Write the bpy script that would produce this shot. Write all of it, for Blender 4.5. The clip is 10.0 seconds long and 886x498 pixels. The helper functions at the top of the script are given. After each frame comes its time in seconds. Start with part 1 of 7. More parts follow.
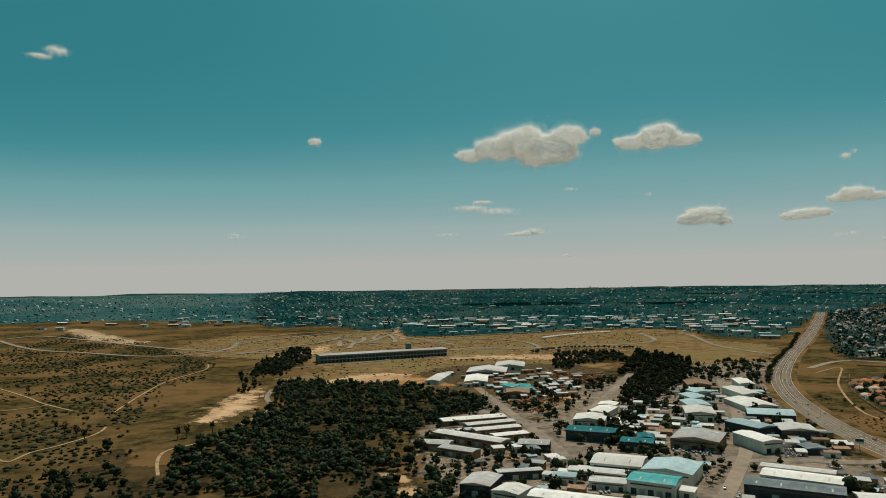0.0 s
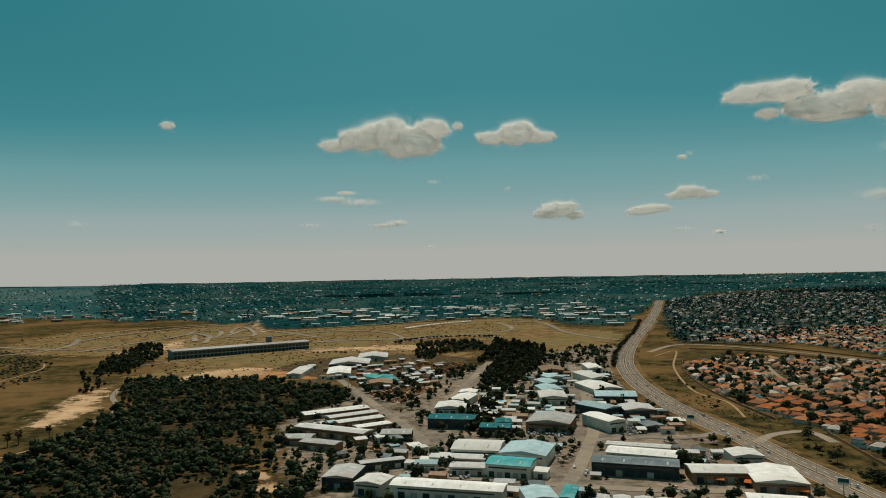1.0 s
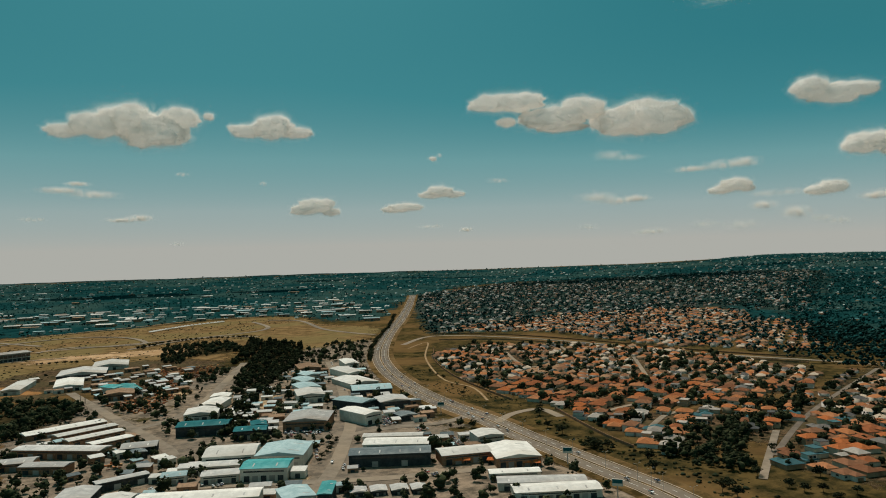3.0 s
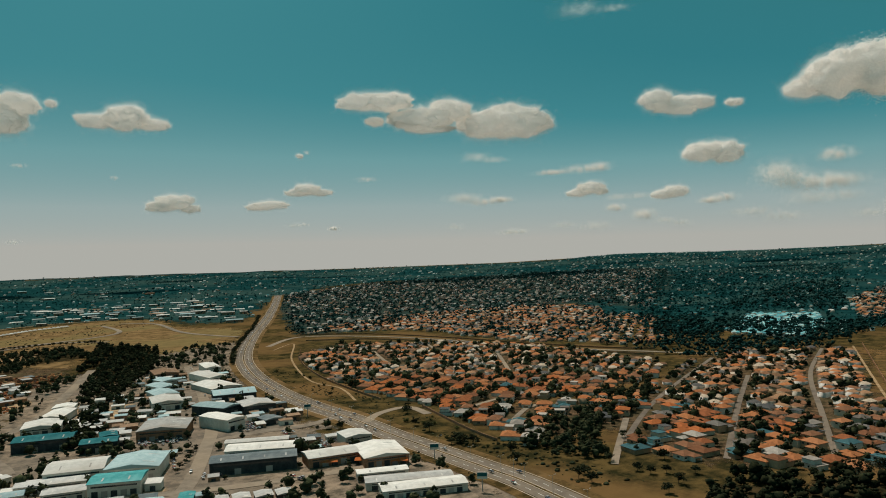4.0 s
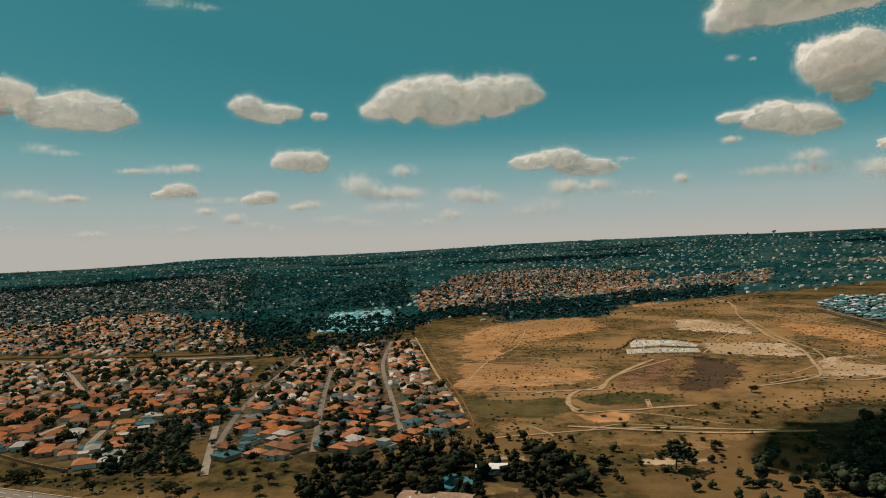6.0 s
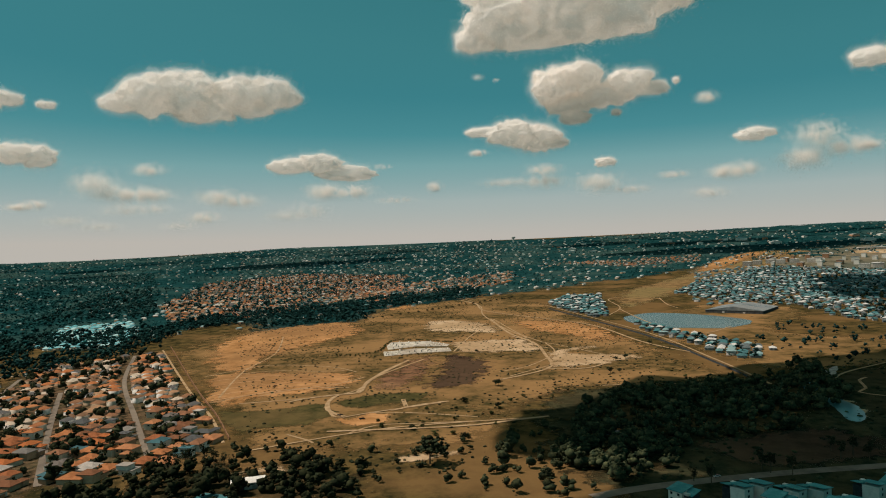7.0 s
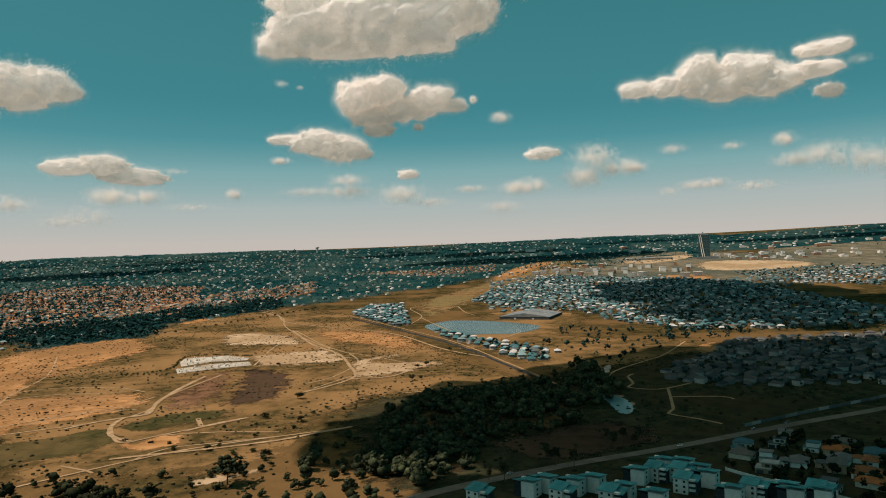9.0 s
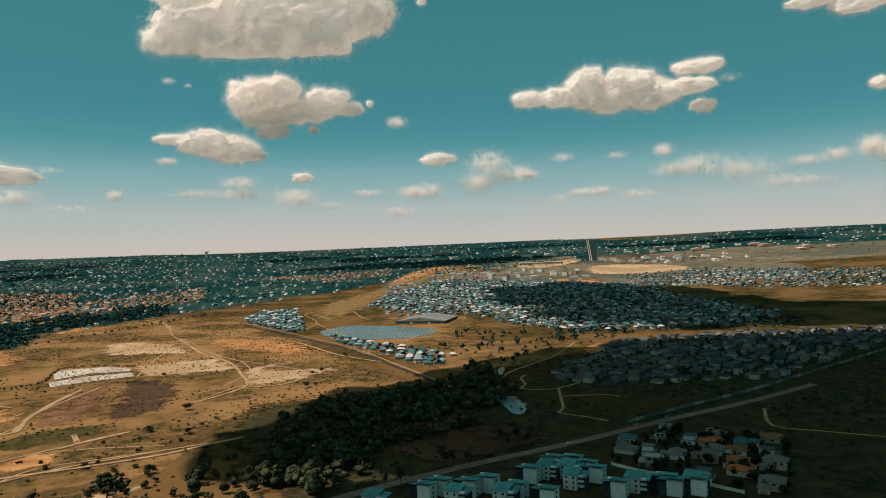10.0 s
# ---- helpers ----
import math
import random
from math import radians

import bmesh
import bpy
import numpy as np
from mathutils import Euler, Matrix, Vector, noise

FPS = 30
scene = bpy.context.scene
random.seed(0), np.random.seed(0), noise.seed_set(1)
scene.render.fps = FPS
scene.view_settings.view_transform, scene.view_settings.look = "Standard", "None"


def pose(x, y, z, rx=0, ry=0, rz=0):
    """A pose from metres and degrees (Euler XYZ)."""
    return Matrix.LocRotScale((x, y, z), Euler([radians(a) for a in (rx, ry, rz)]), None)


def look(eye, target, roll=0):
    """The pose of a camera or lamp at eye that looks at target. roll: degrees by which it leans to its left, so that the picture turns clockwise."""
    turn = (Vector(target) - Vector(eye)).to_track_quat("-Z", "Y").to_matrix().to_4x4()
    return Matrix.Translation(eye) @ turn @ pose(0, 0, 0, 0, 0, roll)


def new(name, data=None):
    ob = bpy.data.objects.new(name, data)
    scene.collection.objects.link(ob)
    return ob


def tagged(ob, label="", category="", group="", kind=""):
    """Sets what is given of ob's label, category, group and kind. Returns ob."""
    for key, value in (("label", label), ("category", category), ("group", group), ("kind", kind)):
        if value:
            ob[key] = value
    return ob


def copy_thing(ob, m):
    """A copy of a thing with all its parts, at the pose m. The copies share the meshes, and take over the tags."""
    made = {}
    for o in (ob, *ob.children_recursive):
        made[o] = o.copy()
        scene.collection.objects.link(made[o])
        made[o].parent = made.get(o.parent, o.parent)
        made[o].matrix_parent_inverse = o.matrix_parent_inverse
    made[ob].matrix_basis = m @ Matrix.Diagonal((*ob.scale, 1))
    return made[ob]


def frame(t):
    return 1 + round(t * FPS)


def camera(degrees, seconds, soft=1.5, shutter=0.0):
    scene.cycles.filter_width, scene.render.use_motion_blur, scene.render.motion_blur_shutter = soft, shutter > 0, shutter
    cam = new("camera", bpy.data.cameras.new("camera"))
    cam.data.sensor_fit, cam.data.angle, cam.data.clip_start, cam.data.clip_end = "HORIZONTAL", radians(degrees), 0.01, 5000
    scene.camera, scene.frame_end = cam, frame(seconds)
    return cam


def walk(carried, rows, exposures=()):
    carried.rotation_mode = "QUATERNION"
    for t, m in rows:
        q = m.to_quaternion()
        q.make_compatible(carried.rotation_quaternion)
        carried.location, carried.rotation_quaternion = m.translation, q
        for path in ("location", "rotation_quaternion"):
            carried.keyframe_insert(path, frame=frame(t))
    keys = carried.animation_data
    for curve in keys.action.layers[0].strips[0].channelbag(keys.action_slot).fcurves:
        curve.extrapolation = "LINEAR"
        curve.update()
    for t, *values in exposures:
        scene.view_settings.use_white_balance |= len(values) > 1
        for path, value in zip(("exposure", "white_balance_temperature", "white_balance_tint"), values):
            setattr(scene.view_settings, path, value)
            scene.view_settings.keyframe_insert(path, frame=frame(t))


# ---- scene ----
# ---------------------------------------------------------------- camera
cam = camera(64.95, 10.0, soft=1.0)
EYE = 145.0
PATH = [
    (0.0, -0.25, 3.00, 0.80),
    (0.5, -6.42, 2.37, 0.81),
    (1.0, -11.42, 2.12, 0.96),
    (1.5, -16.33, 1.92, 1.16),
    (2.0, -21.33, 1.72, 1.34),
    (2.5, -26.47, 1.53, 1.58),
    (2.7, -28.15, 1.48, 1.59),
    (3.8, -40.26, 1.12, 1.92),
    (4.0, -42.02, 1.03, 1.80),
    (4.5, -47.68, 0.87, 1.86),
    (5.0, -55.08, 0.67, 1.95),
    (5.5, -64.94, 0.49, 2.12),
    (6.0, -74.79, 0.29, 2.14),
    (6.2, -78.82, 0.25, 2.20),
    (7.3, -98.51, -0.04, 2.26),
    (7.5, -100.33, -0.01, 2.30),
    (8.0, -103.96, 0.06, 2.24),
    (8.5, -107.10, 0.15, 2.12),
    (9.0, -110.48, 0.23, 2.04),
    (9.5, -114.27, 0.28, 2.01),
    (10.0, -119.00, 0.31, 2.03),
]


def aim(yaw, pitch, lean):
    """Pose of the hovering camera: heading, tilt and lean in degrees."""
    y, p = radians(yaw), radians(pitch)
    way = Vector((-math.sin(y) * math.cos(p), math.cos(y) * math.cos(p), math.sin(p)))
    return look((0, 0, EYE), Vector((0, 0, EYE)) + way * 100, -lean)


walk(cam, [(t, aim(y, p, l)) for t, y, p, l in PATH], [(0.0, 0.06, 6350, 10), (1.2, -0.04, 6350, 10), (5.0, 0.0, 6470, 12), (7.3, 0.15, 6720, 17), (8.5, 0.22, 6760, 19), (10.0, 0.3, 6800, 21)])

# ---------------------------------------------------------------- world and sun
SUN_AZ, SUN_EL = 15.0, 58.0
world = bpy.data.worlds.new("world")
scene.world = world
world.use_nodes = True
nt = world.node_tree
sky = nt.nodes.new("ShaderNodeTexSky")
sky.sky_type = "NISHITA"
sky.sun_disc = False
sky.sun_elevation, sky.sun_rotation = radians(SUN_EL), radians(SUN_AZ)
split = nt.nodes.new("ShaderNodeSeparateColor")
nt.links.new(sky.outputs["Color"], split.inputs[0])
haze = nt.nodes.new("ShaderNodeMath")
haze.operation = "DIVIDE"
nt.links.new(split.outputs["Red"], haze.inputs[0])
nt.links.new(split.outputs["Blue"], haze.inputs[1])
span = nt.nodes.new("ShaderNodeMapRange")
span.inputs[1].default_value, span.inputs[2].default_value = 0.38, 1.38
nt.links.new(haze.outputs[0], span.inputs[0])
tint = nt.nodes.new("ShaderNodeValToRGB")
# teal high up, warm grey where the haze is thick
STOPS = [(0.0, (0.026, 0.165, 0.185)), (0.06, (0.036, 0.2, 0.225)), (0.1, (0.036, 0.21, 0.242)), (0.16, (0.058, 0.255, 0.285)), (0.25, (0.165, 0.355, 0.365)),
         (0.48, (0.335, 0.43, 0.415)), (0.95, (0.46, 0.458, 0.41))]
while len(tint.color_ramp.elements) < len(STOPS):
    tint.color_ramp.elements.new(0.5)
for stop, (p, c) in zip(tint.color_ramp.elements, STOPS):
    stop.position, stop.color = p, (*c, 1)
nt.links.new(span.outputs[0], tint.inputs["Fac"])
nt.links.new(tint.outputs["Color"], nt.nodes["Background"].inputs["Color"])
nt.nodes["Background"].inputs["Strength"].default_value = 0.93
sun_data = bpy.data.lights.new("sun", "SUN")
sun_data.energy, sun_data.angle, sun_data.color = 4.1, radians(0.5), (1.0, 0.925, 0.81)
SUN_DIR = Vector((math.sin(radians(SUN_AZ)) * math.cos(radians(SUN_EL)),
                  math.cos(radians(SUN_AZ)) * math.cos(radians(SUN_EL)), math.sin(radians(SUN_EL))))
sun = new("sun", sun_data)
sun.matrix_world = look(SUN_DIR * 2000, (0, 0, 0))

# ---------------------------------------------------------------- terrain
RIDGE_AZ = (-180, -140, -40, 13, 35, 47, 56, 65, 72, 79, 92, 110, 120, 130, 136, 142, 152, 180)
RIDGE_EL = (0.5, 0.2, -0.58, -0.52, -0.48, -0.4, -0.12, -0.1, 0.04, 0.22, 0.3, 0.38, 0.46, 0.48, 0.55, 0.68, 0.66, 0.5)


def land(x, y):
    """Height of the ground in metres: flat near by, rising to a ridge 4.8 km off."""
    r = math.hypot(x, y)
    if r < 1200:
        return 0.0
    az = math.degrees(math.atan2(x, y))
    el = float(np.interp(az, RIDGE_AZ, RIDGE_EL))
    s = (r - 1200) / 3600
    return (EYE + 4800 * math.tan(radians(el))) * s * s


def lands(P):
    P = np.asarray(P, float)
    r = np.hypot(P[:, 0], P[:, 1])
    az = np.degrees(np.arctan2(P[:, 0], P[:, 1]))
    el = np.interp(az, RIDGE_AZ, RIDGE_EL)
    s = np.maximum(0, (r - 1200) / 3600)
    return (EYE + 4800 * np.tan(np.radians(el))) * s * s


# ---------------------------------------------------------------- materials
def mat(name, c1, c2, scale=1.0, rough=0.8, metal=0.0, bump=0.0, c3=None, vary=0.0, island=0.0, spec=0.3, detail=6.0, wear=0.5, ragged=False):
    """Two-scale procedural surface. c1, c2: base colours; c3: large stains; vary and island: brightness spread between objects and pieces."""
    m = bpy.data.materials.new(name)
    m.use_nodes = True
    t = m.node_tree
    b = t.nodes["Principled BSDF"]
    co = t.nodes.new("ShaderNodeTexCoord")
    n1 = t.nodes.new("ShaderNodeTexNoise")
    n1.inputs["Scale"].default_value, n1.inputs["Detail"].default_value = scale, detail
    n1.inputs["Roughness"].default_value = 0.72
    t.links.new(co.outputs["Object"], n1.inputs["Vector"])
    ramp = t.nodes.new("ShaderNodeValToRGB")
    ramp.color_ramp.elements[0].position, ramp.color_ramp.elements[1].position = 0.41, 0.59
    ramp.color_ramp.elements[0].color, ramp.color_ramp.elements[1].color = (*c1, 1), (*c2, 1)
    t.links.new(n1.outputs["Fac"], ramp.inputs["Fac"])
    out = ramp.outputs["Color"]
    if c3:
        n2 = t.nodes.new("ShaderNodeTexNoise")
        n2.inputs["Scale"].default_value, n2.inputs["Detail"].default_value = scale * 0.13, 5
        t.links.new(co.outputs["Object"], n2.inputs["Vector"])
        r2 = t.nodes.new("ShaderNodeValToRGB")
        r2.color_ramp.elements[0].position, r2.color_ramp.elements[1].position = 0.46, 0.58
        t.links.new(n2.outputs["Fac"], r2.inputs["Fac"])
        k = t.nodes.new("ShaderNodeMath")
        k.operation = "MULTIPLY"
        k.inputs[1].default_value = wear
        t.links.new(r2.outputs["Color"], k.inputs[0])
        mx = t.nodes.new("ShaderNodeMix")
        mx.data_type = "RGBA"
        mx.inputs[7].default_value = (*c3, 1)
        t.links.new(k.outputs[0], mx.inputs[0])
        t.links.new(out, mx.inputs[6])
        out = mx.outputs[2]
    for src_name, spread in (("o", vary), ("i", island)):
        if spread:
            if src_name == "o":
                q = t.nodes.new("ShaderNodeObjectInfo").outputs["Random"]
            else:
                q = t.nodes.new("ShaderNodeNewGeometry").outputs["Random Per Island"]
            mr = t.nodes.new("ShaderNodeMapRange")
            mr.inputs[3].default_value, mr.inputs[4].default_value = 1 - spread, 1 + spread
            t.links.new(q, mr.inputs[0])
            hs = t.nodes.new("ShaderNodeHueSaturation")
            t.links.new(mr.outputs[0], hs.inputs["Value"])
            t.links.new(out, hs.inputs["Color"])
            out = hs.outputs["Color"]
    t.links.new(out, b.inputs["Base Color"])
    b.inputs["Roughness"].default_value, b.inputs["Metallic"].default_value = rough, metal
    b.inputs["Specular IOR Level"].default_value = spec if rough < 0.65 else 0.0
    if bump:
        bp = t.nodes.new("ShaderNodeBump")
        bp.inputs["Strength"].default_value, bp.inputs["Distance"].default_value = 0.6, bump
        t.links.new(n1.outputs["Fac"], bp.inputs["Height"])
        t.links.new(bp.outputs["Normal"], b.inputs["Normal"])
    if ragged:
        at_rim = t.nodes.new("ShaderNodeAttribute")
        at_rim.attribute_name = "core"
        n3 = t.nodes.new("ShaderNodeTexNoise")
        n3.inputs["Scale"].default_value, n3.inputs["Detail"].default_value, n3.inputs["Roughness"].default_value = 0.045, 9, 0.7
        t.links.new(co.outputs["Object"], n3.inputs["Vector"])
        k = t.nodes.new("ShaderNodeMath")
        k.operation = "MULTIPLY_ADD"
        k.inputs[1].default_value = 3.2
        t.links.new(n3.outputs["Fac"], k.inputs[0])
        t.links.new(at_rim.outputs["Fac"], k.inputs[2])
        cut = t.nodes.new("ShaderNodeMapRange")
        cut.inputs[1].default_value, cut.inputs[2].default_value = 1.85, 2.2
        t.links.new(k.outputs[0], cut.inputs[0])
        t.links.new(cut.outputs[0], b.inputs["Alpha"])
    return m


def pick(name, colors, rough=0.7, spec=0.3, per="island", scale=0.5):
    """Surface whose colour is drawn from a few paints, one for each piece."""
    m = bpy.data.materials.new(name)
    m.use_nodes = True
    t = m.node_tree
    b = t.nodes["Principled BSDF"]
    if per == "island":
        q = t.nodes.new("ShaderNodeNewGeometry").outputs["Random Per Island"]
    else:
        q = t.nodes.new("ShaderNodeObjectInfo").outputs["Random"]
    r = t.nodes.new("ShaderNodeValToRGB")
    r.color_ramp.interpolation = "CONSTANT"
    e = r.color_ramp.elements
    while len(e) < len(colors):
        e.new(0.5)
    for i, c in enumerate(colors):
        e[i].position = i / len(colors)
        e[i].color = (*c, 1)
    t.links.new(q, r.inputs["Fac"])
    co = t.nodes.new("ShaderNodeTexCoord")
    n1 = t.nodes.new("ShaderNodeTexNoise")
    n1.inputs["Scale"].default_value, n1.inputs["Detail"].default_value = scale, 5
    t.links.new(co.outputs["Object"], n1.inputs["Vector"])
    mr = t.nodes.new("ShaderNodeMapRange")
    mr.inputs[3].default_value, mr.inputs[4].default_value = 0.65, 1.35
    t.links.new(n1.outputs["Fac"], mr.inputs[0])
    hs = t.nodes.new("ShaderNodeHueSaturation")
    t.links.new(mr.outputs[0], hs.inputs["Value"])
    t.links.new(r.outputs["Color"], hs.inputs["Color"])
    t.links.new(hs.outputs["Color"], b.inputs["Base Color"])
    b.inputs["Roughness"].default_value, b.inputs["Specular IOR Level"].default_value = rough, spec if rough < 0.65 else 0.0
    return m


M_VELD = mat("veld_grass", (0.02, 0.019, 0.008), (0.095, 0.063, 0.023), 0.05, 0.95, bump=0.6, c3=(0.15, 0.085, 0.034), wear=0.75, detail=14)
M_DRY = mat("dry_grass", (0.1, 0.062, 0.026), (0.22, 0.135, 0.06), 0.04, 0.95, bump=0.2, c3=(0.16, 0.12, 0.05), wear=0.7, detail=10, ragged=True)
M_GREEN = mat("green_grass", (0.03, 0.031, 0.012), (0.08, 0.062, 0.024), 0.05, 0.95, bump=0.2, c3=(0.13, 0.082, 0.035), detail=12, ragged=True)
M_FIELD = mat("field_grass", (0.042, 0.034, 0.013), (0.155, 0.092, 0.037), 0.06, 0.95, bump=0.5, c3=(0.235, 0.132, 0.055), wear=0.8, detail=13, ragged=True)
# Distance haze is painted into the blue-green of the far floor and plain.
M_FAR_GROUND = mat("hazed_woodland_floor", (0.003, 0.024, 0.025), (0.01, 0.046, 0.045), 0.02, 0.95, c3=(0.045, 0.075, 0.062), detail=12, ragged=True)
M_PLAIN = mat("hazed_plain_grass", (0.012, 0.052, 0.053), (0.036, 0.085, 0.082), 0.012, 0.95, c3=(0.085, 0.12, 0.105), detail=12, ragged=True)
# The suburb's greens carry some of the painted distance haze too.
M_SUBURB = mat("hazed_suburb_gardens", (0.006, 0.022, 0.02), (0.025, 0.046, 0.038), 0.05, 0.95, c3=(0.06, 0.06, 0.045), detail=12, ragged=True)
# Cloud shadow on the valley is partly painted into this grass colour.
M_SHADE_GRASS = mat("shaded_valley_grass", (0.018, 0.021, 0.011), (0.055, 0.048, 0.024), 0.06, 0.95, bump=0.4, c3=(0.05, 0.035, 0.018), detail=12, ragged=True)
M_EARTH = mat("orange_earth", (0.24, 0.115, 0.042), (0.4, 0.205, 0.085), 0.03, 0.95, bump=0.3, c3=(0.2, 0.105, 0.045), wear=0.7, detail=10, ragged=True)
M_PALE = mat("pale_earth", (0.31, 0.21, 0.12), (0.45, 0.32, 0.195), 0.05, 0.95, bump=0.2, c3=(0.22, 0.135, 0.065), detail=10, ragged=True)
M_PLOUGH = mat("ploughed_earth", (0.03, 0.019, 0.013), (0.06, 0.037, 0.024), 0.06, 0.95, bump=0.5, c3=(0.085, 0.052, 0.03), detail=10, ragged=True)
M_TILLED = mat("tilled_earth", (0.105, 0.055, 0.031), (0.17, 0.09, 0.048), 0.06, 0.95, bump=0.5, c3=(0.23, 0.13, 0.065), detail=10, ragged=True)
M_SAND = mat("sandy_earth", (0.36, 0.215, 0.11), (0.5, 0.33, 0.19), 0.05, 0.95, bump=0.2, c3=(0.24, 0.14, 0.065), detail=10, ragged=True)
M_RUT = mat("rutted_earth", (0.46, 0.27, 0.13), (0.55, 0.34, 0.18), 0.05, 0.95, c3=(0.2, 0.1, 0.05))
M_VERGE = mat("verge_grass", (0.04, 0.028, 0.01), (0.14, 0.085, 0.035), 0.06, 0.95, bump=0.3, c3=(0.2, 0.12, 0.055), detail=12)
M_PATH = mat("dust_path", (0.24, 0.155, 0.08), (0.36, 0.245, 0.14), 0.1, 0.95)
M_ASPHALT = mat("asphalt", (0.12, 0.098, 0.078), (0.17, 0.137, 0.107), 0.08, 0.9, c3=(0.2, 0.16, 0.12))
M_STREET = mat("street", (0.16, 0.13, 0.1), (0.23, 0.185, 0.14), 0.08, 0.9, c3=(0.3, 0.23, 0.16))
M_TOWN = mat("town_ground", (0.02, 0.018, 0.01), (0.13, 0.08, 0.045), 0.12, 0.95, c3=(0.07, 0.06, 0.03), detail=10, ragged=True)
M_YARD = mat("yard_paving", (0.09, 0.072, 0.052), (0.27, 0.2, 0.14), 0.07, 0.9, c3=(0.15, 0.125, 0.1), detail=9, ragged=True)
M_WATER = mat("water", (0.07, 0.09, 0.085), (0.1, 0.12, 0.11), 0.02, 0.25, spec=0.5)
M_RIVER = mat("river_water", (0.03, 0.11, 0.115), (0.05, 0.15, 0.15), 0.05, 0.3, spec=0.5)
M_ROCK = mat("river_rock", (0.16, 0.15, 0.13), (0.34, 0.32, 0.28), 0.2, 0.9, bump=0.3)
M_PALE_KERB = mat("kerb_concrete", (0.36, 0.3, 0.23), (0.46, 0.38, 0.3), 0.4, 0.9)
M_PAINT = mat("road_paint", (0.6, 0.58, 0.52), (0.7, 0.68, 0.62), 0.5, 0.8)
M_AWNING = mat("orange_awning", (0.42, 0.11, 0.035), (0.5, 0.15, 0.05), 0.5, 0.85)
M_LEAF = mat("dark_foliage", (0.014, 0.02, 0.012), (0.043, 0.045, 0.022), 0.25, 0.95, vary=0.4, island=0.5, spec=0.0)
M_LEAF2 = mat("olive_foliage", (0.035, 0.045, 0.016), (0.08, 0.08, 0.03), 0.25, 0.9, vary=0.4, island=0.5, spec=0.1)
# Far leaves: their blue-green stands for haze in the air.
M_LEAF_FAR = mat("hazed_foliage", (0.005, 0.036, 0.036), (0.018, 0.082, 0.077), 0.05, 0.95, island=0.6, spec=0.05)
# Between near and far leaves: part of the haze is tinted in.
M_LEAF_MID = mat("hazed_mid_foliage", (0.004, 0.018, 0.017), (0.016, 0.044, 0.038), 0.1, 0.95, island=0.6, spec=0.0)
# Near-black ground with brown blotches, laid under the woods.
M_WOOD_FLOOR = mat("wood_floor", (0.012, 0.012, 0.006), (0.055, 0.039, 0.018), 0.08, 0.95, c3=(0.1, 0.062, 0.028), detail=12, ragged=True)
M_BARK = mat("bark", (0.06, 0.045, 0.03), (0.11, 0.085, 0.06), 2.0, 0.95)
M_TILE = pick("terracotta_tiles", [(0.34, 0.11, 0.04), (0.25, 0.09, 0.04), (0.33, 0.13, 0.055), (0.21, 0.1, 0.055), (0.35, 0.15, 0.07), (0.17, 0.075, 0.04)], per="object")
M_TILE_FAR = pick("mixed_far_roofs", [(0.32, 0.115, 0.045), (0.25, 0.1, 0.045), (0.15, 0.085, 0.05), (0.28, 0.16, 0.09), (0.09, 0.085, 0.08), (0.34, 0.14, 0.06), (0.4, 0.32, 0.24), (0.2, 0.1, 0.055)])
M_GREY_ROOF = pick("grey_roofs", [(0.15, 0.135, 0.12), (0.08, 0.08, 0.078), (0.24, 0.21, 0.18), (0.13, 0.11, 0.095), (0.05, 0.11, 0.12), (0.34, 0.3, 0.26)], per="object")
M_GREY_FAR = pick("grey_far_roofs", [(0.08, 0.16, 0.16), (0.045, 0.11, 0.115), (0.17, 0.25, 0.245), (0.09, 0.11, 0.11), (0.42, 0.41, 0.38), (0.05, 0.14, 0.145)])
# Roof greys darkened to deepen the cloud shadow cast on this estate.
M_SHADE_ROOF = pick("shaded_grey_roofs", [(0.05, 0.053, 0.052), (0.07, 0.07, 0.066), (0.04, 0.046, 0.048), (0.11, 0.108, 0.1), (0.085, 0.08, 0.072)])
M_LEAFY_ROOF = pick("leafy_suburb_roofs", [(0.08, 0.088, 0.085), (0.14, 0.13, 0.115), (0.2, 0.175, 0.15), (0.05, 0.06, 0.06), (0.2, 0.105, 0.065), (0.1, 0.08, 0.065), (0.3, 0.28, 0.25)])
M_HILL = mat("hillside_grass", (0.085, 0.078, 0.05), (0.17, 0.14, 0.095), 0.02, 0.95, c3=(0.06, 0.07, 0.052), wear=0.7, detail=12, ragged=True)
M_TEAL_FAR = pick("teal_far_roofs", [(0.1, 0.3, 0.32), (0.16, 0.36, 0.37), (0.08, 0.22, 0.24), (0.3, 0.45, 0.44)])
M_PLASTER = pick("plaster", [(0.48, 0.34, 0.22), (0.55, 0.46, 0.35), (0.36, 0.23, 0.14), (0.68, 0.62, 0.54), (0.4, 0.28, 0.18)], per="object")
M_PLASTER_FAR = pick("far_plaster", [(0.36, 0.25, 0.16), (0.5, 0.43, 0.34), (0.27, 0.17, 0.11), (0.6, 0.56, 0.5)])
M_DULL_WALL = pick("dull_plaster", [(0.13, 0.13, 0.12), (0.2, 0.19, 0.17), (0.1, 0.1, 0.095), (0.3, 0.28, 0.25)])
M_WHITE_ROOF = mat("white_roof_sheets", (0.5, 0.475, 0.43), (0.62, 0.59, 0.54), 0.15, 0.7, c3=(0.42, 0.37, 0.31), vary=0.2)
M_METAL = mat("grey_roof_sheets", (0.34, 0.33, 0.31), (0.46, 0.44, 0.41), 0.15, 0.66, c3=(0.28, 0.22, 0.17), vary=0.25)
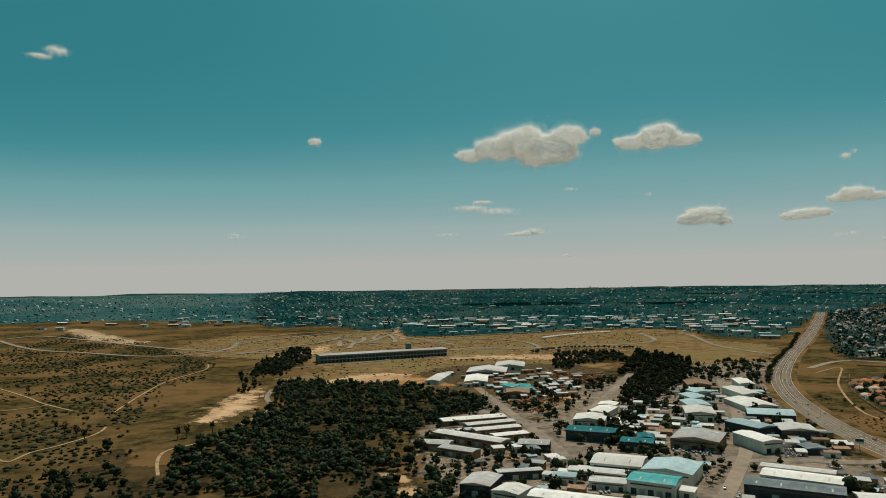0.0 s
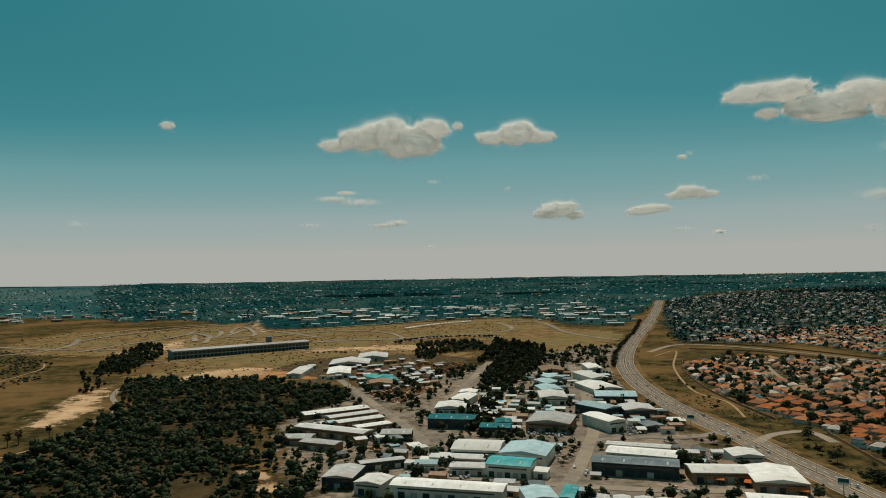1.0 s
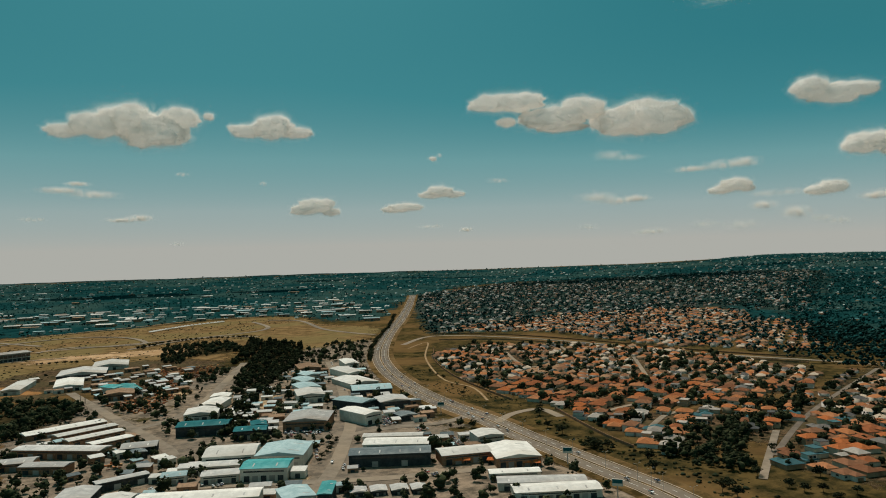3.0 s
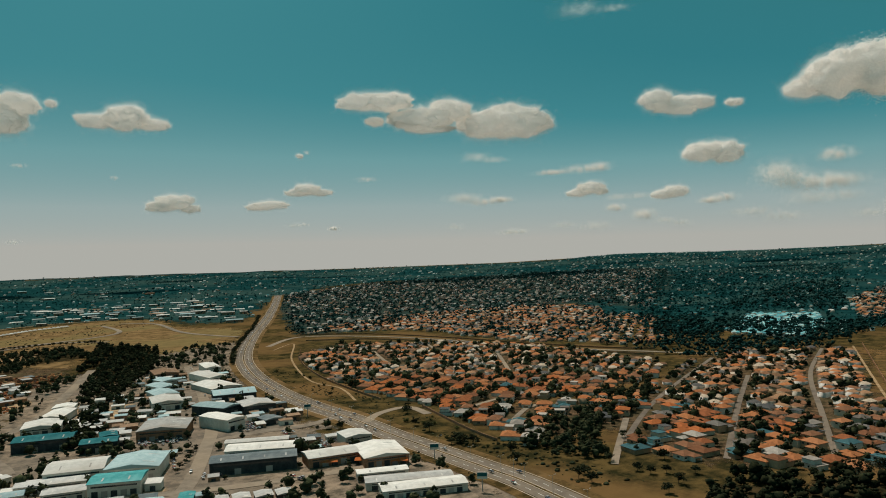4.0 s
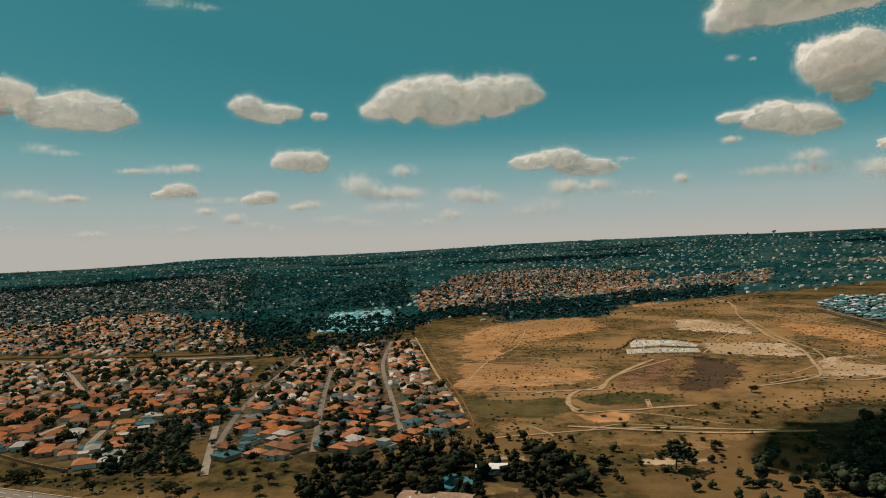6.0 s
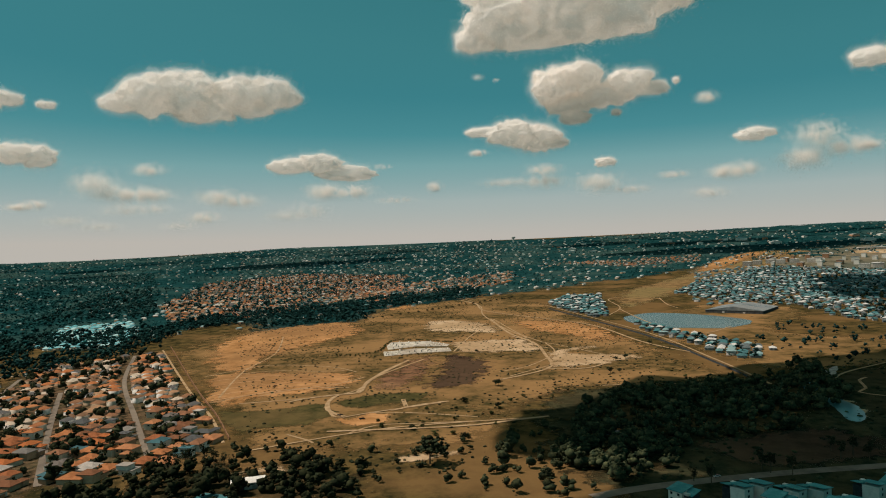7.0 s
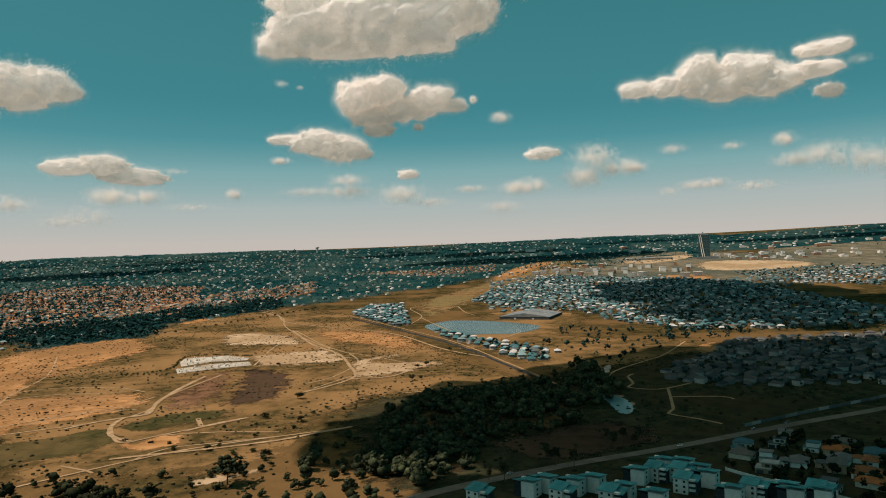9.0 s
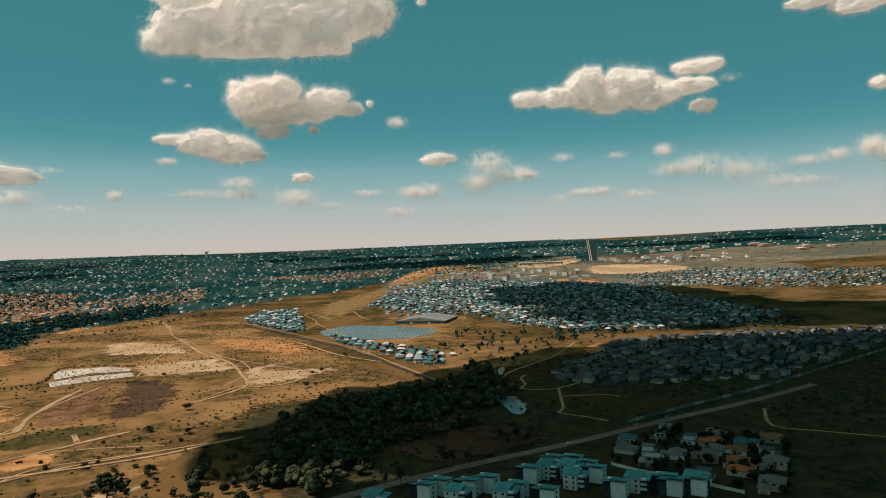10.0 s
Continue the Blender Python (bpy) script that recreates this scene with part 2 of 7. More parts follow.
M_DARK_ROOF = mat("dark_roof_sheets", (0.1, 0.12, 0.125), (0.16, 0.18, 0.18), 0.15, 0.66, c3=(0.2, 0.2, 0.19), vary=0.25)
M_TEAL_ROOF = mat("turquoise_roof_sheets", (0.05, 0.22, 0.22), (0.09, 0.29, 0.285), 0.15, 0.66, c3=(0.18, 0.33, 0.33), vary=0.15)
M_DEEP_ROOF = mat("deep_teal_roof_sheets", (0.02, 0.1, 0.11), (0.035, 0.14, 0.15), 0.15, 0.66, c3=(0.07, 0.15, 0.15), vary=0.15)
M_PALETEAL = mat("pale_blue_roof_sheets", (0.25, 0.34, 0.345), (0.35, 0.44, 0.44), 0.15, 0.66, c3=(0.22, 0.28, 0.28), vary=0.2)
M_BROWN_ROOF = mat("brown_roof_sheets", (0.2, 0.13, 0.085), (0.3, 0.19, 0.12), 0.2, 0.7, vary=0.2)
M_WALL_W = mat("white_wall", (0.6, 0.56, 0.49), (0.72, 0.68, 0.6), 0.3, 0.85, c3=(0.45, 0.38, 0.3), vary=0.15)
M_WALL_B = mat("brick_wall", (0.24, 0.13, 0.075), (0.36, 0.2, 0.12), 0.5, 0.9, vary=0.2)
M_WALL_D = mat("dark_wall", (0.035, 0.04, 0.042), (0.06, 0.065, 0.065), 0.3, 0.7, vary=0.2)
M_GLASS = mat("window_glass", (0.02, 0.028, 0.03), (0.035, 0.045, 0.048), 0.3, 0.15, spec=0.6)
M_STEEL = mat("galvanised_steel", (0.3, 0.3, 0.29), (0.42, 0.42, 0.4), 1.0, 0.45, metal=0.4)
M_RUBBER = mat("rubber", (0.015, 0.015, 0.015), (0.03, 0.03, 0.03), 2.0, 0.9)
M_CAR = pick("car_paint", [(0.7, 0.7, 0.68), (0.75, 0.74, 0.72), (0.1, 0.1, 0.11), (0.4, 0.4, 0.4), (0.35, 0.04, 0.03), (0.06, 0.09, 0.16), (0.72, 0.72, 0.7)], 0.35, 0.5, per="object")
M_RUST = pick("rusty_stock", [(0.3, 0.1, 0.04), (0.4, 0.17, 0.07), (0.2, 0.08, 0.04), (0.45, 0.25, 0.12), (0.12, 0.07, 0.05)])


def cloud_material(name, clear):
    """Bright droplets: light falls on the skin and shines through it. clear: how much of the sky shows through."""
    m = bpy.data.materials.new(name)
    m.use_nodes = True
    t = m.node_tree
    t.nodes.remove(t.nodes["Principled BSDF"])
    a = t.nodes.new("ShaderNodeMixShader")
    a.inputs[0].default_value = 0.5
    for i, kind in ((1, "ShaderNodeBsdfDiffuse"), (2, "ShaderNodeBsdfTranslucent")):
        d = t.nodes.new(kind)
        d.inputs["Color"].default_value = (1.0, 0.945, 0.895, 1)
        t.links.new(d.outputs[0], a.inputs[i])
    out = a.outputs[0]
    if clear:
        gap, mix = t.nodes.new("ShaderNodeBsdfTransparent"), t.nodes.new("ShaderNodeMixShader")
        mix.inputs[0].default_value = 1 - clear
        t.links.new(gap.outputs[0], mix.inputs[1])
        t.links.new(out, mix.inputs[2])
        out = mix.outputs[0]
    t.links.new(out, t.nodes["Material Output"].inputs["Surface"])
    return m


M_CLOUD = cloud_material("cloud_white", 0.2)
M_CLOUD_DENSE = cloud_material("cloud_dense", 0.0)


# ---------------------------------------------------------------- mesh helpers
def quick(name, V, F, material, smooth=False):
    """Mesh object from arrays; F has faces of one size."""
    V, F = np.asarray(V, np.float32), np.asarray(F, np.int32)
    me = bpy.data.meshes.new(name)
    me.vertices.add(len(V))
    me.vertices.foreach_set("co", V.ravel())
    k = F.shape[1]
    me.loops.add(F.size)
    me.loops.foreach_set("vertex_index", F.ravel())
    me.polygons.add(len(F))
    me.polygons.foreach_set("loop_start", np.arange(len(F), dtype=np.int32) * k)
    if smooth:
        me.polygons.foreach_set("use_smooth", np.ones(len(F), bool))
    me.update(calc_edges=True)
    me.validate()
    me.materials.append(material)
    return new(name, me)


class Shape:
    """Collects boxes, roofs and cylinders into one mesh."""

    def __init__(self):
        self.v, self.f = [], []

    def add(self, verts, faces):
        o = len(self.v)
        self.v += [tuple(p) for p in verts]
        self.f += [tuple(i + o for i in q) for q in faces]
        return self

    def box(self, cx, cy, z, lx, ly, lz):
        x0, x1, y0, y1, z1 = cx - lx / 2, cx + lx / 2, cy - ly / 2, cy + ly / 2, z + lz
        return self.add([(x0, y0, z), (x1, y0, z), (x1, y1, z), (x0, y1, z), (x0, y0, z1), (x1, y0, z1), (x1, y1, z1), (x0, y1, z1)],
                        [(3, 2, 1, 0), (4, 5, 6, 7), (0, 1, 5, 4), (1, 2, 6, 5), (2, 3, 7, 6), (3, 0, 4, 7)])

    def roof(self, cx, cy, z, lx, ly, h, hip=0.0, fascia=0.25):
        """Roof with its ridge along x; hip: how far the ridge ends draw in."""
        x0, x1, y0, y1 = cx - lx / 2, cx + lx / 2, cy - ly / 2, cy + ly / 2
        zb, r0, r1 = z + fascia, x0 + hip, x1 - hip
        return self.add([(x0, y0, z), (x1, y0, z), (x1, y1, z), (x0, y1, z), (x0, y0, zb), (x1, y0, zb), (x1, y1, zb), (x0, y1, zb),
                         (r0, cy, zb + h), (r1, cy, zb + h)],
                        [(3, 2, 1, 0), (0, 1, 5, 4), (1, 2, 6, 5), (2, 3, 7, 6), (3, 0, 4, 7), (4, 5, 9, 8), (6, 7, 8, 9), (5, 6, 9), (7, 4, 8)])

    def rod(self, a, b, r0, r1, n=6):
        a, b = Vector(a), Vector(b)
        q = (b - a).to_track_quat("Z", "Y")
        ring = [Vector((math.cos(2 * math.pi * i / n), math.sin(2 * math.pi * i / n), 0)) for i in range(n)]
        vs = [a + q @ (p * r0) for p in ring] + [b + q @ (p * r1) for p in ring]
        fs = [(i, (i + 1) % n, n + (i + 1) % n, n + i) for i in range(n)] + [tuple(range(n - 1, -1, -1)), tuple(range(n, 2 * n))]
        return self.add(vs, fs)

    def wheel(self, x, y, z, r, w, n=10):
        return self.rod((x, y - w / 2, z), (x, y + w / 2, z), r, r, n)

    def mesh(self, name, material):
        me = bpy.data.meshes.new(name)
        me.from_pydata(self.v, [], self.f)
        me.materials.append(material)
        return me


def part(name, shape, material, parent, label=""):
    ob = new(name, shape.mesh(name, material))
    ob.parent = parent
    if label:
        tagged(ob, label)
    return ob


def thing(name, label, category, group=""):
    return tagged(new(name), label, category, group)


def at(x, y, turn=0.0, dz=0.0):
    return pose(x, y, land(x, y) + dz, 0, 0, turn)


def inside(P, poly):
    P = np.asarray(P, float)
    ok = np.zeros(len(P), bool)
    n = len(poly)
    for i in range(n):
        (ax, ay), (bx, by) = poly[i], poly[(i + 1) % n]
        if ay == by:
            continue
        c = ((ay > P[:, 1]) != (by > P[:, 1])) & (P[:, 0] < (bx - ax) * (P[:, 1] - ay) / (by - ay) + ax)
        ok ^= c
    return ok


def scatter(poly, gap, rng, jitter=0.45, turn=0.0):
    """Points of a shaken grid inside a polygon."""
    poly = np.asarray(poly, float)
    c = poly.mean(0)
    R = max(np.hypot(*(poly - c).T)) + 40
    gx, gy = (gap, gap) if np.isscalar(gap) else gap
    X, Y = np.meshgrid(np.arange(-R, R, gx), np.arange(-R, R, gy))
    P = np.stack([X.ravel(), Y.ravel()], 1)
    P += rng.uniform(-jitter, jitter, P.shape) * np.array([gx, gy])
    a = radians(turn)
    P = P @ np.array([[math.cos(a), math.sin(a)], [-math.sin(a), math.cos(a)]]) + c
    return P[inside(P, [tuple(q) for q in poly])]


def clear_of(P, lines):
    """Which points keep off roads: lines of (points, half width)."""
    ok = np.ones(len(P), bool)
    for pts, w in lines:
        pts = np.asarray(pts, float)
        lo, hi = pts.min(0) - w, pts.max(0) + w
        near = np.nonzero(((P > lo) & (P < hi)).all(1) & ok)[0]
        if not len(near):
            continue
        Q, good = P[near], np.ones(len(near), bool)
        for a, b in zip(pts, pts[1:]):
            d = b - a
            u = np.clip(((Q - a) @ d) / max(d @ d, 1e-6), 0, 1)
            good &= np.hypot(*(Q - a - u[:, None] * d).T) > w
        ok[near] = good
    return ok


# ---------------------------------------------------------------- ground
rings = np.concatenate([[0.0, 0.01, 15.0, 35.0], np.geomspace(60, 4990, 150)])
azs = np.radians(np.arange(0, 360, 0.75))
P = np.concatenate([[[0.0, 0.0]]] + [np.stack([r * np.sin(azs), r * np.cos(azs)], 1) for r in rings[1:]])
V = np.column_stack([P, lands(P)])
n = len(azs)
F = []
for k in range(len(rings) - 2):
    a, b = 1 + k * n, 1 + (k + 1) * n
    i = np.arange(n)
    j = (i + 1) % n
    F.append(np.stack([a + i, b + i, b + j, a + j], 1))
F = np.concatenate(F)[:, ::-1]
tagged(quick("ground", V, F, M_VELD, True), "olive and brown dry veld grass over rolling land", "ground", kind="structure")

LAYER = [0.06]


def lift():
    LAYER[0] += 0.004
    return LAYER[0]


def rise(x, y):
    """Layers part further where the land is far and coarse."""
    return 1.0 + max(0.0, math.hypot(x, y) - 1200) / 500


def smooth_line(pts, step, closed=False):
    """Catmull-Rom curve through the points, sampled about every step metres."""
    pts = [Vector(p) for p in pts]
    n = len(pts)
    out = []
    for i in range(n if closed else n - 1):
        if closed:
            p0, p1, p2, p3 = pts[i - 1], pts[i], pts[(i + 1) % n], pts[(i + 2) % n]
        else:
            p0, p1, p2, p3 = pts[max(i - 1, 0)], pts[i], pts[i + 1], pts[min(i + 2, n - 1)]
        k = max(2, int((p2 - p1).length / step))
        for j in range(k):
            t = j / k
            out.append(0.5 * ((2 * p1) + (p2 - p0) * t + (2 * p0 - 5 * p1 + 4 * p2 - p3) * t * t + (3 * p1 - p0 - 3 * p2 + p3) * t ** 3))
    if not closed:
        out.append(pts[-1])
    return [(p.x, p.y) for p in out]


def patch(name, pts, material, label, category="ground", rough=4.0, round_it=True, kind="structure"):
    """A field, yard or pool laid on the ground with an uneven edge."""
    from mathutils.geometry import delaunay_2d_cdt
    size = max(np.ptp([p[0] for p in pts]), np.ptp([p[1] for p in pts]))
    step = max(4.0, size / 60)
    line = smooth_line(pts, step, True) if round_it else list(pts)
    rim = []
    for x, y in line:
        v = noise.noise_vector((x * 0.02, y * 0.02, 3.1)) * rough + noise.noise_vector((x * 0.09, y * 0.09, 7.7)) * rough * 0.5
        rim.append(Vector((x + v.x, y + v.y)))
    g = max(9.0, size / 34)
    inner = scatter([(p.x, p.y) for p in rim], g, np.random.default_rng(5), 0.2)
    k = len(rim)
    vs, _, fs, *_ = delaunay_2d_cdt(rim + [Vector(p) for p in inner], [], [list(range(k))], 1, 0.01)
    z = lift()
    me = bpy.data.meshes.new(name)
    me.from_pydata([(p.x, p.y, land(p.x, p.y) + z * rise(p.x, p.y)) for p in vs], [], fs)
    me.materials.append(material)
    core = me.attributes.new("core", "FLOAT", "POINT")
    hem = np.array([(p.x, p.y) for p in rim])
    reach = min(45.0, size * 0.16)
    pts2 = np.array([(p.x, p.y) for p in vs])
    near = np.minimum(1.0, np.concatenate([np.hypot(q[:, None, 0] - hem[None, :, 0], q[:, None, 1] - hem[None, :, 1]).min(1) for q in np.array_split(pts2, max(1, len(pts2) // 500))]) / reach)
    core.data.foreach_set("value", np.array(near, np.float32))
    ob = new(name, me)
    up = sum(q.normal.z for q in me.polygons)
    if up < 0:
        me.flip_normals()
    return tagged(ob, label, category, kind=kind)


ROADS = []


def ribbon(name, pts, width, material, label, category="road", step=10.0, off=0.0, lines=True, z=None, kind="structure"):
    """A road or path of constant width along a curve."""
    line = smooth_line(pts, step)
    z = lift() if z is None else z
    V, F = [], []
    for i, (x, y) in enumerate(line):
        a, b = line[max(i - 1, 0)], line[min(i + 1, len(line) - 1)]
        d = Vector((b[0] - a[0], b[1] - a[1])).normalized()
        nx, ny = -d.y, d.x
        for s in (-width / 2 + off, width / 2 + off):
            px, py = x + nx * s, y + ny * s
            V.append((px, py, land(px, py) + z * rise(px, py)))
        if i:
            q = 2 * i
            F.append((q - 2, q, q + 1, q - 1)[::-1])
    if lines:
        ROADS.append((line, width / 2 + 5))
    ob = quick(name, V, F, material)
    if ob.data.polygons[0].normal.z < 0:
        ob.data.flip_normals()
    return tagged(ob, label, category, kind=kind)


# ---------------------------------------------------------------- sky and clouds
_t = (1 + 5 ** 0.5) / 2
ICO_V = np.array([(-1, _t, 0), (1, _t, 0), (-1, -_t, 0), (1, -_t, 0), (0, -1, _t), (0, 1, _t), (0, -1, -_t), (0, 1, -_t), (_t, 0, -1), (_t, 0, 1), (-_t, 0, -1), (-_t, 0, 1)]) / math.hypot(1, _t)
ICO_F = np.array([(0, 11, 5), (0, 5, 1), (0, 1, 7), (0, 7, 10), (0, 10, 11), (1, 5, 9), (5, 11, 4), (11, 10, 2), (10, 7, 6), (7, 1, 8),
                  (3, 9, 4), (3, 4, 2), (3, 2, 6), (3, 6, 8), (3, 8, 9), (4, 9, 5), (2, 4, 11), (6, 2, 10), (8, 6, 7), (9, 8, 1)])


def finer(V, F):
    V, cache, out = [Vector(v) for v in V], {}, []

    def mid(a, b):
        k = (min(a, b), max(a, b))
        if k not in cache:
            V.append(((V[a] + V[b]) / 2).normalized())
            cache[k] = len(V) - 1
        return cache[k]
    for a, b, c in F:
        ab, bc, ca = mid(a, b), mid(b, c), mid(c, a)
        out += [(a, ab, ca), (b, bc, ab), (c, ca, bc), (ab, bc, ca)]
    return np.array([tuple(v) for v in V]), np.array(out)


ICO2_V, ICO2_F = finer(ICO_V, ICO_F)
ICO3_V, ICO3_F = finer(ICO2_V, ICO2_F)
ICO4_V, ICO4_F = finer(ICO3_V, ICO3_F)
OCT_V = np.array([(1, 0, 0), (-1, 0, 0), (0, 1, 0), (0, -1, 0), (0, 0, 1), (0, 0, -1)], float)
OCT_F = np.array([(0, 2, 4), (2, 1, 4), (1, 3, 4), (3, 0, 4), (2, 0, 5), (1, 2, 5), (3, 1, 5), (0, 3, 5)])


def lumps(C, R, rng, base="ico", rag=0.25):
    """Many jagged lumps: centres (n, 3), radii (n, 3)."""
    BV, BF = {"ico": (ICO_V, ICO_F), "ico2": (ICO2_V, ICO2_F), "oct": (OCT_V, OCT_F)}[base]
    C, R = np.asarray(C, float), np.asarray(R, float)
    n, k = len(C), len(BV)
    J = 1 + rng.uniform(-rag, rag, (n, k, 1))
    a = rng.uniform(0, 2 * math.pi, n)
    ca, sa = np.cos(a)[:, None], np.sin(a)[:, None]
    B = np.stack([BV[:, 0] * ca - BV[:, 1] * sa, BV[:, 0] * sa + BV[:, 1] * ca, np.broadcast_to(BV[:, 2], (n, k))], 2)
    V = C[:, None, :] + B * R[:, None, :] * J
    F = BF[None] + (np.arange(n) * k)[:, None, None]
    return V.reshape(-1, 3), F.reshape(-1, 3)


def puffs(C, rad, grain, amp=0.45, flat=0.25):
    """Overlapping lobes with cauliflower relief; what lies below the base is pressed flat."""
    VV, FF, o = [], [], 0
    for c, r in zip(C, rad):
        rr = r
        pts = ICO3_V * np.array([rr * 1.5, rr * 1.3, rr])
        d = np.array([noise.fractal(Vector((c + p) / grain), 0.5, 2.2, 5) for p in pts])
        pts = pts * (1 + amp * d[:, None]) + c
        pts[:, 2] = np.where(pts[:, 2] < 0, pts[:, 2] * flat, pts[:, 2])
        VV.append(pts)
        FF.append(ICO3_F + o)
        o += len(pts)
    return np.concatenate(VV), np.concatenate(FF)


def melt(ob, size, soft=0):
    """Join overlapping lobes into one skin."""
    md = ob.modifiers.new("melt", "REMESH")
    md.mode, md.voxel_size, md.use_smooth_shade = "VOXEL", size, True
    if soft:
        ms = ob.modifiers.new("soften", "SMOOTH")
        ms.factor, ms.iterations = 0.5, soft
    return ob


CLOUD_KINDS = {"solid": "white fair-weather cumulus cloud with soft torn edges", "thin": "pale cumulus cloud, thinned by haze",
               "faint": "faint hazy cloud low in the sky", "wisp": "torn wisp of thin high cloud"}
THICKNESS = {"thin": 4.2, "faint": 1.0, "wisp": 0.5}


def flakes(name, Q, size, rng):
    """Loose clumps of droplets, each a tiny leaf turned at random."""
    n = len(Q)
    J = rng.normal(0, 1, (n, 3, 3))
    J /= np.linalg.norm(J, axis=2)[:, :, None]
    tri = Q[:, None, :] + J * (size * rng.uniform(0.65, 1.35, n))[:, None, None]
    return tagged(quick(name, tri.reshape(-1, 3), np.arange(3 * n).reshape(-1, 3), M_CLOUD_DENSE), kind="stuff")


def cloud(lobes, kind="solid"):
    """Cumulus of merged lobes (bearing, height, half width, half height, in degrees from the hovering point): a soft core under loose droplet flakes, or flakes alone where it is thin."""
    rng = np.random.default_rng(int(lobes[0][0] * 10 + 4000))
    L = np.array(lobes)
    az, el = L[:, 0].mean(), L[:, 1].mean()
    far = 4920.0 - 60.0 * el
    deg = far * radians(1.0)
    # own axes: x across the line of sight, y away, z up the slope of the view
    C = np.column_stack([(L[:, 0] - az) * math.cos(radians(el)), rng.uniform(-0.15, 0.15, len(L)) * L[:, 2], L[:, 1] - el]) * deg
    R = np.column_stack([L[:, 2], np.minimum(L[:, 2], L[:, 3] * 1.2), L[:, 3]]) * deg
    VV, FF, o = [], [], 0
    fl, own, size = [], [], []
    for i, (c, r) in enumerate(zip(C, R)):
        grain = r[2] * 0.75 + 5.0
        if kind != "solid":
            d = float(np.clip(r[2] * 0.045, 1.4, 2.8))
            n = int(min(15000, THICKNESS[kind] * r[0] * r[2] * math.pi / (0.65 * d * d)))
            q = c + rng.normal(0, 0.45, (n, 3)) * r
            w = np.array([noise.fractal(Vector(p / grain), 0.8, 2.0, 3) for p in q])
            q = q[rng.uniform(-0.45, 0.45, n) < w + 0.15]
        else:
            BV, BF = (ICO4_V, ICO4_F) if r[2] > 60 else (ICO3_V, ICO3_F)
            pts = BV * r * 0.88
            w = np.array([noise.fractal(Vector((c + p) / grain + Vector((az, 0, 0))), 0.62, 2.2, 5) for p in pts])
            pts = pts * (1 + 0.36 * w[:, None]) + c
            VV.append(pts)
            FF.append(BF + o)
            o += len(pts)
            # flakes lie thick on the skin and thin out away from it
            d = float(np.clip(r[2] * 0.028, 1.3, 3.6))
            n = int(min(17000, (r[0] * r[2] + r[0] * r[1] + r[1] * r[2]) * 4.2 * 0.7 / (d * d)))
            tri = BF[rng.integers(0, len(BF), n)]
            q = (pts[tri] * rng.dirichlet((1, 1, 1), n)[:, :, None]).sum(1)
            out = (q - c) / (r * r)
            out /= np.linalg.norm(out, axis=1)[:, None]
            q = q + out * (rng.exponential(1.0, n) * min(13.0, 3.0 + 0.12 * r[2]))[:, None]
        fl.append(q)
        own.append(np.full(len(q), i))
        size.append(np.full(len(q), d))
    Q, own, size = np.concatenate(fl), np.concatenate(own), np.concatenate(size)
    if kind == "solid":
        hidden = np.zeros(len(Q), bool)
        for i, (c, r) in enumerate(zip(C, R)):
            hidden |= (own != i) & ((((Q - c) / (r * 0.82)) ** 2).sum(1) < 1)
        Q, size = Q[~hidden], size[~hidden]
        ob = melt(quick("cloud", np.concatenate(VV), np.concatenate(FF), M_CLOUD, True), max(2.2, R[:, 2].max() / 24), 5)
        flakes("fringe", Q, size, rng).parent = ob
        tagged(ob, CLOUD_KINDS[kind], "cloud", "fair-weather clouds")
    else:
        ob = tagged(flakes("thin_cloud", Q, size, rng), CLOUD_KINDS[kind], "cloud", kind="stuff")
    a, e = radians(az), radians(el)
    ob.matrix_world = pose(far * math.sin(a) * math.cos(e), far * math.cos(a) * math.cos(e), EYE + far * math.sin(e), el, 0, -az)
    return ob


def overhead_cloud(poly, height, seed):
    """Broad cloud above the land that shades the given stretch of ground."""
    rng = np.random.default_rng(seed)
    P = scatter(poly, 70, rng, 0.4)
    P = P + np.array([SUN_DIR.x, SUN_DIR.y]) / SUN_DIR.z * height
    rad = rng.uniform(38, 58, len(P))
    C = np.column_stack([P, np.full(len(P), height) + rng.uniform(0, 25, len(P))])
    c = C.mean(0)
    ob = melt(quick("cloud", *puffs(C - c, rad, 60.0, 0.45, 1.0), M_CLOUD_DENSE, True), 8.0)
    ob.location = c
    return tagged(ob, "broad cumulus cloud overhead that shades the valley", "cloud", "fair-weather clouds")

# clouds in view
cloud([(2.76, 10.61, 1.48, 0.51), (4.76, 11.12, 1.80, 0.95), (7.01, 11.48, 2.06, 1.31), (9.10, 10.78, 2.54, 1.24), (10.63, 11.91, 1.72, 0.80), (12.82, 12.14, 0.44, 0.27)])
cloud([(15.70, 11.08, 1.57, 0.55), (17.75, 11.45, 1.72, 0.92), (19.57, 11.00, 1.47, 0.46)])
cloud([(35.66, 13.09, 2.09, 0.74), (37.70, 13.04, 2.47, 0.82), (40.55, 11.65, 2.85, 1.08), (42.98, 12.32, 1.93, 0.89), (36.75, 11.52, 0.81, 0.37), (41.19, 10.86, 2.18, 0.36)])
cloud([(45.90, 11.06, 2.49, 1.14), (48.16, 11.17, 2.83, 1.39), (50.35, 10.94, 1.10, 0.68)])
cloud([(20.11, 4.88, 1.29, 0.42), (21.04, 5.19, 1.47, 0.60), (22.18, 4.66, 0.83, 0.32)])
cloud([(27.31, 4.76, 1.30, 0.28), (28.24, 4.92, 1.49, 0.33)])
cloud([(30.36, 5.87, 1.16, 0.28), (31.07, 6.17, 1.16, 0.42), (32.22, 5.89, 0.92, 0.28)])
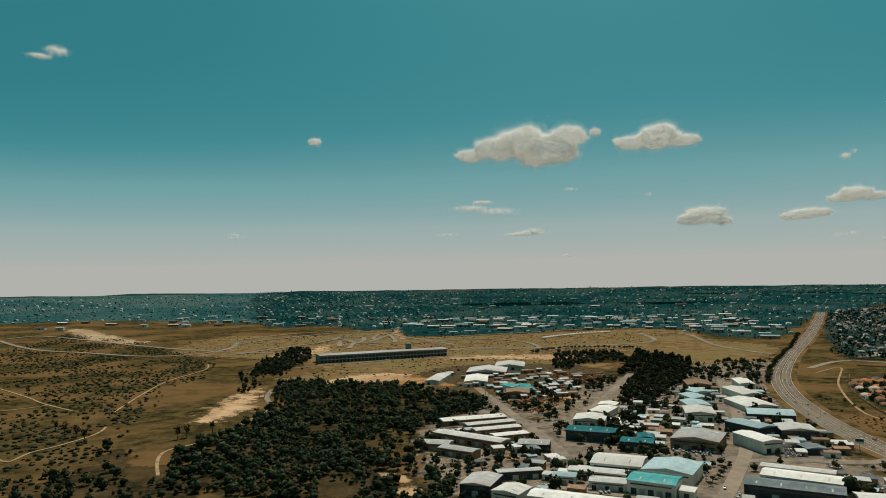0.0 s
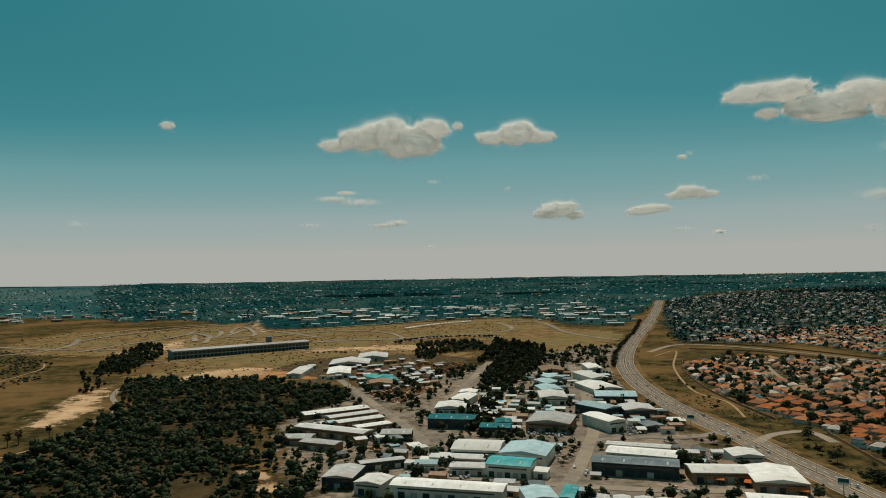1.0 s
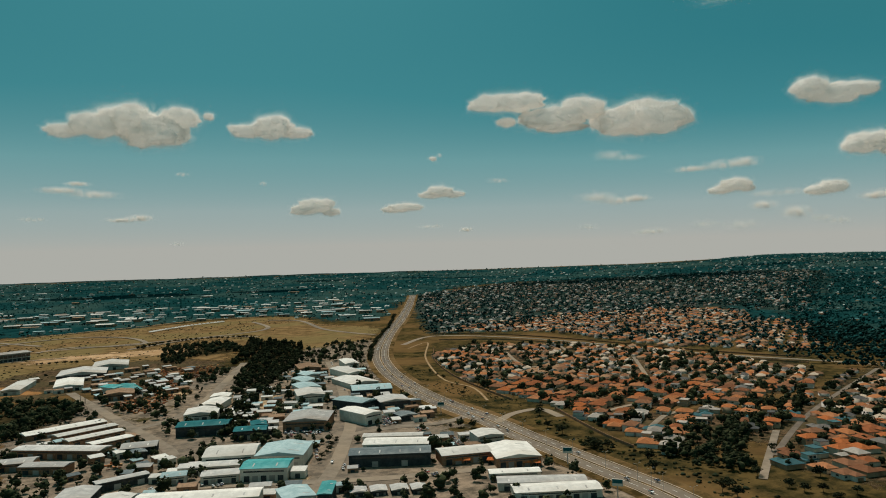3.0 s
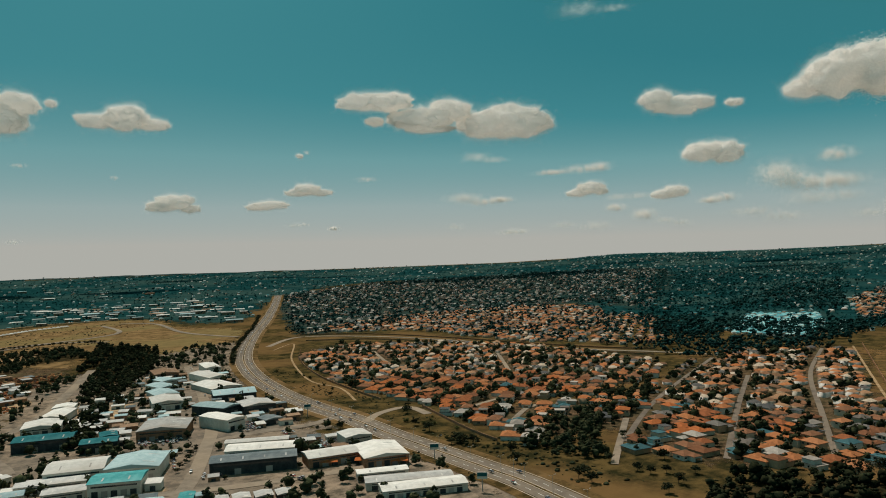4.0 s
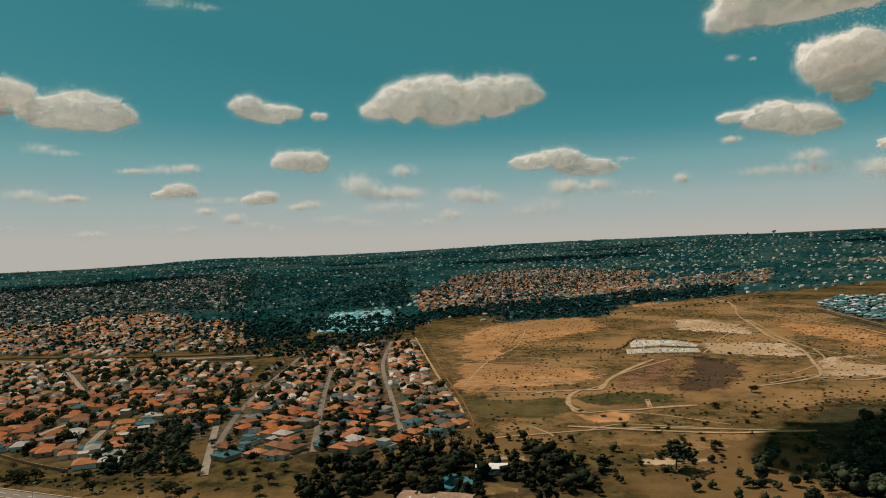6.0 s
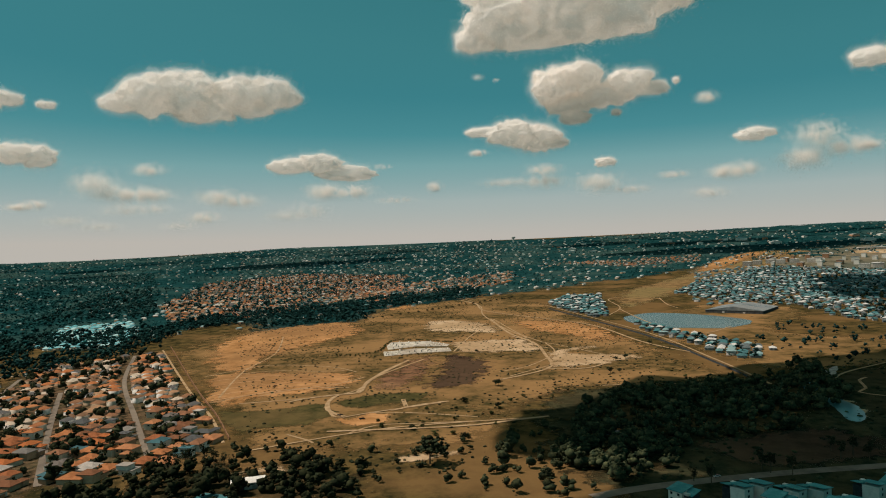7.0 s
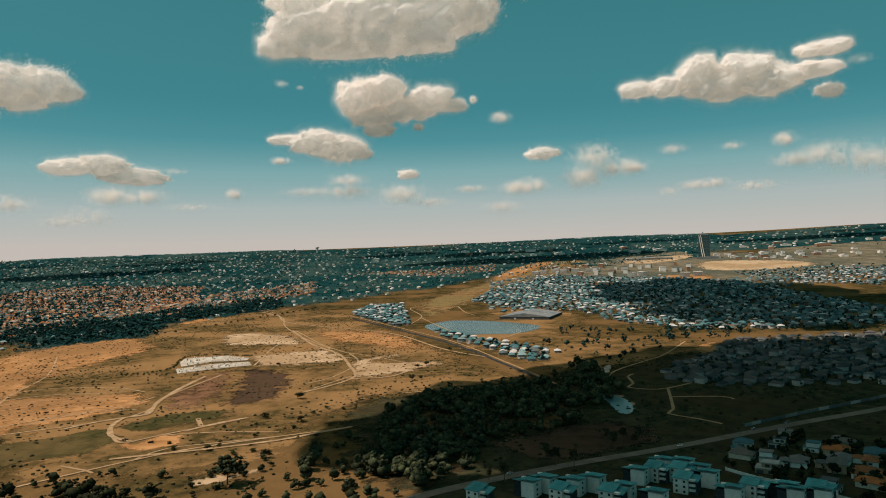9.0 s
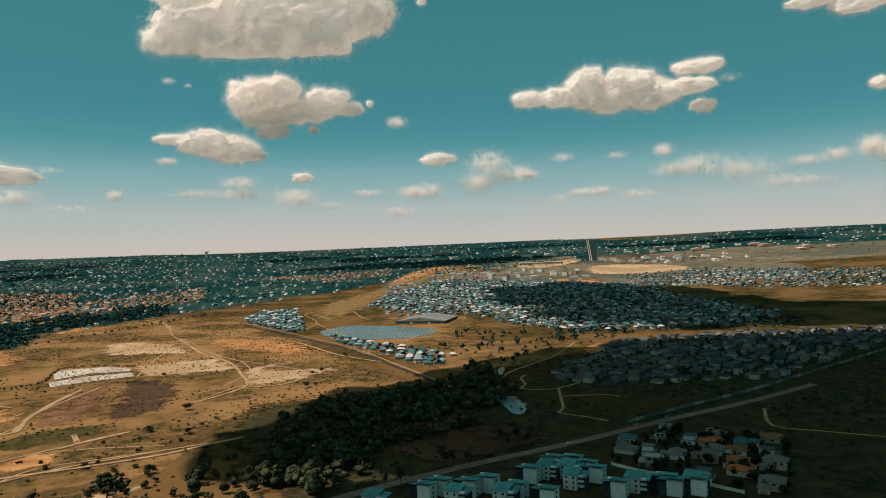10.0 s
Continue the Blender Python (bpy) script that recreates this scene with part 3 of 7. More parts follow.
cloud([(2.50, 6.28, 1.47, 0.25), (4.68, 6.02, 1.68, 0.30), (3.57, 6.77, 0.71, 0.17)], "thin")
cloud([(0.37, 4.16, 0.60, 0.17), (1.05, 4.16, 0.53, 0.17)], "faint")
cloud([(6.47, 4.12, 0.99, 0.17), (7.72, 4.29, 0.92, 0.26)], "thin")
cloud([(30.59, 8.80, 0.28, 0.19)])
cloud([(44.97, 8.46, 1.26, 0.40), (46.42, 8.18, 1.15, 0.26)], "faint")
cloud([(43.80, 5.16, 1.49, 0.44), (45.47, 4.80, 1.46, 0.35), (46.92, 4.93, 0.90, 0.26)], "thin")
cloud([(29.96, 3.29, 0.65, 0.19), (30.70, 3.31, 0.56, 0.19)], "faint")
cloud([(33.19, 2.95, 0.50, 0.18)], "thin")
cloud([(47.44, 2.25, 0.89, 0.22), (48.45, 2.29, 0.72, 0.22)], "faint")
cloud([(35.91, 6.88, 0.82, 0.23)], "faint")
cloud([(16.87, 6.99, 0.32, 0.18)], "faint")
cloud([(10.76, 7.66, 0.52, 0.18)], "faint")
cloud([(10.36, 2.31, 0.52, 0.18)], "faint")
cloud([(43.08, 2.84, 0.77, 0.27)], "faint")
cloud([(51.15, 6.95, 1.39, 0.23), (53.48, 7.12, 1.63, 0.37), (54.88, 7.21, 1.02, 0.37)], "thin")
cloud([(53.19, 5.19, 0.93, 0.33), (54.22, 5.53, 1.21, 0.47), (54.96, 5.23, 0.56, 0.28)])
cloud([(56.20, 4.72, 1.12, 0.28), (57.83, 4.75, 1.02, 0.28)], "faint")
cloud([(56.07, 3.89, 0.84, 0.33)], "thin")
cloud([(58.24, 3.26, 1.02, 0.46)], "thin")
cloud([(59.84, 2.73, 1.02, 0.28), (60.99, 2.46, 0.92, 0.28)], "faint")
cloud([(51.94, 2.68, 1.02, 0.28), (54.49, 2.50, 1.40, 0.42)], "faint")
cloud([(47.91, 2.29, 1.19, 0.28)], "faint")
cloud([(59.48, 12.02, 1.39, 0.79), (61.31, 11.48, 2.07, 0.74), (62.92, 11.52, 0.91, 0.46)])
cloud([(64.87, 11.30, 0.41, 0.28), (65.41, 11.27, 0.36, 0.27)])
cloud([(69.88, 11.76, 1.57, 0.81), (72.07, 12.41, 2.35, 1.52), (74.81, 12.55, 2.49, 1.84), (76.22, 11.76, 2.85, 1.39), (78.66, 12.71, 2.36, 1.37), (80.79, 12.71, 2.28, 1.35), (82.46, 12.39, 1.04, 0.66), (79.40, 11.60, 1.94, 0.77)])
cloud([(62.56, 7.80, 1.46, 0.74), (64.15, 7.72, 1.64, 0.83)])
cloud([(71.73, 6.84, 1.20, 0.49)], "thin")
cloud([(59.68, 4.73, 0.92, 0.37), (60.61, 4.92, 1.11, 0.46)])
cloud([(63.11, 4.07, 0.82, 0.28), (64.16, 4.26, 0.91, 0.37)], "thin")
cloud([(67.90, 5.79, 1.59, 1.00), (69.85, 5.05, 2.18, 0.72), (71.79, 4.93, 1.80, 0.62)], "thin")
cloud([(70.03, 3.87, 2.17, 0.54), (72.18, 3.89, 1.28, 0.44)], "faint")
cloud([(76.57, 4.71, 1.82, 0.65), (78.35, 4.37, 1.77, 0.60)], "thin")
cloud([(75.62, 3.17, 1.31, 0.48)], "thin")
cloud([(66.02, 3.07, 1.79, 0.41), (68.23, 2.61, 1.59, 0.41)], "faint")
cloud([(73.82, 2.56, 1.46, 0.35)], "faint")
cloud([(81.76, 3.17, 1.67, 0.50), (83.60, 3.46, 1.80, 0.74)], "faint")
cloud([(53.69, 19.38, 2.09, 0.65), (56.48, 19.17, 1.30, 0.33)], "wisp")
cloud([(82.35, 7.08, 1.80, 0.69), (84.60, 7.30, 2.06, 0.79), (86.87, 6.43, 2.54, 0.71)])
cloud([(84.93, 5.00, 1.58, 0.70), (87.24, 4.97, 1.79, 0.62)], "thin")
cloud([(89.69, 6.89, 0.87, 0.27)], "faint")
cloud([(93.93, 5.11, 0.63, 0.41)], "thin")
cloud([(90.68, 4.15, 1.76, 0.32)], "faint")
cloud([(97.66, 16.73, 2.00, 1.12), (100.99, 17.88, 3.76, 2.20), (105.31, 18.30, 4.80, 2.70), (109.33, 18.62, 4.50, 2.75), (113.02, 19.49, 2.75, 2.08), (103.06, 16.36, 3.85, 0.89), (99.39, 19.55, 2.46, 1.31), (107.62, 21.02, 5.34, 1.36)])
cloud([(104.04, 12.70, 1.95, 1.58), (105.92, 13.06, 1.95, 1.30), (105.14, 11.09, 2.09, 0.84), (105.57, 10.08, 1.30, 0.56), (107.95, 11.63, 2.32, 1.02), (109.83, 12.42, 1.94, 1.11), (111.65, 11.86, 1.56, 0.60), (113.40, 12.27, 0.27, 0.28), (108.82, 10.24, 0.42, 0.28)])
cloud([(98.11, 9.37, 1.65, 0.42), (100.41, 9.09, 2.22, 1.02), (102.49, 8.71, 2.09, 1.16), (103.86, 8.20, 1.30, 0.47)])
cloud([(97.59, 7.71, 0.73, 0.28)], "thin")
cloud([(107.84, 6.43, 0.97, 0.37)])
cloud([(99.79, 5.22, 2.22, 0.42), (102.85, 6.08, 1.49, 0.51), (102.81, 5.16, 1.86, 0.56)], "thin")
cloud([(107.22, 4.85, 1.95, 0.84), (109.73, 4.13, 1.66, 0.37)], "thin")
cloud([(118.78, 7.67, 1.48, 0.54)])
cloud([(122.90, 7.26, 1.75, 0.88), (124.72, 6.25, 2.12, 0.78), (122.00, 5.59, 1.52, 0.89), (126.13, 6.13, 0.80, 0.43)], "thin")
cloud([(116.57, 5.05, 1.15, 0.55), (117.90, 5.15, 1.23, 0.63)], "thin")
cloud([(112.98, 5.12, 1.36, 0.28)], "faint")
cloud([(115.40, 3.62, 1.43, 0.41)], "faint")
cloud([(115.59, 10.74, 0.81, 0.46)], "thin")
cloud([(97.83, 13.69, 0.55, 0.28), (99.29, 13.40, 0.28, 0.19)], "faint")
cloud([(129.11, 7.45, 0.96, 0.34)], "faint")
cloud([(133.34, 7.27, 0.85, 0.33)], "faint")
cloud([(126.42, 12.15, 1.47, 0.74), (128.93, 12.12, 1.90, 0.83), (131.21, 12.91, 1.78, 1.28), (132.49, 11.71, 2.65, 1.18), (134.28, 12.64, 2.39, 1.26), (135.97, 11.83, 2.56, 1.25), (138.93, 12.16, 1.86, 0.70)])
cloud([(138.77, 13.43, 1.24, 0.53), (140.20, 13.47, 1.38, 0.61)])
cloud([(139.89, 10.50, 1.02, 0.52)])
cloud([(141.77, 12.37, 0.80, 0.34)], "faint")
cloud([(128.98, 7.30, 0.99, 0.37)], "faint")
cloud([(133.30, 7.25, 0.79, 0.27)], "faint")
cloud([(136.88, 7.43, 0.76, 0.49)], "thin")
cloud([(139.53, 6.14, 2.45, 0.87), (137.45, 5.86, 1.51, 0.53), (142.32, 5.49, 2.75, 0.94)], "thin")
cloud([(144.98, 4.45, 2.64, 0.59), (146.83, 4.38, 1.82, 0.49)], "faint")
cloud([(146.70, 5.83, 1.32, 0.41), (148.68, 6.08, 1.06, 0.49)], "thin")
cloud([(150.93, 6.40, 1.01, 0.79), (152.08, 6.11, 1.31, 1.02)], "thin")
cloud([(130.45, 4.50, 1.16, 0.36), (131.79, 4.57, 1.15, 0.41)], "thin")
cloud([(134.84, 4.17, 1.64, 0.40)], "thin")
cloud([(128.64, 4.14, 0.90, 0.37)], "faint")
cloud([(115.67, 3.49, 1.39, 0.46)], "faint")
cloud([(112.95, 5.09, 1.29, 0.32)], "faint")
cloud([(147.63, 16.85, 1.99, 0.57), (150.42, 16.19, 2.06, 0.80)])
cloud([(151.51, 10.68, 0.60, 0.47)])
cloud([(117.91, 19.89, 0.37, 0.28)])
cloud([(-29.02, 17.00, 0.71, 0.33), (-30.09, 16.50, 0.77, 0.20)], "thin")
cloud([(-10.17, 11.68, 0.49, 0.27)])
cloud([(-16.32, 4.13, 0.68, 0.27)], "faint")
cloud([(31.12, 9.10, 0.28, 0.20)], "faint")


def skyline(top, rise, colour, label, seed):
    """Rolling far hills behind the last woods, painted pale blue to stand for haze."""
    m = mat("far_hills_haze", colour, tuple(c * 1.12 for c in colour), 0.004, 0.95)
    V, F = [], []
    A = np.arange(-48, 62, 0.25)
    for i, a in enumerate(A):
        el = float(np.interp(a, RIDGE_AZ, RIDGE_EL)) + top + rise * noise.fractal(Vector((a * 0.16, seed, 0)), 0.8, 2.0, 4)
        fade = np.interp(a, (-48, 15, 50, 62), (1, 1, 0.2, -0.6))
        z = EYE + 4960 * math.tan(radians(el if fade > 0 else -0.9)) - (1 - max(fade, 0)) * 14
        x, y = 4960 * math.sin(radians(a)), 4960 * math.cos(radians(a))
        V += [(x, y, z), (x * 1.004, y * 1.004, z - 150)]
        if i:
            F.append((2 * i - 2, 2 * i - 1, 2 * i + 1, 2 * i))
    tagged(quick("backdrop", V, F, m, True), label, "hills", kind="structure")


skyline(0.2, 0.09, (0.3, 0.36, 0.34), "far hills on the skyline, painted pale blue for haze", 3.0)

# ---------------------------------------------------------------- fields
TRACK = [(-671, 1752), (-617, 2043), (-362, 2057), (-162, 2235), (-82, 1951), (132, 1974), (538, 2087), (709, 2002), (687, 1724), (749, 1526), (588, 1236), (412, 1062), (386, 1110), (371, 1356), (171, 1307), (78, 1183), (-119, 1159), (-200, 1134), (-308, 1364), (-578, 1511)]
FIELD = [(1045, 331), (1347, 320), (1778, 89), (1915, -240), (1661, -374), (1012, -367), (792, -358), (684, -372), (671, -272), (675, -183), (598, -111), (529, -89), (494, -10), (524, 109), (553, 134), (745, 206)]
patch("field", FIELD, M_FIELD, "tan and olive open field with bare patches", "field", 8)
FAR_A = [(-639, 2407), (-381, 2350), (10, 1904), (603, 2096), (769, 1634), (1307, 2369), (2121, 2884), (3256, 1966), (3580, 1820), (4445, 2254), (4270, 2572), (2958, 4012), (1162, 4848), (-796, 4921), (-1279, 4818)]
FAR_B = [(746, 1339), (728, 1248), (922, 1259), (1385, 1291), (1687, 1244), (1637, 993), (3267, 1892), (2945, 2549), (2121, 2884), (1376, 2505)]
FAR_C = [(1713, 1345), (1310, 787), (1131, 643), (1224, 607), (1154, 418), (1443, 395), (1926, -247), (2650, -423), (4920, -796), (4814, 1293), (3929, 3068)]
FAR_D = [(1382, 299), (1773, -91), (2140, -629), (2408, -1018), (2620, -1420), (2629, -2292), (3753, -3279), (4647, -1800), (4874, 1041)]
patch("field", [(2160, -2192), (1598, -2926), (1647, -3523), (2106, -4516), (2799, -4075), (2904, -3420), (2772, -2817)], M_HILL, "dry olive-tan hillside in the distance", "field", 20)
FAR_E = [(3640, -2935), (3090, -3911), (2179, -4482), (1832, -3761), (2453, -3099), (2871, -2543)]
FAR_L = [(-1778, 2354), (-1606, 2531), (-1282, 2711), (-750, 2543), (-157, 2288), (-9, 2274), (-17, 4983), (-3010, 3972)]
patch("far_plain", FAR_L, M_PLAIN, "open far plain, coloured blue-green for haze", "ground", 15)
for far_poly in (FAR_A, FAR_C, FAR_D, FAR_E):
    patch("hazed_woodland_floor", far_poly, M_FAR_GROUND, "tree-covered far country, coloured blue-green for haze", "ground", 15)
patch("suburb_floor", FAR_B, M_SUBURB, "gardens and streets of a far suburb, tinted teal for haze", "ground", 6)
patch("field", [(2559, -1149), (3045, -1629), (3077, -2149), (2986, -2469), (2479, -2571), (1869, -2572), (1635, -2481), (1349, -2045), (1704, -1944), (1701, -1527), (2071, -1442), (2081, -1235), (2091, -937)], M_HILL, "dull dry grass round the building plots", "field", 10)
patch("field", [(1858, -622), (2201, -897), (2922, -1538), (3100, -1764), (2898, -1840), (2353, -1337), (1927, -895), (1574, -610), (1453, -485)], M_DRY, "dry grass slope", "field", 10)
patch("field", [(1109, -393), (1418, -610), (1499, -810), (1218, -773), (1037, -602), (935, -644), (802, -724), (715, -574), (716, -414), (827, -394)], M_FIELD, "grass park round the lake", "field", 8)
patch("field", TRACK, M_DRY, "tan dry grass run-off of a racing circuit", "field")
patch("field", [(-264, 1157), (-66, 1370), (210, 1403), (355, 1381), (290, 1154), (164, 1102), (67, 992), (-49, 1026), (-167, 1011), (-244, 1029)], M_DRY, "dusty dry grass before the circuit", "field", 4)
patch("field", [(-50, 1165), (62, 1291), (217, 1276), (295, 1151), (215, 963), (106, 715), (79, 812), (64, 959), (-19, 933)], M_TOWN, "dry ground with yards and bushes", "field", 4)
patch("field", [(-116, 1131), (-58, 1158), (20, 1046), (19, 1001), (-74, 1010), (-165, 1068)], M_EARTH, "strip of bare orange earth", "field")
patch("field", [(646, -121), (699, -231), (705, -435), (764, -671), (570, -1035), (351, -1013), (137, -387), (257, -201), (404, -111)], M_SHADE_GRASS, "valley grass, darkened to deepen the cloud shadow", "field", 8)
patch("field", [(486, -211), (503, -268), (503, -324), (461, -348), (418, -309), (413, -234), (448, -206)], M_PLOUGH, "trampled brown earth beside the river", "field", 6)
patch("town_floor", [(60, 926), (302, 1121), (415, 1225), (623, 1298), (480, 981), (377, 702), (352, 576), (351, 484), (344, 308), (290, 261), (6, 428), (-37, 620), (-30, 745)], M_YARD, "dusty paved industrial yards", "yard", 3)
patch("yard", [(225, 796), (258, 794), (210, 677), (193, 678)], M_PALE, "pale concrete yard between warehouses", "yard", 1)
patch("yard", [(201, 823), (215, 816), (181, 716), (166, 720)], M_PALE, "pale concrete yard between warehouses", "yard", 1)
patch("yard", [(200, 561), (209, 550), (187, 503), (180, 513)], M_PALE, "pale concrete yard between warehouses", "yard", 1)
patch("yard", [(146, 923), (181, 918), (172, 874), (130, 879)], M_PALE, "pale sandy yard of a builder's merchant", "yard", 1)
patch("yard", [(63, 516), (93, 514), (139, 480), (174, 474), (169, 463), (133, 471), (90, 496), (60, 504)], M_PALE, "dusty pale forecourt", "yard", 1)
patch("yard", [(277, 638), (284, 630), (265, 583), (291, 564), (329, 586), (338, 635), (305, 626)], M_ASPHALT, "dark asphalt car park", "yard", 1)
patch("yard", [(75, 863), (98, 735), (171, 860), (161, 881), (105, 770), (82, 857)], M_GREEN, "dark grass bank round the yard", "yard", 1)
patch("town_floor", [(604, 1047), (699, 1077), (799, 992), (828, 833), (848, 691), (900, 549), (735, 450), (546, 460), (461, 502), (452, 573), (465, 684), (510, 846)], M_TOWN, "gardens and drives between houses", "yard", 3)
patch("town_floor", [(839, 479), (979, 487), (1144, 363), (705, 193), (546, 135), (501, 158), (456, 212), (433, 293), (480, 330), (413, 383), (439, 503), (470, 546), (602, 434)], M_TOWN, "gardens and drives between houses", "yard", 3)
patch("field", [(-1250, 2311), (-1171, 2346), (-928, 2053), (-749, 1848), (-836, 1808), (-995, 1935)], M_PALE, "pale earth crest beside the circuit", "field", 5)
patch("wood_floor", [(-253, 1070), (-76, 1032), (46, 911), (40, 800), (-4, 764), (-35, 677), (-38, 613), (-7, 543), (9, 509), (2, 455), (-193, 506), (-234, 613), (-214, 710), (-199, 833)], M_WOOD_FLOOR, "dark mottled brown ground under trees", "ground", 6)
patch("wood_floor", [(-339, 539), (-308, 548), (-304, 660), (-238, 591), (-220, 643), (-165, 485), (-289, 461)], M_WOOD_FLOOR, "dark mottled brown ground under trees", "ground", 6)
patch("wood_floor", [(391, -94), (453, -106), (518, -126), (566, -143), (611, -165), (670, -224), (659, -313), (663, -369), (733, -463), (580, -397), (491, -287), (486, -215), (433, -175), (412, -117), (393, -91)], M_WOOD_FLOOR, "dark mottled brown ground under trees", "ground", 6)
patch("wood_floor", [(397, 217), (432, 218), (497, 148), (521, 120), (499, 100), (492, 43), (452, 15), (410, 22), (367, 151), (364, 189)], M_WOOD_FLOOR, "dark mottled brown ground under trees", "ground", 6)
patch("wood_floor", [(413, 1480), (464, 1301), (378, 1061), (301, 939), (220, 771), (167, 616), (145, 618), (223, 857), (287, 1133)], M_WOOD_FLOOR, "dark mottled brown ground under trees", "ground", 6)
patch("wood_floor", [(239, 1464), (367, 1448), (337, 1267), (236, 1247), (193, 1087), (192, 1208)], M_WOOD_FLOOR, "dark mottled brown ground under trees", "ground", 6)
patch("field", [(-291, 768), (-295, 889), (-289, 993), (-268, 1074), (-244, 1014), (-215, 862), (-226, 786), (-248, 749)], M_SAND, "bare pale orange earth clearing beside the wood", "field", 3)
patch("field", [(-51, 556), (-27, 543), (-16, 515), (-13, 485), (-38, 494), (-35, 513)], M_SAND, "bare earth clearing in the bush", "field", 3)
patch("field", [(1165, 302), (1341, 277), (1436, 185), (1462, 78), (1262, 42), (1134, 104), (1025, 167), (918, 166), (884, 231)], M_EARTH, "bare orange earth stripped of grass", "field", 7)
patch("field", [(869, 229), (892, 171), (866, 81), (836, 39), (761, 43), (714, 118), (697, 183)], M_EARTH, "graded orange earth with wheel ruts", "field", 5)
patch("field", [(676, 174), (670, 130), (680, 65), (607, 57), (585, 114), (597, 147)], M_GREEN, "strip of rough green grass", "field", 4)
patch("field", [(694, 60), (717, 12), (703, -38), (668, -29), (647, 31), (655, 56)], M_GREEN, "strip of rough green grass", "field", 4)
patch("field", [(745, 33), (858, 8), (934, -21), (943, -67), (729, -23), (721, 8)], M_TILLED, "red-brown tilled field", "field", 1)
patch("field", [(945, -69), (922, -115), (872, -131), (797, -118), (739, -99), (708, -56), (728, -24)], M_PLOUGH, "dark freshly ploughed field", "field", 1)
patch("field", [(1080, -90), (1073, -197), (1018, -211), (938, -207), (945, -162), (954, -95), (1001, -86)], M_PALE, "pale levelled earth pad", "field", 2)
patch("field", [(938, -207), (970, -274), (939, -287), (915, -238), (871, -313), (838, -309), (805, -227), (802, -181), (862, -190)], M_PALE, "pale bare earth scrape", "field", 5)
patch("field", [(1386, -63), (1392, -142), (1285, -189), (1172, -190), (1172, -142), (1237, -59)], M_PALE, "pale bare earth scrape with heaps", "field", 6)
patch("field", [(1353, -235), (1251, -355), (1006, -351), (993, -304), (1112, -252), (1196, -220)], M_EARTH, "bare tan earth between tracks", "field", 6)
patch("field", [(1692, 16), (1811, -46), (1723, -60), (1650, 4)], M_EARTH, "bare orange earth bank", "field", 4)
patch("field", [(642, 60), (612, 42), (632, 24), (620, 4), (597, 7), (584, 25), (589, 43), (608, 55)], M_EARTH, "orange earth diggings", "field", 4)
patch("field", [(-190, 1070), (-171, 1127), (-130, 1166), (-56, 1177), (-44, 1079), (-90, 1062), (-171, 1035)], M_SAND, "bare orange earth strip before the circuit", "field", 4)
patch("field", [(-381, 1479), (-322, 1621), (-290, 1762), (-228, 1570), (-264, 1487), (-330, 1445)], M_SAND, "pale sand run-off of the circuit", "field", 3)
patch("field", [(-165, 2265), (-139, 2352), (-86, 1851), (-115, 1787), (-153, 2011)], M_SAND, "pale earth bank beside the circuit", "field", 2)
patch("field", [(-1, 1449), (217, 1452), (294, 1452), (254, 1324), (92, 1357), (12, 1345)], M_SAND, "dusty strip along the circuit fence", "field", 3)
patch("field", [(2416, -2061), (2444, -2199), (2234, -2316), (2004, -2288), (1917, -2106), (2030, -1902), (2179, -1878)], M_PALE, "pale bare building land below the tower", "field", 6)
patch("field", [(2791, -1947), (2839, -2347), (2679, -2263), (2557, -1977), (2648, -1869)], M_PALE, "pale bare building land", "field", 5)
patch("field", [(2473, -1110), (2901, -1426), (3134, -1723), (3028, -1721), (2674, -1409), (2390, -1139)], M_EARTH, "dry orange slope above the houses", "field", 5)
patch("field", [(2099, -1622), (1992, -1752), (1813, -1607), (1932, -1525)], M_EARTH, "bare orange building plot", "field", 3)
patch("field", [(797, -668), (811, -724), (746, -687), (729, -650), (744, -629)], M_EARTH, "sunlit orange earth by the river path", "field", 3)
for pts in ([(875, 191), (887, 147), (866, 89), (863, 60)], [(732, 141), (763, 100), (774, 65), (811, 33)], [(560, 40), (583, 16), (581, -25), (578, -68)], [(799, -122), (831, -165), (921, -216), (1013, -225)], [(974, -85), (1182, -143), (1242, -192)],
            [(1025, -222), (962, -248), (886, -272), (848, -303)], [(871, 229), (932, 165), (898, 83), (849, 45)], [(711, 184), (759, 119), (753, 48)], [(1248, 192), (1047, 173), (895, 188), (734, 181)], [(629, 23), (619, -18), (591, -72)],
            [(570, 88), (550, 70), (540, 64)], [(1862, -88), (1922, -173), (1772, -217)], [(1379, -202), (1112, -209), (977, -211), (919, -267)], [(768, -129), (812, -175), (852, -225), (839, -269)], [(692, -208), (689, -241), (675, -313)]):
    ribbon("track", pts, 2.2, M_PATH, "faint wheel tracks across the field", "path", lines=False)
patch("lake", [(1303, -445), (1350, -517), (1266, -593), (1153, -615), (1082, -539), (1119, -459), (1203, -427)], M_WATER, "calm grey-green lake water", "lake", 5)
patch("river_bank", [(585, -386), (568, -396), (534, -384), (513, -364), (515, -348), (557, -370)], M_PALE, "pale boulders and rapids", "rocks", 3)
patch("river_bank", [(479, 116), (488, 93), (479, 46), (470, 45), (471, 75), (462, 103)], M_PALE, "pale rocks along the river bed", "rocks", 3)
patch("river_bank", [(484, 16), (497, -16), (502, -54), (487, -49), (477, -30), (473, 16)], M_PALE, "pale rocks along the river bed", "rocks", 3)
patch("sports_court", [(419, 132), (440, 119), (429, 96), (409, 108)], M_DEEP_ROOF, "dark green tennis court", "court", 0.5, False)
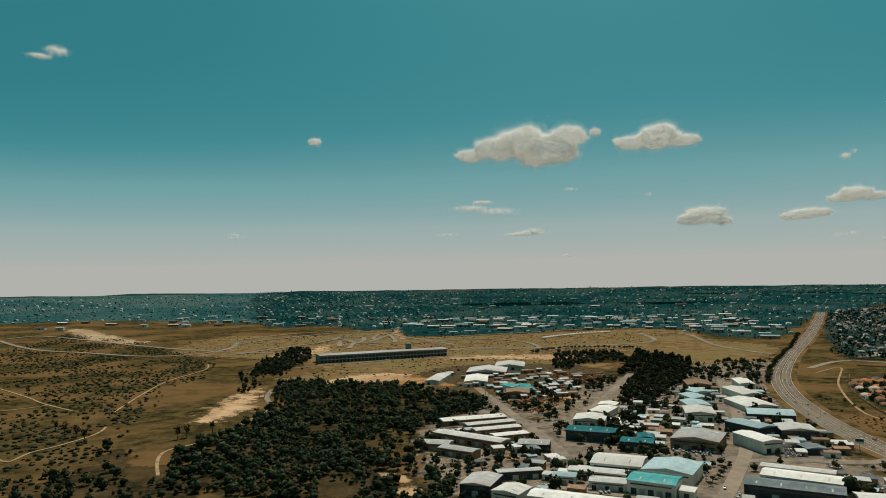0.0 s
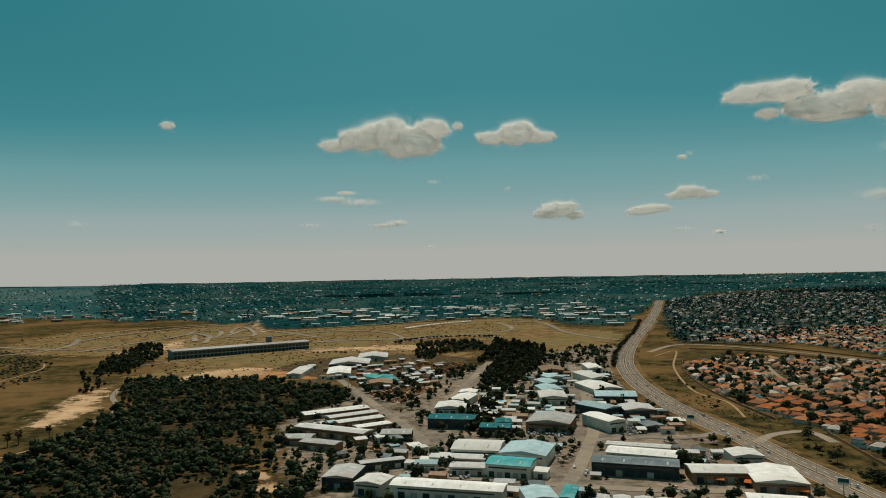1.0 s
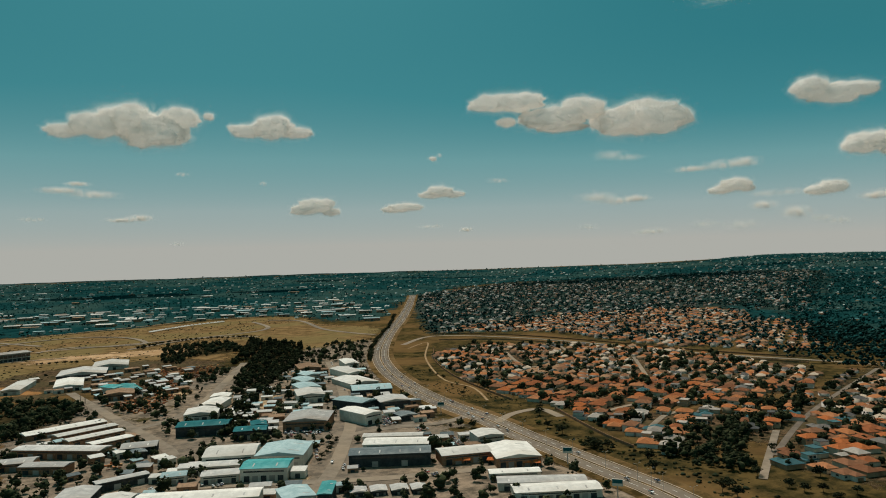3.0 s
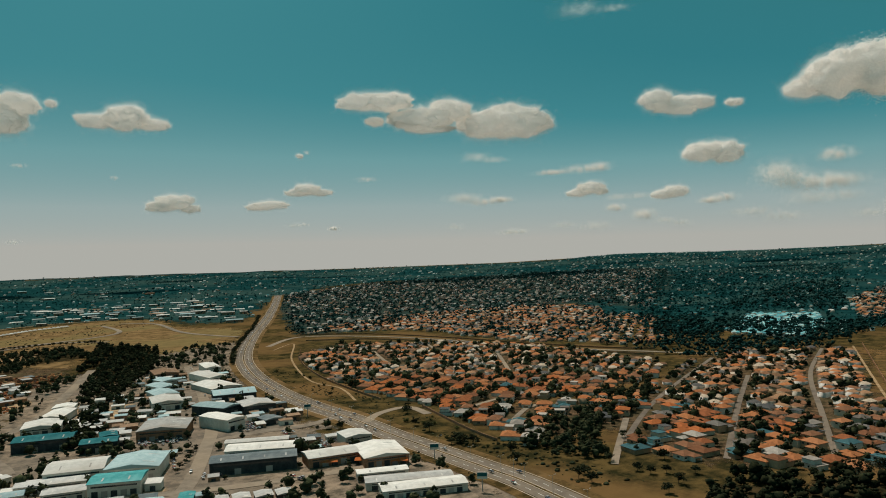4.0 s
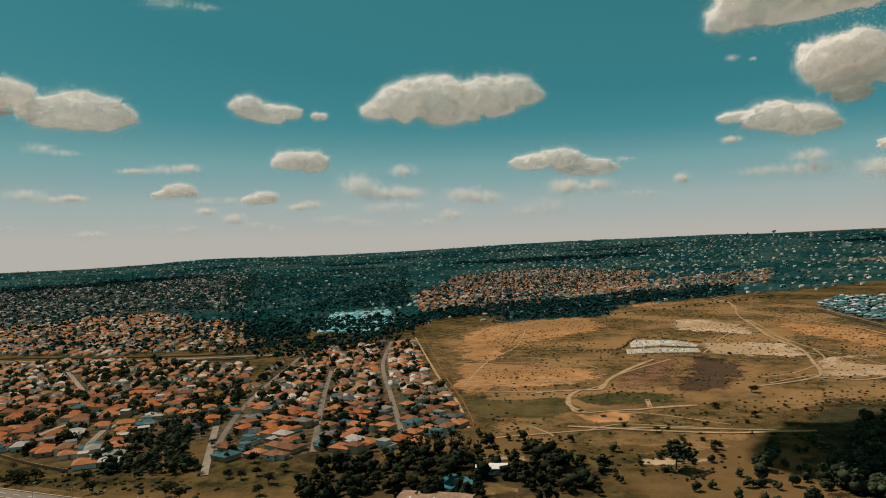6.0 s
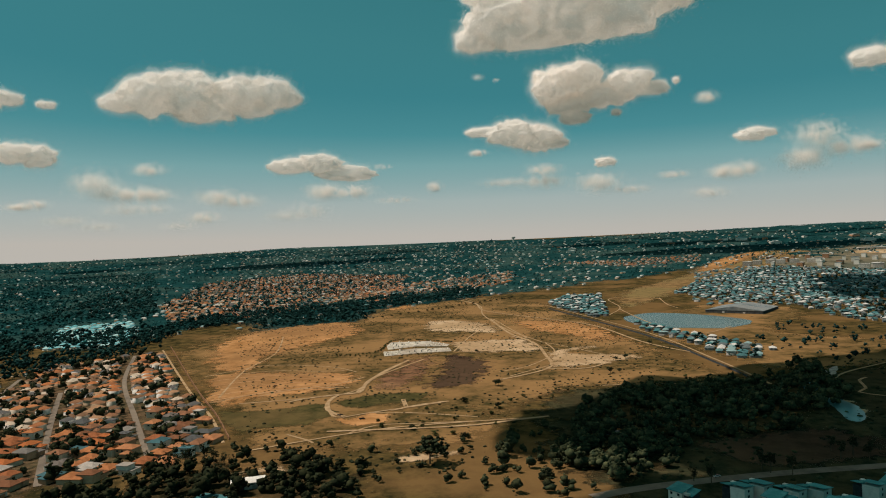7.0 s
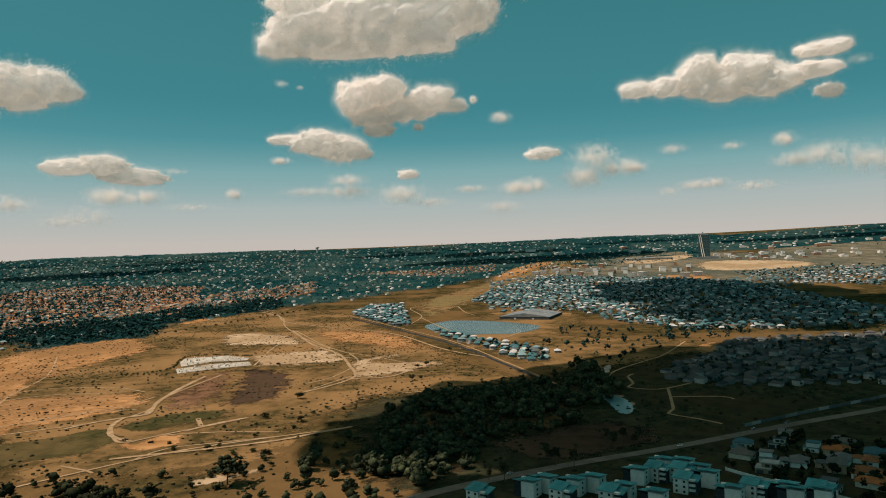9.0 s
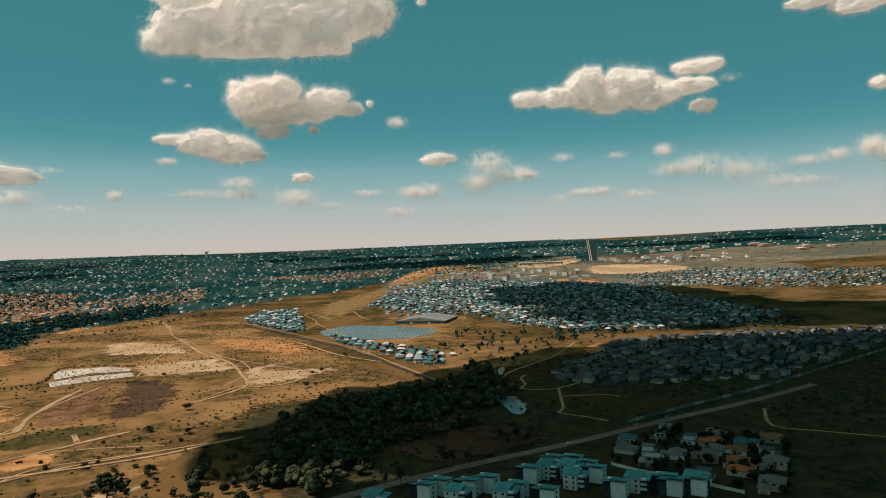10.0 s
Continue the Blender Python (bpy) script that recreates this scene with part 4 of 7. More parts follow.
patch("sports_court", [(407, 108), (430, 92), (421, 72), (410, 71), (398, 100)], M_DRY, "tan gravel court", "court", 0.5, False)
patch("river", [(516, -148), (522, -167), (520, -179), (512, -176), (511, -162), (514, -149)], M_WATER, "river water glinting between trees", "river", 2)
patch("river", [(618, -380), (662, -416), (614, -395), (581, -390), (551, -378), (518, -364), (516, -352), (571, -379), (591, -379)], M_WATER, "river pool under trees", "river", 3)

patch("river", [(637, -389), (655, -411), (618, -395), (584, -388), (551, -384), (512, -361), (513, -349), (558, -366), (594, -371)], M_RIVER, "teal river bend under dark trees", "river", 2)
patch("river_bank", [(664, -422), (696, -447), (725, -483), (693, -460), (657, -424)], M_ROCK, "pale boulders and rapids", "rocks", 3)

# ---------------------------------------------------------------- roads
MAIN = [(317, 202), (327, 246)] + [(341, 306), (344, 330), (352, 402), (360, 473), (372, 548), (380, 633), (399, 741), (444, 896), (524, 1082), (683, 1365), (889, 1698), (1158, 2150), (1416, 2596)]
ribbon("verge", MAIN, 44, M_VERGE, "dusty grass verge of the dual carriageway", "verge")
zz = lift()
ribbon("road", MAIN, 10, M_ASPHALT, "worn asphalt carriageway of a dual road", z=zz, off=-7)
ribbon("road", MAIN, 10, M_ASPHALT, "worn asphalt carriageway of a dual road", z=zz, off=7)
zz = lift()
for side in (-13.4, -1.4, 1.4, 13.4):
    ribbon("kerb", MAIN, 0.7, M_PALE_KERB, "pale concrete kerb of the road", "kerb", z=zz + 0.1, off=side, lines=False)
for side in (-7, 7):
    V, F = [], []
    for i, ((ax, ay), (bx, by)) in enumerate(zip(smooth_line(MAIN, 6.0), smooth_line(MAIN, 6.0)[1:])):
        if i % 2:
            continue
        d = Vector((bx - ax, by - ay)).normalized()
        n = Vector((-d.y, d.x))
        for px, py, s in ((ax, ay, side - 0.15), (bx, by, side - 0.15), (bx, by, side + 0.15), (ax, ay, side + 0.15)):
            V.append((px + n.x * s, py + n.y * s, land(px, py) + zz * rise(px, py) + 0.02))
        F.append((len(V) - 4, len(V) - 3, len(V) - 2, len(V) - 1))
    tagged(quick("lane_marking", V, F, M_PAINT), "white dashed lane marking", "marking", kind="structure")
ribbon("road", [(607, 1156), (728, 1248), (821, 1123), (865, 935), (877, 765), (906, 645), (932, 569), (953, 490)], 11, M_STREET, "asphalt road along the estate wall")
ribbon("street", [(411, 1035), (338, 814), (269, 626), (233, 553), (189, 475), (163, 441), (150, 427)], 11, M_STREET, "grey asphalt street between warehouses")
ribbon("street", [(50, 991), (81, 764), (100, 635), (101, 590)], 11, M_STREET, "dusty street past the sheds")
ribbon("street", [(302, 1121), (184, 838), (128, 742), (89, 716)], 11, M_STREET, "dusty street beside the timber yard")
ribbon("street", [(72, 511), (135, 477), (204, 440), (256, 421), (295, 409)], 10, M_STREET, "dusty cross street")
ribbon("street", [(246, 569), (287, 568), (328, 557), (365, 567)], 10, M_STREET, "asphalt link road")
ribbon("street", [(373, 527), (404, 547), (439, 548), (432, 508)], 9, M_STREET, "asphalt link road")
ribbon("street", [(812, 373), (648, 308), (474, 235)], 5, M_ASPHALT, "estate street between houses")
ribbon("street", [(1095, 392), (867, 324), (664, 240), (527, 182)], 5, M_ASPHALT, "estate street between houses")
ribbon("street", [(921, 472), (630, 382), (467, 314)], 5, M_ASPHALT, "estate street between houses")
ribbon("path", [(1146, 367), (792, 228), (655, 170), (556, 135)], 2.8, M_PATH, "dust track along the estate wall")
ribbon("path", [(699, 153), (712, 70), (739, 38), (814, 17), (920, -41)], 2.8, M_PATH, "dust track across the field")
ribbon("path", [(526, 116), (560, 40), (574, -13), (578, -117)], 2.8, M_PATH, "dust track across the field")
ribbon("path", [(1841, -185), (1667, -213), (1464, -194), (1204, -199), (1025, -222)], 2.8, M_PATH, "dust track across the field")
ribbon("path", [(1609, -361), (1103, -401), (806, -384), (631, -364)], 2.8, M_PATH, "dust track along the estate fence")
ribbon("road", [(389, -110), (399, -149), (407, -233), (409, -326), (417, -440), (421, -549), (433, -660)], 9, M_ASPHALT, "asphalt road in cloud shadow")
ribbon("path", [(586, 1097), (658, 1154), (547, 966), (462, 774), (455, 693), (424, 617)], 2.8, M_PATH, "winding foot path on the verge")

for k, pts in enumerate(([(-1236, 1950), (-981, 1687), (-802, 1592), (-643, 1510), (-542, 1536), (-502, 1666), (-530, 1821)], [(-1230, 1973), (-1184, 2071), (-975, 1935), (-718, 1728), (-493, 1581), (-369, 1542)],
                         [(30, 1575), (208, 1584), (435, 1636), (527, 1727), (547, 1929)], [(595, 1948), (656, 1855), (618, 1586), (635, 1432), (653, 1371)], [(-269, 1702), (-210, 1762), (-216, 1934), (-278, 1941), (-285, 1849)],
                         [(-184, 1796), (-145, 1993), (-96, 1922), (33, 1683)])):
    ribbon("racing_track", pts, 12, M_STREET, "grey asphalt racing track", "track")
for pts in ([(-387, 614), (-369, 601), (-370, 634), (-359, 662), (-349, 710), (-356, 747)], [(-671, 1061), (-572, 968), (-511, 905), (-446, 850)], [(-539, 853), (-509, 878), (-501, 897)], [(-389, 835), (-415, 977), (-432, 1110), (-423, 1253), (-445, 1340)],
            [(-222, 551), (-243, 603), (-247, 637), (-227, 665)], [(631, -417), (671, -446), (697, -480), (726, -535), (754, -585), (839, -689)], [(659, -469), (650, -455), (614, -436), (601, -420), (582, -431), (577, -449), (587, -489)], [(576, -450), (502, -397), (491, -383), (462, -393), (443, -397)], [(543, -428), (521, -468), (507, -469)], [(1352, -431), (1480, -496), (1662, -528), (1709, -567)], [(1418, -599), (1495, -608), (1645, -649)], [(1311, -725), (1428, -828), (1560, -949)],
            [(395, -531), (355, -487), (323, -501), (289, -521)], [(1453, -485), (1167, -451), (1032, -467), (1095, -550)], [(1854, -217), (1945, -175), (1862, -88)], [(725, 39), (829, 16), (902, -13)], [(682, 65), (620, 53), (629, 23), (654, -43)]):
    ribbon("path", pts, 2.8, M_PATH, "pale dust foot path", "path")
for pts in ([(682, 936), (609, 789), (653, 767)], [(786, 753), (660, 611)], [(461, 493), (491, 501), (526, 506)], [(436, 412), (509, 452), (537, 454)], [(798, 934), (727, 817)], [(535, 357), (438, 301), (411, 285)]):
    ribbon("street", pts, 5.5, M_STREET, "estate street between houses")

ribbon("track", [(919, -21), (845, 8), (781, 29), (722, 36), (717, 55), (688, 64), (649, 62), (620, 45)], 4.2, M_PATH, "dust track across the field", "path", lines=False)
ribbon("track", [(571, 56), (569, 27), (565, -17), (565, -66), (574, -103), (579, -129)], 4.2, M_PATH, "dust track across the field", "path", lines=False)
ribbon("track", [(633, 4), (651, -26), (658, -51)], 4.2, M_PATH, "dust track across the field", "path", lines=False)
ribbon("track", [(695, 104), (711, 78), (722, 36)], 4.2, M_PATH, "dust track across the field", "path", lines=False)
ribbon("track", [(1822, -187), (1726, -211), (1565, -207), (1441, -250), (1222, -347), (975, -358), (860, -382)], 4.2, M_PATH, "dust track across the field", "path", lines=False)
ribbon("track", [(1107, -191), (1021, -209), (906, -200), (807, -182), (744, -107)], 4.2, M_PATH, "dust track across the field", "path", lines=False)
ribbon("track", [(802, -181), (792, -223), (826, -262)], 4.2, M_PATH, "dust track across the field", "path", lines=False)
ribbon("track", [(1384, -197), (1158, -194), (1044, -208)], 4.2, M_PATH, "dust track across the field", "path", lines=False)
ribbon("track", [(678, -8), (645, -10)], 4.2, M_PATH, "dust track across the field", "path", lines=False)
ribbon("track", [(833, 213), (852, 154), (830, 56)], 1.3, M_RUT, "wheel rut in graded earth", "path", lines=False)
ribbon("track", [(802, 205), (823, 149), (813, 55)], 1.3, M_RUT, "wheel rut in graded earth", "path", lines=False)
ribbon("track", [(773, 198), (795, 144), (796, 54)], 1.3, M_RUT, "wheel rut in graded earth", "path", lines=False)
ribbon("track", [(746, 191), (769, 140), (780, 53)], 1.3, M_RUT, "wheel rut in graded earth", "path", lines=False)
ribbon("track", [(721, 185), (746, 136), (764, 52)], 1.3, M_RUT, "wheel rut in graded earth", "path", lines=False)
ribbon("racing_track", [(-509, 1755), (-480, 1863), (-409, 1971), (-316, 2087), (-225, 2104)], 11, M_STREET, "grey asphalt racing track", "track", lines=False)
ribbon("racing_track", [(-442, 1524), (-393, 1632), (-326, 1754), (-272, 1880), (-212, 1760), (-157, 1761), (-118, 1788), (-151, 2010), (-180, 2025), (-183, 1868)], 11, M_STREET, "grey asphalt racing track", "track", lines=False)
ribbon("racing_track", [(-82, 1725), (17, 1801), (124, 1819), (205, 1725), (219, 1575), (154, 1565), (77, 1603), (22, 1549)], 11, M_STREET, "grey asphalt racing track", "track", lines=False)
ribbon("racing_track", [(174, 1472), (265, 1551), (358, 1596), (442, 1523)], 11, M_STREET, "grey asphalt racing track", "track", lines=False)
ribbon("racing_track", [(-243, 1675), (-261, 1828), (-226, 1811), (-214, 1622)], 11, M_STREET, "grey asphalt racing track", "track", lines=False)
ribbon("racing_track", [(-53, 1855), (94, 1948), (295, 2034), (474, 2109), (605, 2081)], 7, M_PATH, "pale dust lane along the circuit", "track", lines=False)
ribbon("racing_track", [(-185, 1731), (-76, 1596), (75, 1554)], 7, M_PATH, "pale dust lane along the circuit", "track", lines=False)
ribbon("racing_track", [(-549, 1894), (-432, 2084), (-242, 2171)], 7, M_PATH, "pale dust lane along the circuit", "track", lines=False)
ribbon("street", [(-241, 999), (-231, 928), (-208, 858), (-204, 811), (-211, 770), (-213, 736)], 7, M_STREET, "grey asphalt lane round the clearing", "road", lines=False)
ribbon("street", [(-271, 1256), (-213, 1296), (-127, 1352), (-68, 1414), (68, 1416)], 6, M_STREET, "asphalt service road beside the circuit", "road", lines=False)
ribbon("street", [(-250, 1056), (-189, 1037), (-128, 1060), (-71, 1060)], 6, M_STREET, "asphalt service road beside the circuit", "road", lines=False)

# ---------------------------------------------------------------- warehouses
ROOFS = {"white": (M_WHITE_ROOF, "white"), "grey": (M_METAL, "grey"), "dark": (M_DARK_ROOF, "dark blue-grey"), "teal": (M_TEAL_ROOF, "turquoise"),
         "pale": (M_PALETEAL, "pale blue"), "brown": (M_BROWN_ROOF, "brown"),
         "deep": (M_DEEP_ROOF, "deep teal")}
WALLS = {"white": (M_WALL_W, "white-washed"), "brick": (M_WALL_B, "brick"), "dark": (M_WALL_D, "dark clad")}


def warehouse(x, y, turn, L, D, h, roof="white", wall="white", doors=3, group="industrial buildings", lights=True):
    """Steel-roofed hall with roller doors on its long front (towards -y of its own axes)."""
    ob = thing("warehouse", f"{WALLS[wall][1]} warehouse with a low {ROOFS[roof][1]} sheet-metal roof", "warehouse", group)
    part("wall", Shape().box(0, 0, -0.5, L, D, h + 0.5), WALLS[wall][0], ob)
    along = L >= D
    s = Shape()
    pitch = max(0.6, min(L, D) * 0.07)
    if along:
        s.roof(0, 0, h, L + 1, D + 1, pitch, 0.0, 0.3)
    else:
        s.roof(0, 0, h, D + 1, L + 1, pitch, 0.0, 0.3)
        s.v = [(-b, a, c) for a, b, c in s.v]
    roof_ob = part("roof", s, ROOFS[roof][0], ob)
    n = min(4, max(2, int(max(L, D) / 14))) if lights else 0
    for i in range(n):
        c = ((i + 0.5) / n - 0.5) * max(L, D)
        w = min(L, D) * 0.22
        strip = Shape()
        tilt = pitch / (min(L, D) / 2 + 0.5)
        for sg in (-1,):
            ym = sg * min(L, D) * 0.26
            zc = h + 0.3 + pitch - abs(ym) * tilt + 0.06
            vs = [(c - 0.5, ym - w / 2, zc + sg * tilt * w / 2), (c + 0.5, ym - w / 2, zc + sg * tilt * w / 2),
                  (c + 0.5, ym + w / 2, zc - sg * tilt * w / 2), (c - 0.5, ym + w / 2, zc - sg * tilt * w / 2)]
            lo = [(a, b, q - 0.1) for a, b, q in vs]
            strip.add(vs + lo, [(0, 1, 2, 3), (0, 4, 5, 1), (1, 5, 6, 2), (2, 6, 7, 3), (3, 7, 4, 0)])
        if not along:
            strip.v = [(-b, a, q) for a, b, q in strip.v]
        part("skylight", strip, M_METAL if roof != "grey" else M_WHITE_ROOF, roof_ob)
    for i in range(doors):
        c = ((i + 0.5) / doors - 0.5) * L * 0.9
        part("roller_door", Shape().box(c, -D / 2 - 0.05, 0, min(4.5, L / doors * 0.6), 0.2, min(4.2, h * 0.6)), M_METAL if i % 2 else M_WALL_D, ob)
    part("window_strip", Shape().box(0, -D / 2 - 0.04, h * 0.72, L * 0.86, 0.14, h * 0.12), M_GLASS, ob)
    ob.matrix_world = at(x, y, turn)
    return ob


BUILT = []


def hall(x, y, turn, L, D, h, roof="white", wall="white", doors=3, lights=True):
    BUILT.append((x, y, math.hypot(L, D) / 2))
    return warehouse(x, y, turn, L, D, h, roof, wall, doors, lights=lights)


hall(92, 451, -26, 74.7, 18.0, 8, "white", "white", 8)
hall(46, 475, -33, 19.8, 20.5, 8, "white", "white", 2)
hall(27, 499, -21, 21.7, 30.7, 8, "grey", "dark", 3)
hall(57, 530, 9, 34.1, 8.7, 6, "grey", "dark", 4)
hall(147, 491, -30, 32.4, 23.9, 9, "teal", "white", 5)
hall(170, 523, -31, 35.8, 38.7, 9, "pale", "white", 4)
hall(136, 544, -24, 37.6, 34.0, 9, "white", "white", 4)
hall(116, 527, -24, 43.0, 15.6, 6, "grey", "white", 9)
hall(89, 516, -17, 16.4, 12.6, 6, "pale", "white", 3)
hall(117, 500, -21, 25.4, 14.2, 6, "grey", "white", 5)
hall(140, 658, -23, 44.5, 24.8, 9, "deep", "dark", 4)
hall(170, 614, -22, 27.4, 19.3, 8, "deep", "dark", 3)
hall(182, 632, -14, 13.5, 18.4, 8, "deep", "dark", 2)
hall(153, 727, -18, 31.5, 33.9, 7, "white", "white", 4)
hall(176, 771, -31, 21.4, 43.1, 7, "white", "white", 3)
hall(192, 813, -24, 20.3, 22.2, 6, "white", "white", 2)
hall(32, 745, 18, 70.7, 18.6, 5, "white", "brick", 6)
hall(48, 719, 21, 53.7, 13.6, 5, "white", "brick", 5)
hall(53, 692, 20, 48.5, 13.8, 5, "white", "brick", 5)
hall(63, 663, 20, 34.8, 12.9, 5, "white", "brick", 4)
hall(26, 647, -39, 76.4, 16.7, 7, "grey", "brick", 8)
hall(14, 602, -35, 35.0, 13.4, 6, "grey", "brick", 4)
hall(-5, 628, -18, 25.9, 17.7, 6, "grey", "brick", 3)
hall(81, 622, -14, 26.9, 20.8, 6, "grey", "dark", 3)
hall(78, 606, 4, 10.0, 13.9, 5, "dark", "dark", 1)
hall(98, 912, -11, 31.9, 34.6, 7, "brown", "brick", 4)
hall(112, 950, 3, 21.7, 56.5, 6, "teal", "white", 3)
hall(98, 970, 29, 21.2, 29.5, 6, "teal", "white", 2)
hall(75, 1149, -8, 63.1, 66.7, 6, "grey", "dark", 5)
hall(120, 1226, -8, 50.3, 69.2, 6, "white", "white", 4)
hall(52, 1048, -5, 33.3, 73.4, 6, "white", "white", 3)
hall(-5, 1068, -13, 21.8, 84.2, 6, "white", "white", 2)
hall(227, 624, -30, 40.0, 42.8, 9, "grey", "brick", 5)
hall(275, 753, -15, 29.8, 44.7, 8, "white", "white", 3)
hall(354, 970, -12, 32.8, 49.3, 6, "brown", "brick", 3)
hall(292, 810, -4, 25.8, 40.4, 6, "pale", "white", 3)
hall(309, 858, 6, 23.2, 38.5, 6, "pale", "white", 2)
hall(328, 901, 5, 21.8, 32.6, 6, "pale", "white", 2)
hall(233, 469, -29, 59.7, 20.6, 9, "dark", "dark", 5)
hall(252, 495, -34, 51.0, 21.6, 8, "white", "white", 4)
hall(263, 523, -32, 49.5, 11.3, 6, "white", "white", 7)
hall(323, 473, -15, 22.0, 22.2, 8, "white", "white", 3)
hall(281, 443, -18, 37.8, 22.4, 7, "white", "brick", 5)
hall(310, 421, -23, 32.6, 41.3, 7, "white", "brick", 5)
hall(284, 384, -28, 34.4, 10.4, 5, "white", "white", 9)
hall(143, 420, -6, 19.3, 24.5, 8, "pale", "white", 4)
hall(161, 414, -29, 8.4, 25.4, 9, "teal", "dark", 2)
hall(183, 416, -20, 10.4, 10.8, 3, "grey", "dark", 4)
hall(195, 411, -20, 10.0, 11.1, 3, "grey", "dark", 4)
hall(207, 405, -20, 10.6, 11.5, 3, "grey", "dark", 4)
hall(218, 399, -20, 9.4, 11.4, 3, "grey", "dark", 4)
hall(274, 613, 13, 19.4, 40.6, 10, "white", "white", 2)
hall(295, 673, 23, 23.5, 41.4, 9, "pale", "dark", 2)
hall(330, 657, -13, 31.6, 32.4, 8, "grey", "dark", 4)
hall(312, 594, -1, 17.4, 17.9, 5, "dark", "dark", 2)
hall(346, 742, -20, 45.3, 37.4, 7, "pale", "dark", 4)
hall(355, 808, 1, 36.8, 59.6, 6, "white", "white", 3)
hall(377, 881, 1, 26.0, 62.7, 8, "white", "white", 2)
hall(414, 963, -13, 20.3, 54.5, 8, "white", "white", 2)
hall(287, 359, -32, 57.0, 14.1, 5, "grey", "white", 9)
hall(284, 341, -28, 54.1, 17.0, 5, "white", "white", 9)

def small_shed(x, y, turn, L, D, h, roof, wall):
    """Lean-to or workshop between the halls."""
    ob = thing("shed", f"small {WALLS[wall][1]} workshop with a {ROOFS[roof][1]} lean-to roof", "shed", "workshops between the halls")
    part("wall", Shape().box(0, 0, -0.4, L, D, h + 0.4), WALLS[wall][0], ob)
    x0, x1, y0, y1, up = -L / 2 - 0.4, L / 2 + 0.4, -D / 2 - 0.4, D / 2 + 0.4, D * 0.12
    part("roof", Shape().add([(x0, y0, h), (x1, y0, h), (x1, y1, h + up), (x0, y1, h + up), (x0, y0, h + 0.25), (x1, y0, h + 0.25), (x1, y1, h + up + 0.25), (x0, y1, h + up + 0.25)],
                             [(3, 2, 1, 0), (4, 5, 6, 7), (0, 1, 5, 4), (1, 2, 6, 5), (2, 3, 7, 6), (3, 0, 4, 7)]), ROOFS[roof][0], ob)
    part("door", Shape().box(0, -D / 2 - 0.05, 0, min(3.5, L * 0.4), 0.15, h * 0.7), M_WALL_D, ob)
    ob.matrix_world = at(x, y, turn)


shed_rng = np.random.default_rng(17)
for yard, turn, keep in (([(300, 960), (412, 985), (395, 760), (352, 600), (320, 560), (265, 600), (290, 720)], -15, 0.8), ([(195, 830), (255, 850), (300, 800), (240, 640), (180, 600), (170, 700)], -25, 0.7),
                         ([(0, 690), (95, 700), (98, 560), (10, 560)], 15, 0.6), ([(60, 560), (190, 560), (330, 500), (330, 420), (200, 400), (60, 470)], -25, 0.75),
                         ([(-20, 1120), (150, 1180), (230, 1100), (170, 900), (90, 880), (30, 1000)], 10, 0.6)):
    Q = scatter(yard, (17, 15), shed_rng, 0.35, turn)
    for x, y in Q[clear_of(Q, ROADS)]:
        L, D = shed_rng.uniform(7, 15), shed_rng.uniform(5, 9)
        if shed_rng.uniform() < keep and all(math.hypot(x - bx, y - by) > br * 0.78 + 5 for bx, by, br in BUILT):
            small_shed(x, y, turn + shed_rng.normal(0, 4), L, D, shed_rng.uniform(2.8, 5), str(shed_rng.choice(["grey", "white", "brown", "dark", "grey", "pale"])), str(shed_rng.choice(["white", "brick", "brick"])))
            BUILT.append((x, y, math.hypot(L, D) / 2))

# ---------------------------------------------------------------- houses
def house(kind, seed):
    """Family house: one or two wings under hipped tile roofs, windows, door and garage."""
    rng = random.Random(seed)
    roof_m, words = {"tile": (M_TILE, "terracotta tiled hip roof"), "grey": (M_GREY_ROOF, "grey hip roof")}[kind]
    ob = thing("house", f"{'two-storey' if seed % 3 == 0 else 'single-storey'} plastered house with a {words}", "house", f"{kind}-roofed houses")
    h = 5.6 if seed % 3 == 0 else 3.4
    L, D = rng.uniform(11, 15), rng.uniform(8.5, 11)
    wl, wd = rng.uniform(6, 8), rng.uniform(6, 8)
    side = rng.choice((-1, 1))
    wx, wy = side * (L - wl) / 2, -(D + wd) / 2 + 1.2
    part("wall", Shape().box(0, 0, -0.4, L, D, h + 0.4).box(wx, wy, -0.4, wl, wd, min(h, 3.4) + 0.4), M_PLASTER, ob)
    r = Shape().roof(0, 0, h, L + 1.2, D + 1.2, D * 0.24, D * 0.5)
    w = Shape().roof(0, 0, min(h, 3.4), wd + 1.2, wl + 1.2, wl * 0.24, wl * 0.45)
    r.add([(wx - b, wy + a, c) for a, b, c in w.v], w.f)
    part("roof", r, roof_m, ob)
    part("garage_door", Shape().box(wx, wy - wd / 2 - 0.04, 0, wl * 0.6, 0.12, 2.3), M_WALL_B, ob)
    for i in range(2):
        part("window", Shape().box(-side * L * (0.08 + 0.28 * i), -D / 2 - 0.04, h - 2.1, 1.8, 0.14, 1.3), M_GLASS, ob)
    part("window", Shape().box(-side * (L / 2 + 0.02), 0, h - 2.1, 0.14, 2.2, 1.3), M_GLASS, ob)
    return ob


